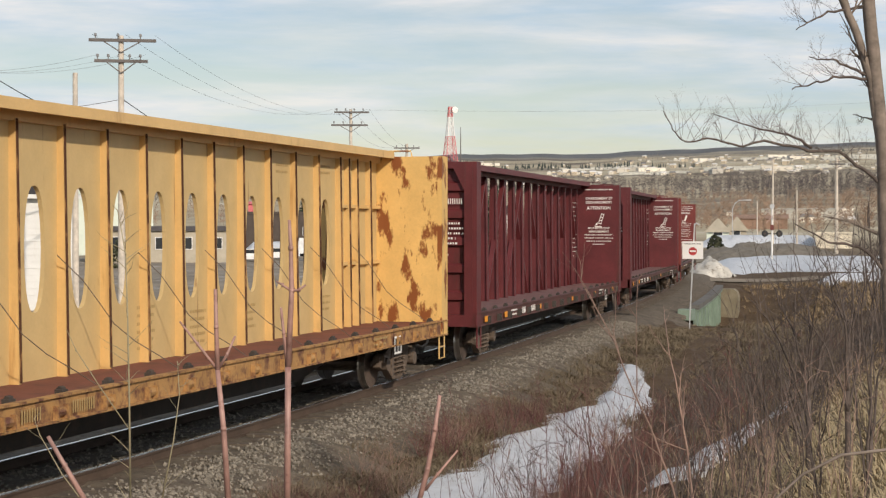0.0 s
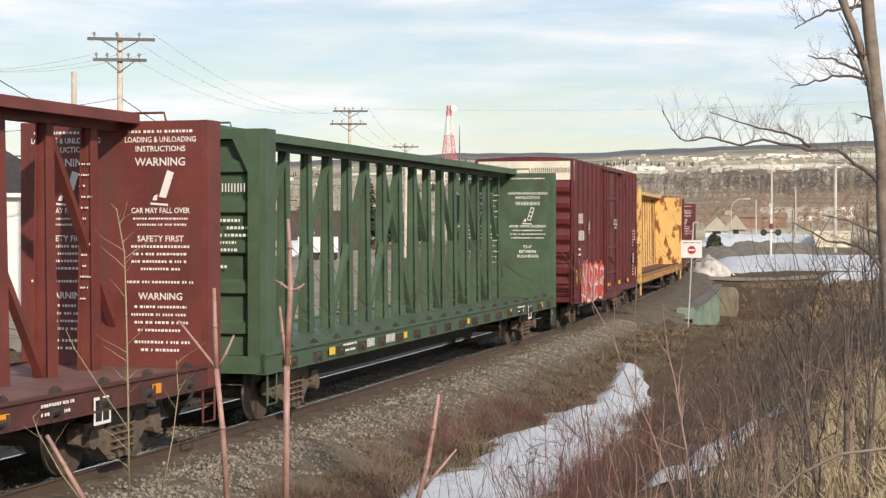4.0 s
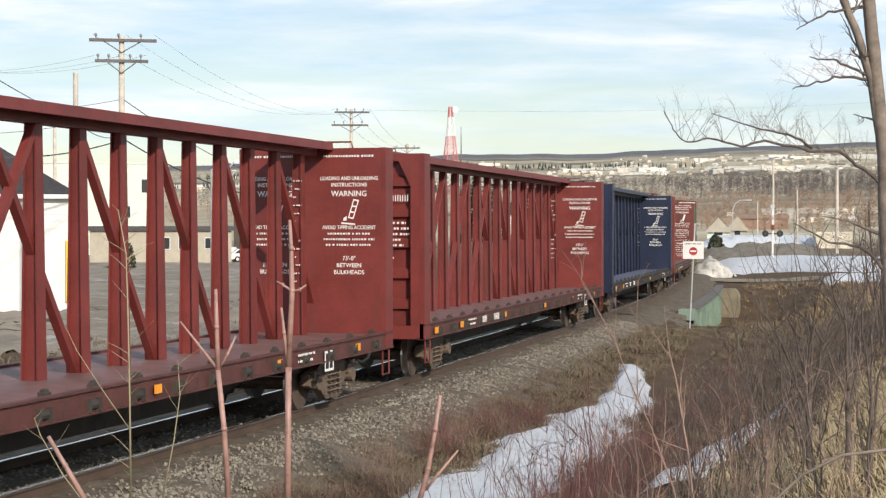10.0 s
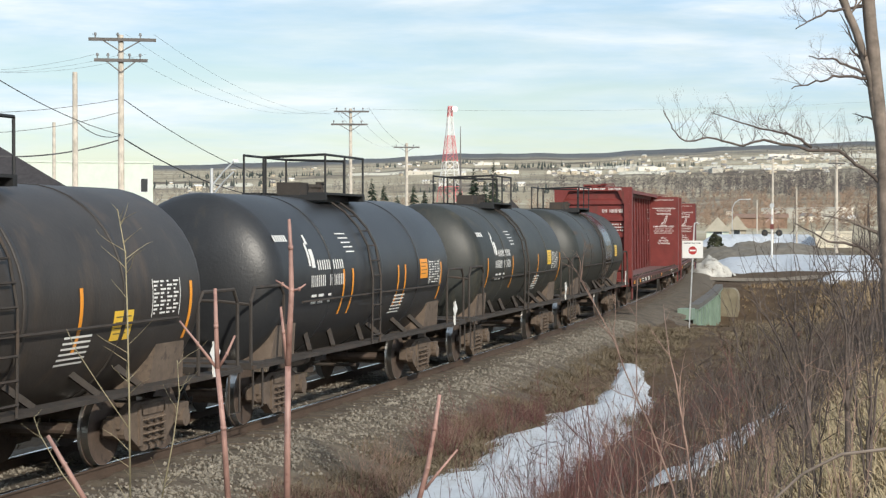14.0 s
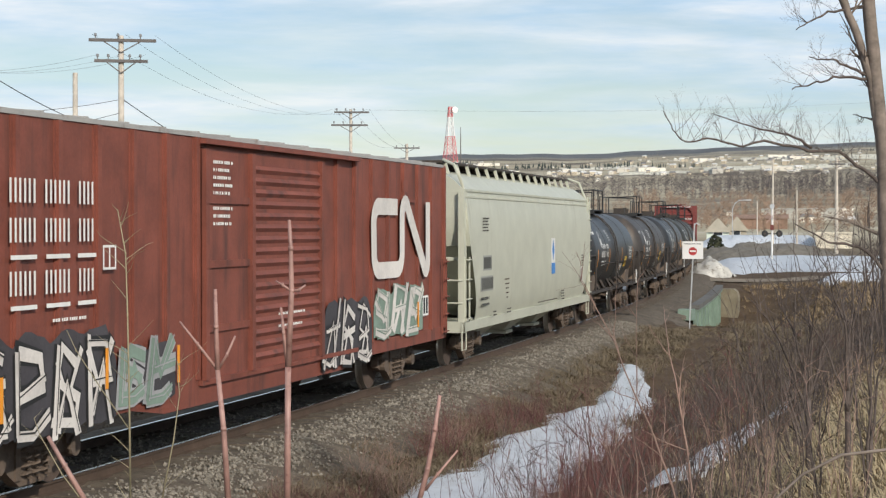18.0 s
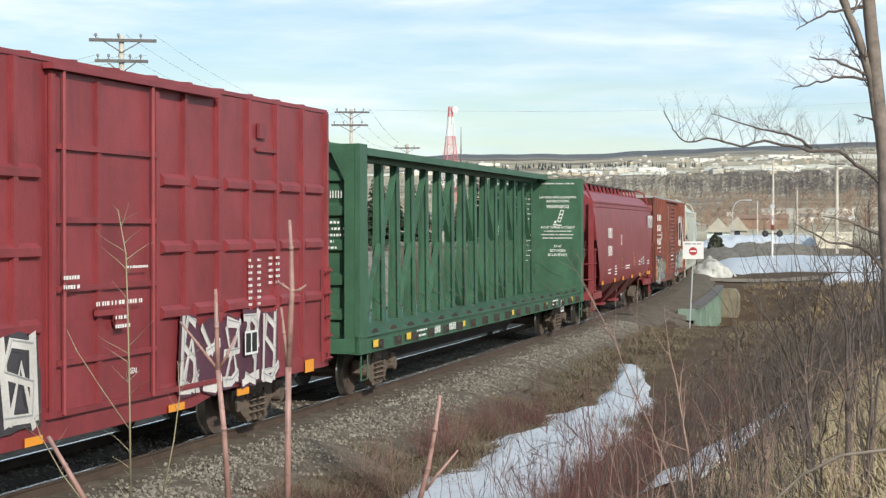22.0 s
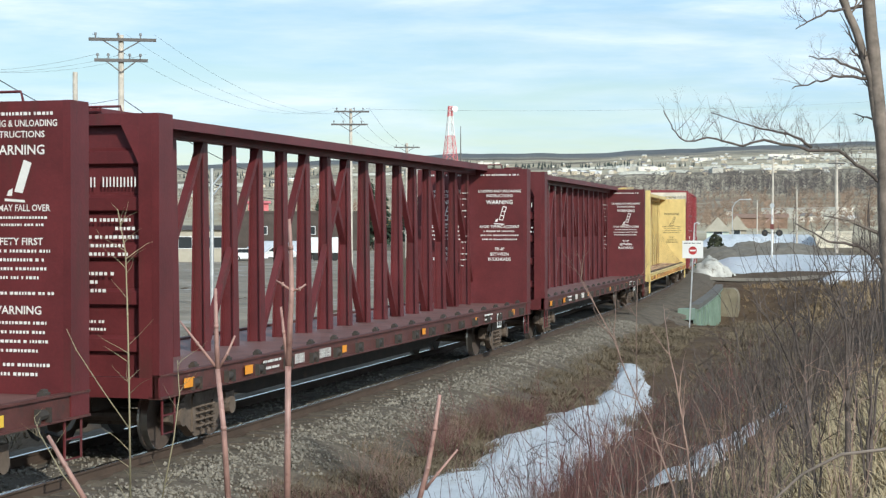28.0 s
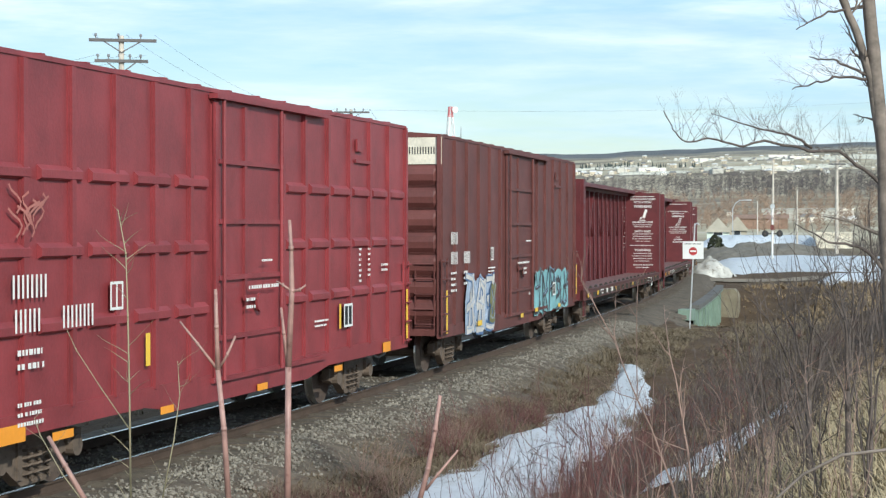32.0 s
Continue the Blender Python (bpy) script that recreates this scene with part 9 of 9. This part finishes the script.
def far_woods():
    """Bare woods and firs on the valley's far slope."""
    rng = np.random.RandomState(21)
    V2, F2 = [], []
    near, grey, dark = ([], []), ([], []), ([], [])

    def bare(x, y, z, h, n, into):
        V, F = into
        base = len(V)
        wd = h * 0.006
        V.extend([(x - wd, y, z - 1), (x + wd, y, z - 1), (x, y, z + h)])
        F.append((base, base + 1, base + 2))
        for _ in range(n):
            a, f, l = rng.uniform(0, 2 * math.pi), rng.uniform(0.1, 0.98), h * rng.uniform(0.12, 0.34)
            b = len(V)
            dx, dy, dz = math.cos(a) * l, math.sin(a) * l, l * rng.uniform(0.1, 0.9)
            V.extend([(x, y, z + h * f * 0.9), (x + wd, y, z + h * f * 0.9 - h * 0.03), (x + dx, y + dy, z + h * f * 0.9 + dz)])
            F.append((b, b + 1, b + 2))

    for _ in range(650):
        b, r = rng.uniform(0.5, 10.5), rng.uniform(330, 760)
        x, y = out(b, r)
        bare(x, y, land1(x, y), rng.uniform(2.5, 5.5), 34, near)
    for _ in range(1500):
        b, r = rng.uniform(0.5, 33), rng.uniform(420, 1150)
        x, y = out(b, r)
        bare(x, y, land1(x, y), rng.uniform(3, 6), 22, grey if r > 650 else near)
    for _ in range(1300):
        b, r = rng.uniform(0.5, 15), rng.uniform(720, 1080)
        if rng.rand() < (b - 6) / 8:
            continue
        x, y = out(b, r)
        bare(x, y, land1(x, y), rng.uniform(5, 10), 16, dark)
    for _ in range(4600):
        b, r = rng.uniform(0.5, 33), 800 + 1700 * rng.rand() ** 0.8
        x, y = out(b, r)
        k = noise.noise(Vector((x * 0.004, y * 0.004, 4)))
        z, h = land1(x, y), rng.uniform(3, 6)
        if k > 0.4 and r < 2300:
            base, wd = len(V2), h * rng.uniform(0.16, 0.28)
            V2.extend([(x - wd, y, z - 1), (x + wd, y, z - 1), (x, y + wd, z - 1), (x, y, z + h)])
            F2.extend([(base, base + 1, base + 3), (base + 1, base + 2, base + 3), (base + 2, base, base + 3)])
        elif k > -0.35:
            bare(x, y, z, h, 9, grey)
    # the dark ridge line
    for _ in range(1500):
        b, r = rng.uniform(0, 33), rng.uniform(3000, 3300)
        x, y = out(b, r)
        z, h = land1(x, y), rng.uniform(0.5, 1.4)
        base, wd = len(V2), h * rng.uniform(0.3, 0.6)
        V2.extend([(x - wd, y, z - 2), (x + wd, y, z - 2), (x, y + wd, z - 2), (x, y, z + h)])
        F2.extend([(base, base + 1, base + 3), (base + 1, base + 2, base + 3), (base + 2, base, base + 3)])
    for (V, F), ink, label in ((near, "farwood", "bare tan woods beyond the crossing"), (grey, "midwood", "bare grey-brown woods on the far slopes"), (dark, "darkwood", "dense dark bare woods across the valley")):
        tagged(new("far_woods", plant_mesh("far_woods", V, F, M[ink])), label, "woods", kind="stuff")
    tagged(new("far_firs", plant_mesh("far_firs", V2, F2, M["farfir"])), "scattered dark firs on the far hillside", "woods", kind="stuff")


far_woods()


def field(bear0, bear1, reach, deep, label):
    """An open pale field on the far slope."""
    n, k = 40, 10
    X, Y, Z = np.zeros((n, k)), np.zeros((n, k)), np.zeros((n, k))
    for i in range(n):
        b = bear0 + (bear1 - bear0) * i / (n - 1)
        for j in range(k):
            v = j / (k - 1) * 2 - 1
            x, y = out(b, reach + deep / 2 * v + deep * 0.3 * noise.noise(Vector((b * 1.5, 0, reach))))
            rim = min(1 - abs(v), i / 6, (n - 1 - i) / 6) + 0.25 * noise.noise(Vector((x * 0.02, y * 0.02, 7)))
            X[i, j], Y[i, j], Z[i, j] = x, y, land1(x, y) + max(-3.0, min(0.8, rim * 8 - 0.8))
    tagged(new("field", grid_mesh("field", X, Y, Z, M["palefield"])), label, "field", kind="structure")


for _b0, _b1, _r, _d in ((12.9, 10.3, 1720, 130), (4.4, 1.8, 1850, 260), (8.3, 3.2, 1500, 160), (7.0, 5.2, 1950, 120), (11.0, 8.6, 1390, 90), (20.0, 15.5, 1650, 110), (27, 23, 1300, 140)):
    field(_b0, _b1, _r, _d, "pale open field on the far slope")



def town():
    """Houses across the valley: a few kinds, each copied to many places."""
    rng = random.Random(33)
    kinds = []
    for k, (w, d, e, r, wall, roof, label) in enumerate(((6.5, 6, 3, 5, "townwhite", "roofgrey", "bright house across the valley with a grey gable roof"), (8, 6, 2.8, 4.8, "townwhite", "roofsnow", "bright house across the valley with a pale roof"),
                                                       (5.5, 6, 3.8, 5.8, "towncream", "roofgrey", "cream house across the valley with a grey roof"), (14, 7, 2.6, 2.9, "townwhite", "roofgrey", "long low bright building across the valley"),
                                                       (30, 10, 3.4, 3.7, "townwhite", "roofsnow", "large pale industrial hall across the valley"), (7, 6, 4, 6, "towncream", "roofsnow", "tall cream house across the valley"))):
        h = root("town_house", label, "house", "houses across the valley")
        bm = bmesh.new()
        box(bm, -w / 2, w / 2, -d / 2, d / 2, -2, e)
        part("wall", bm, M[wall], h)
        bm = bmesh.new()
        if r - e < 0.5:
            box(bm, -w / 2 - 0.2, w / 2 + 0.2, -d / 2 - 0.2, d / 2 + 0.2, e, r)
        else:
            v = [bm.verts.new(p) for p in ((-w / 2 - 0.5, -d / 2 - 0.5, e), (w / 2 + 0.5, -d / 2 - 0.5, e), (w / 2 + 0.5, d / 2 + 0.5, e), (-w / 2 - 0.5, d / 2 + 0.5, e), (-w / 2 - 0.5, 0, r), (w / 2 + 0.5, 0, r))]
            for f in ((0, 1, 5, 4), (2, 3, 4, 5), (0, 4, 3), (1, 2, 5), (3, 2, 1, 0)):
                bm.faces.new([v[i] for i in f])
        part("roof", bm, M[roof], h)
        for s in (-1, 1):
            bm = bmesh.new()
            box(bm, s * w * 0.25 - 0.5, s * w * 0.25 + 0.5, -d / 2 - 0.06, -d / 2 - 0.01, 0.9, 2.0)
            part("window", bm, M["window"], h)
        kinds.append(h)
    first = set()
    bands = [(0.8, 11.5, 1150, 2300, 240), (11.5, 24, 1050, 2250, 95), (0.8, 8, 420, 620, 6), (24, 31.5, 800, 1800, 45)]
    for b0, b1, r0, r1, n in bands:
        hub = (b0 + b1) / 2, (r0 + r1) / 2
        for _ in range(n):
            # streets and hamlets gather the houses
            if rng.random() < 0.7:
                b, r = hub[0] + rng.gauss(0, 0.45), hub[1] + rng.gauss(0, 70)
            else:
                b, r = rng.uniform(b0, b1), rng.uniform(r0, r1)
            if rng.random() < 0.12:
                hub = rng.uniform(b0, b1), rng.uniform(r0, r1)
            x, y = out(b, r)
            k = rng.choice((0, 0, 0, 1, 1, 2, 2, 2, 5, 5) if rng.random() > 0.08 else (3, 4))
            size = rng.uniform(0.4, 0.85) if k != 4 else 0.9
            m = pose(x, y, land1(x, y), 0, 0, b + rng.choice((0, 90, 20, -25)) + rng.uniform(-10, 10)) @ Matrix.Diagonal((size, size, size, 1))
            if k not in first:
                first.add(k)
                kinds[k].matrix_world = m
            else:
                copy_thing(kinds[k], m)
    for k, h in enumerate(kinds):
        if k not in first:
            x, y = out(5 + k, 1500)
            h.matrix_world = pose(x, y, land1(x, y))


town()


# ---- movement ----
def run(t):
    """How far the train has moved by t seconds, from its place at 16 s."""
    a = t - 16.0
    return 14.0168 * a + 3.0057e-3 * a ** 2 - 1.2149e-4 * a ** 3 + 3.64e-6 * a ** 4


def on_track(s, reach):
    """The pose of a car whose middle is s metres along the track, standing on trucks `reach` either side."""
    a, b = beside(s - reach, 0), beside(s + reach, 0)
    d = b - a
    return Matrix.Translation((a + b) / 2) @ pose(0, 0, 0, 0, 0, math.degrees(math.atan2(-d.x, d.y)))


def motions():
    for car, mid, reach in CARS:
        walk(car, [(t, on_track(mid + run(t), reach)) for t in range(0, 33)])
    # all wheels roll alike: one turning per axle place, shared by every truck
    for k in (-1, 1):
        alike = [w for side, w in WHEELSETS if side == k]
        step = 1 / FPS
        walk(alike[0], [(i * step, pose(0, 0.9 * k, 0.46) @ Matrix.Rotation(-run(i * step) / 0.46, 4, "X")) for i in range(0, 32 * FPS + 1)])
        keys = alike[0].animation_data
        for w in alike[1:]:
            w.rotation_mode = "QUATERNION"
            w.animation_data_create()
            w.animation_data.action = keys.action
            w.animation_data.action_slot = keys.action_slot


motions()
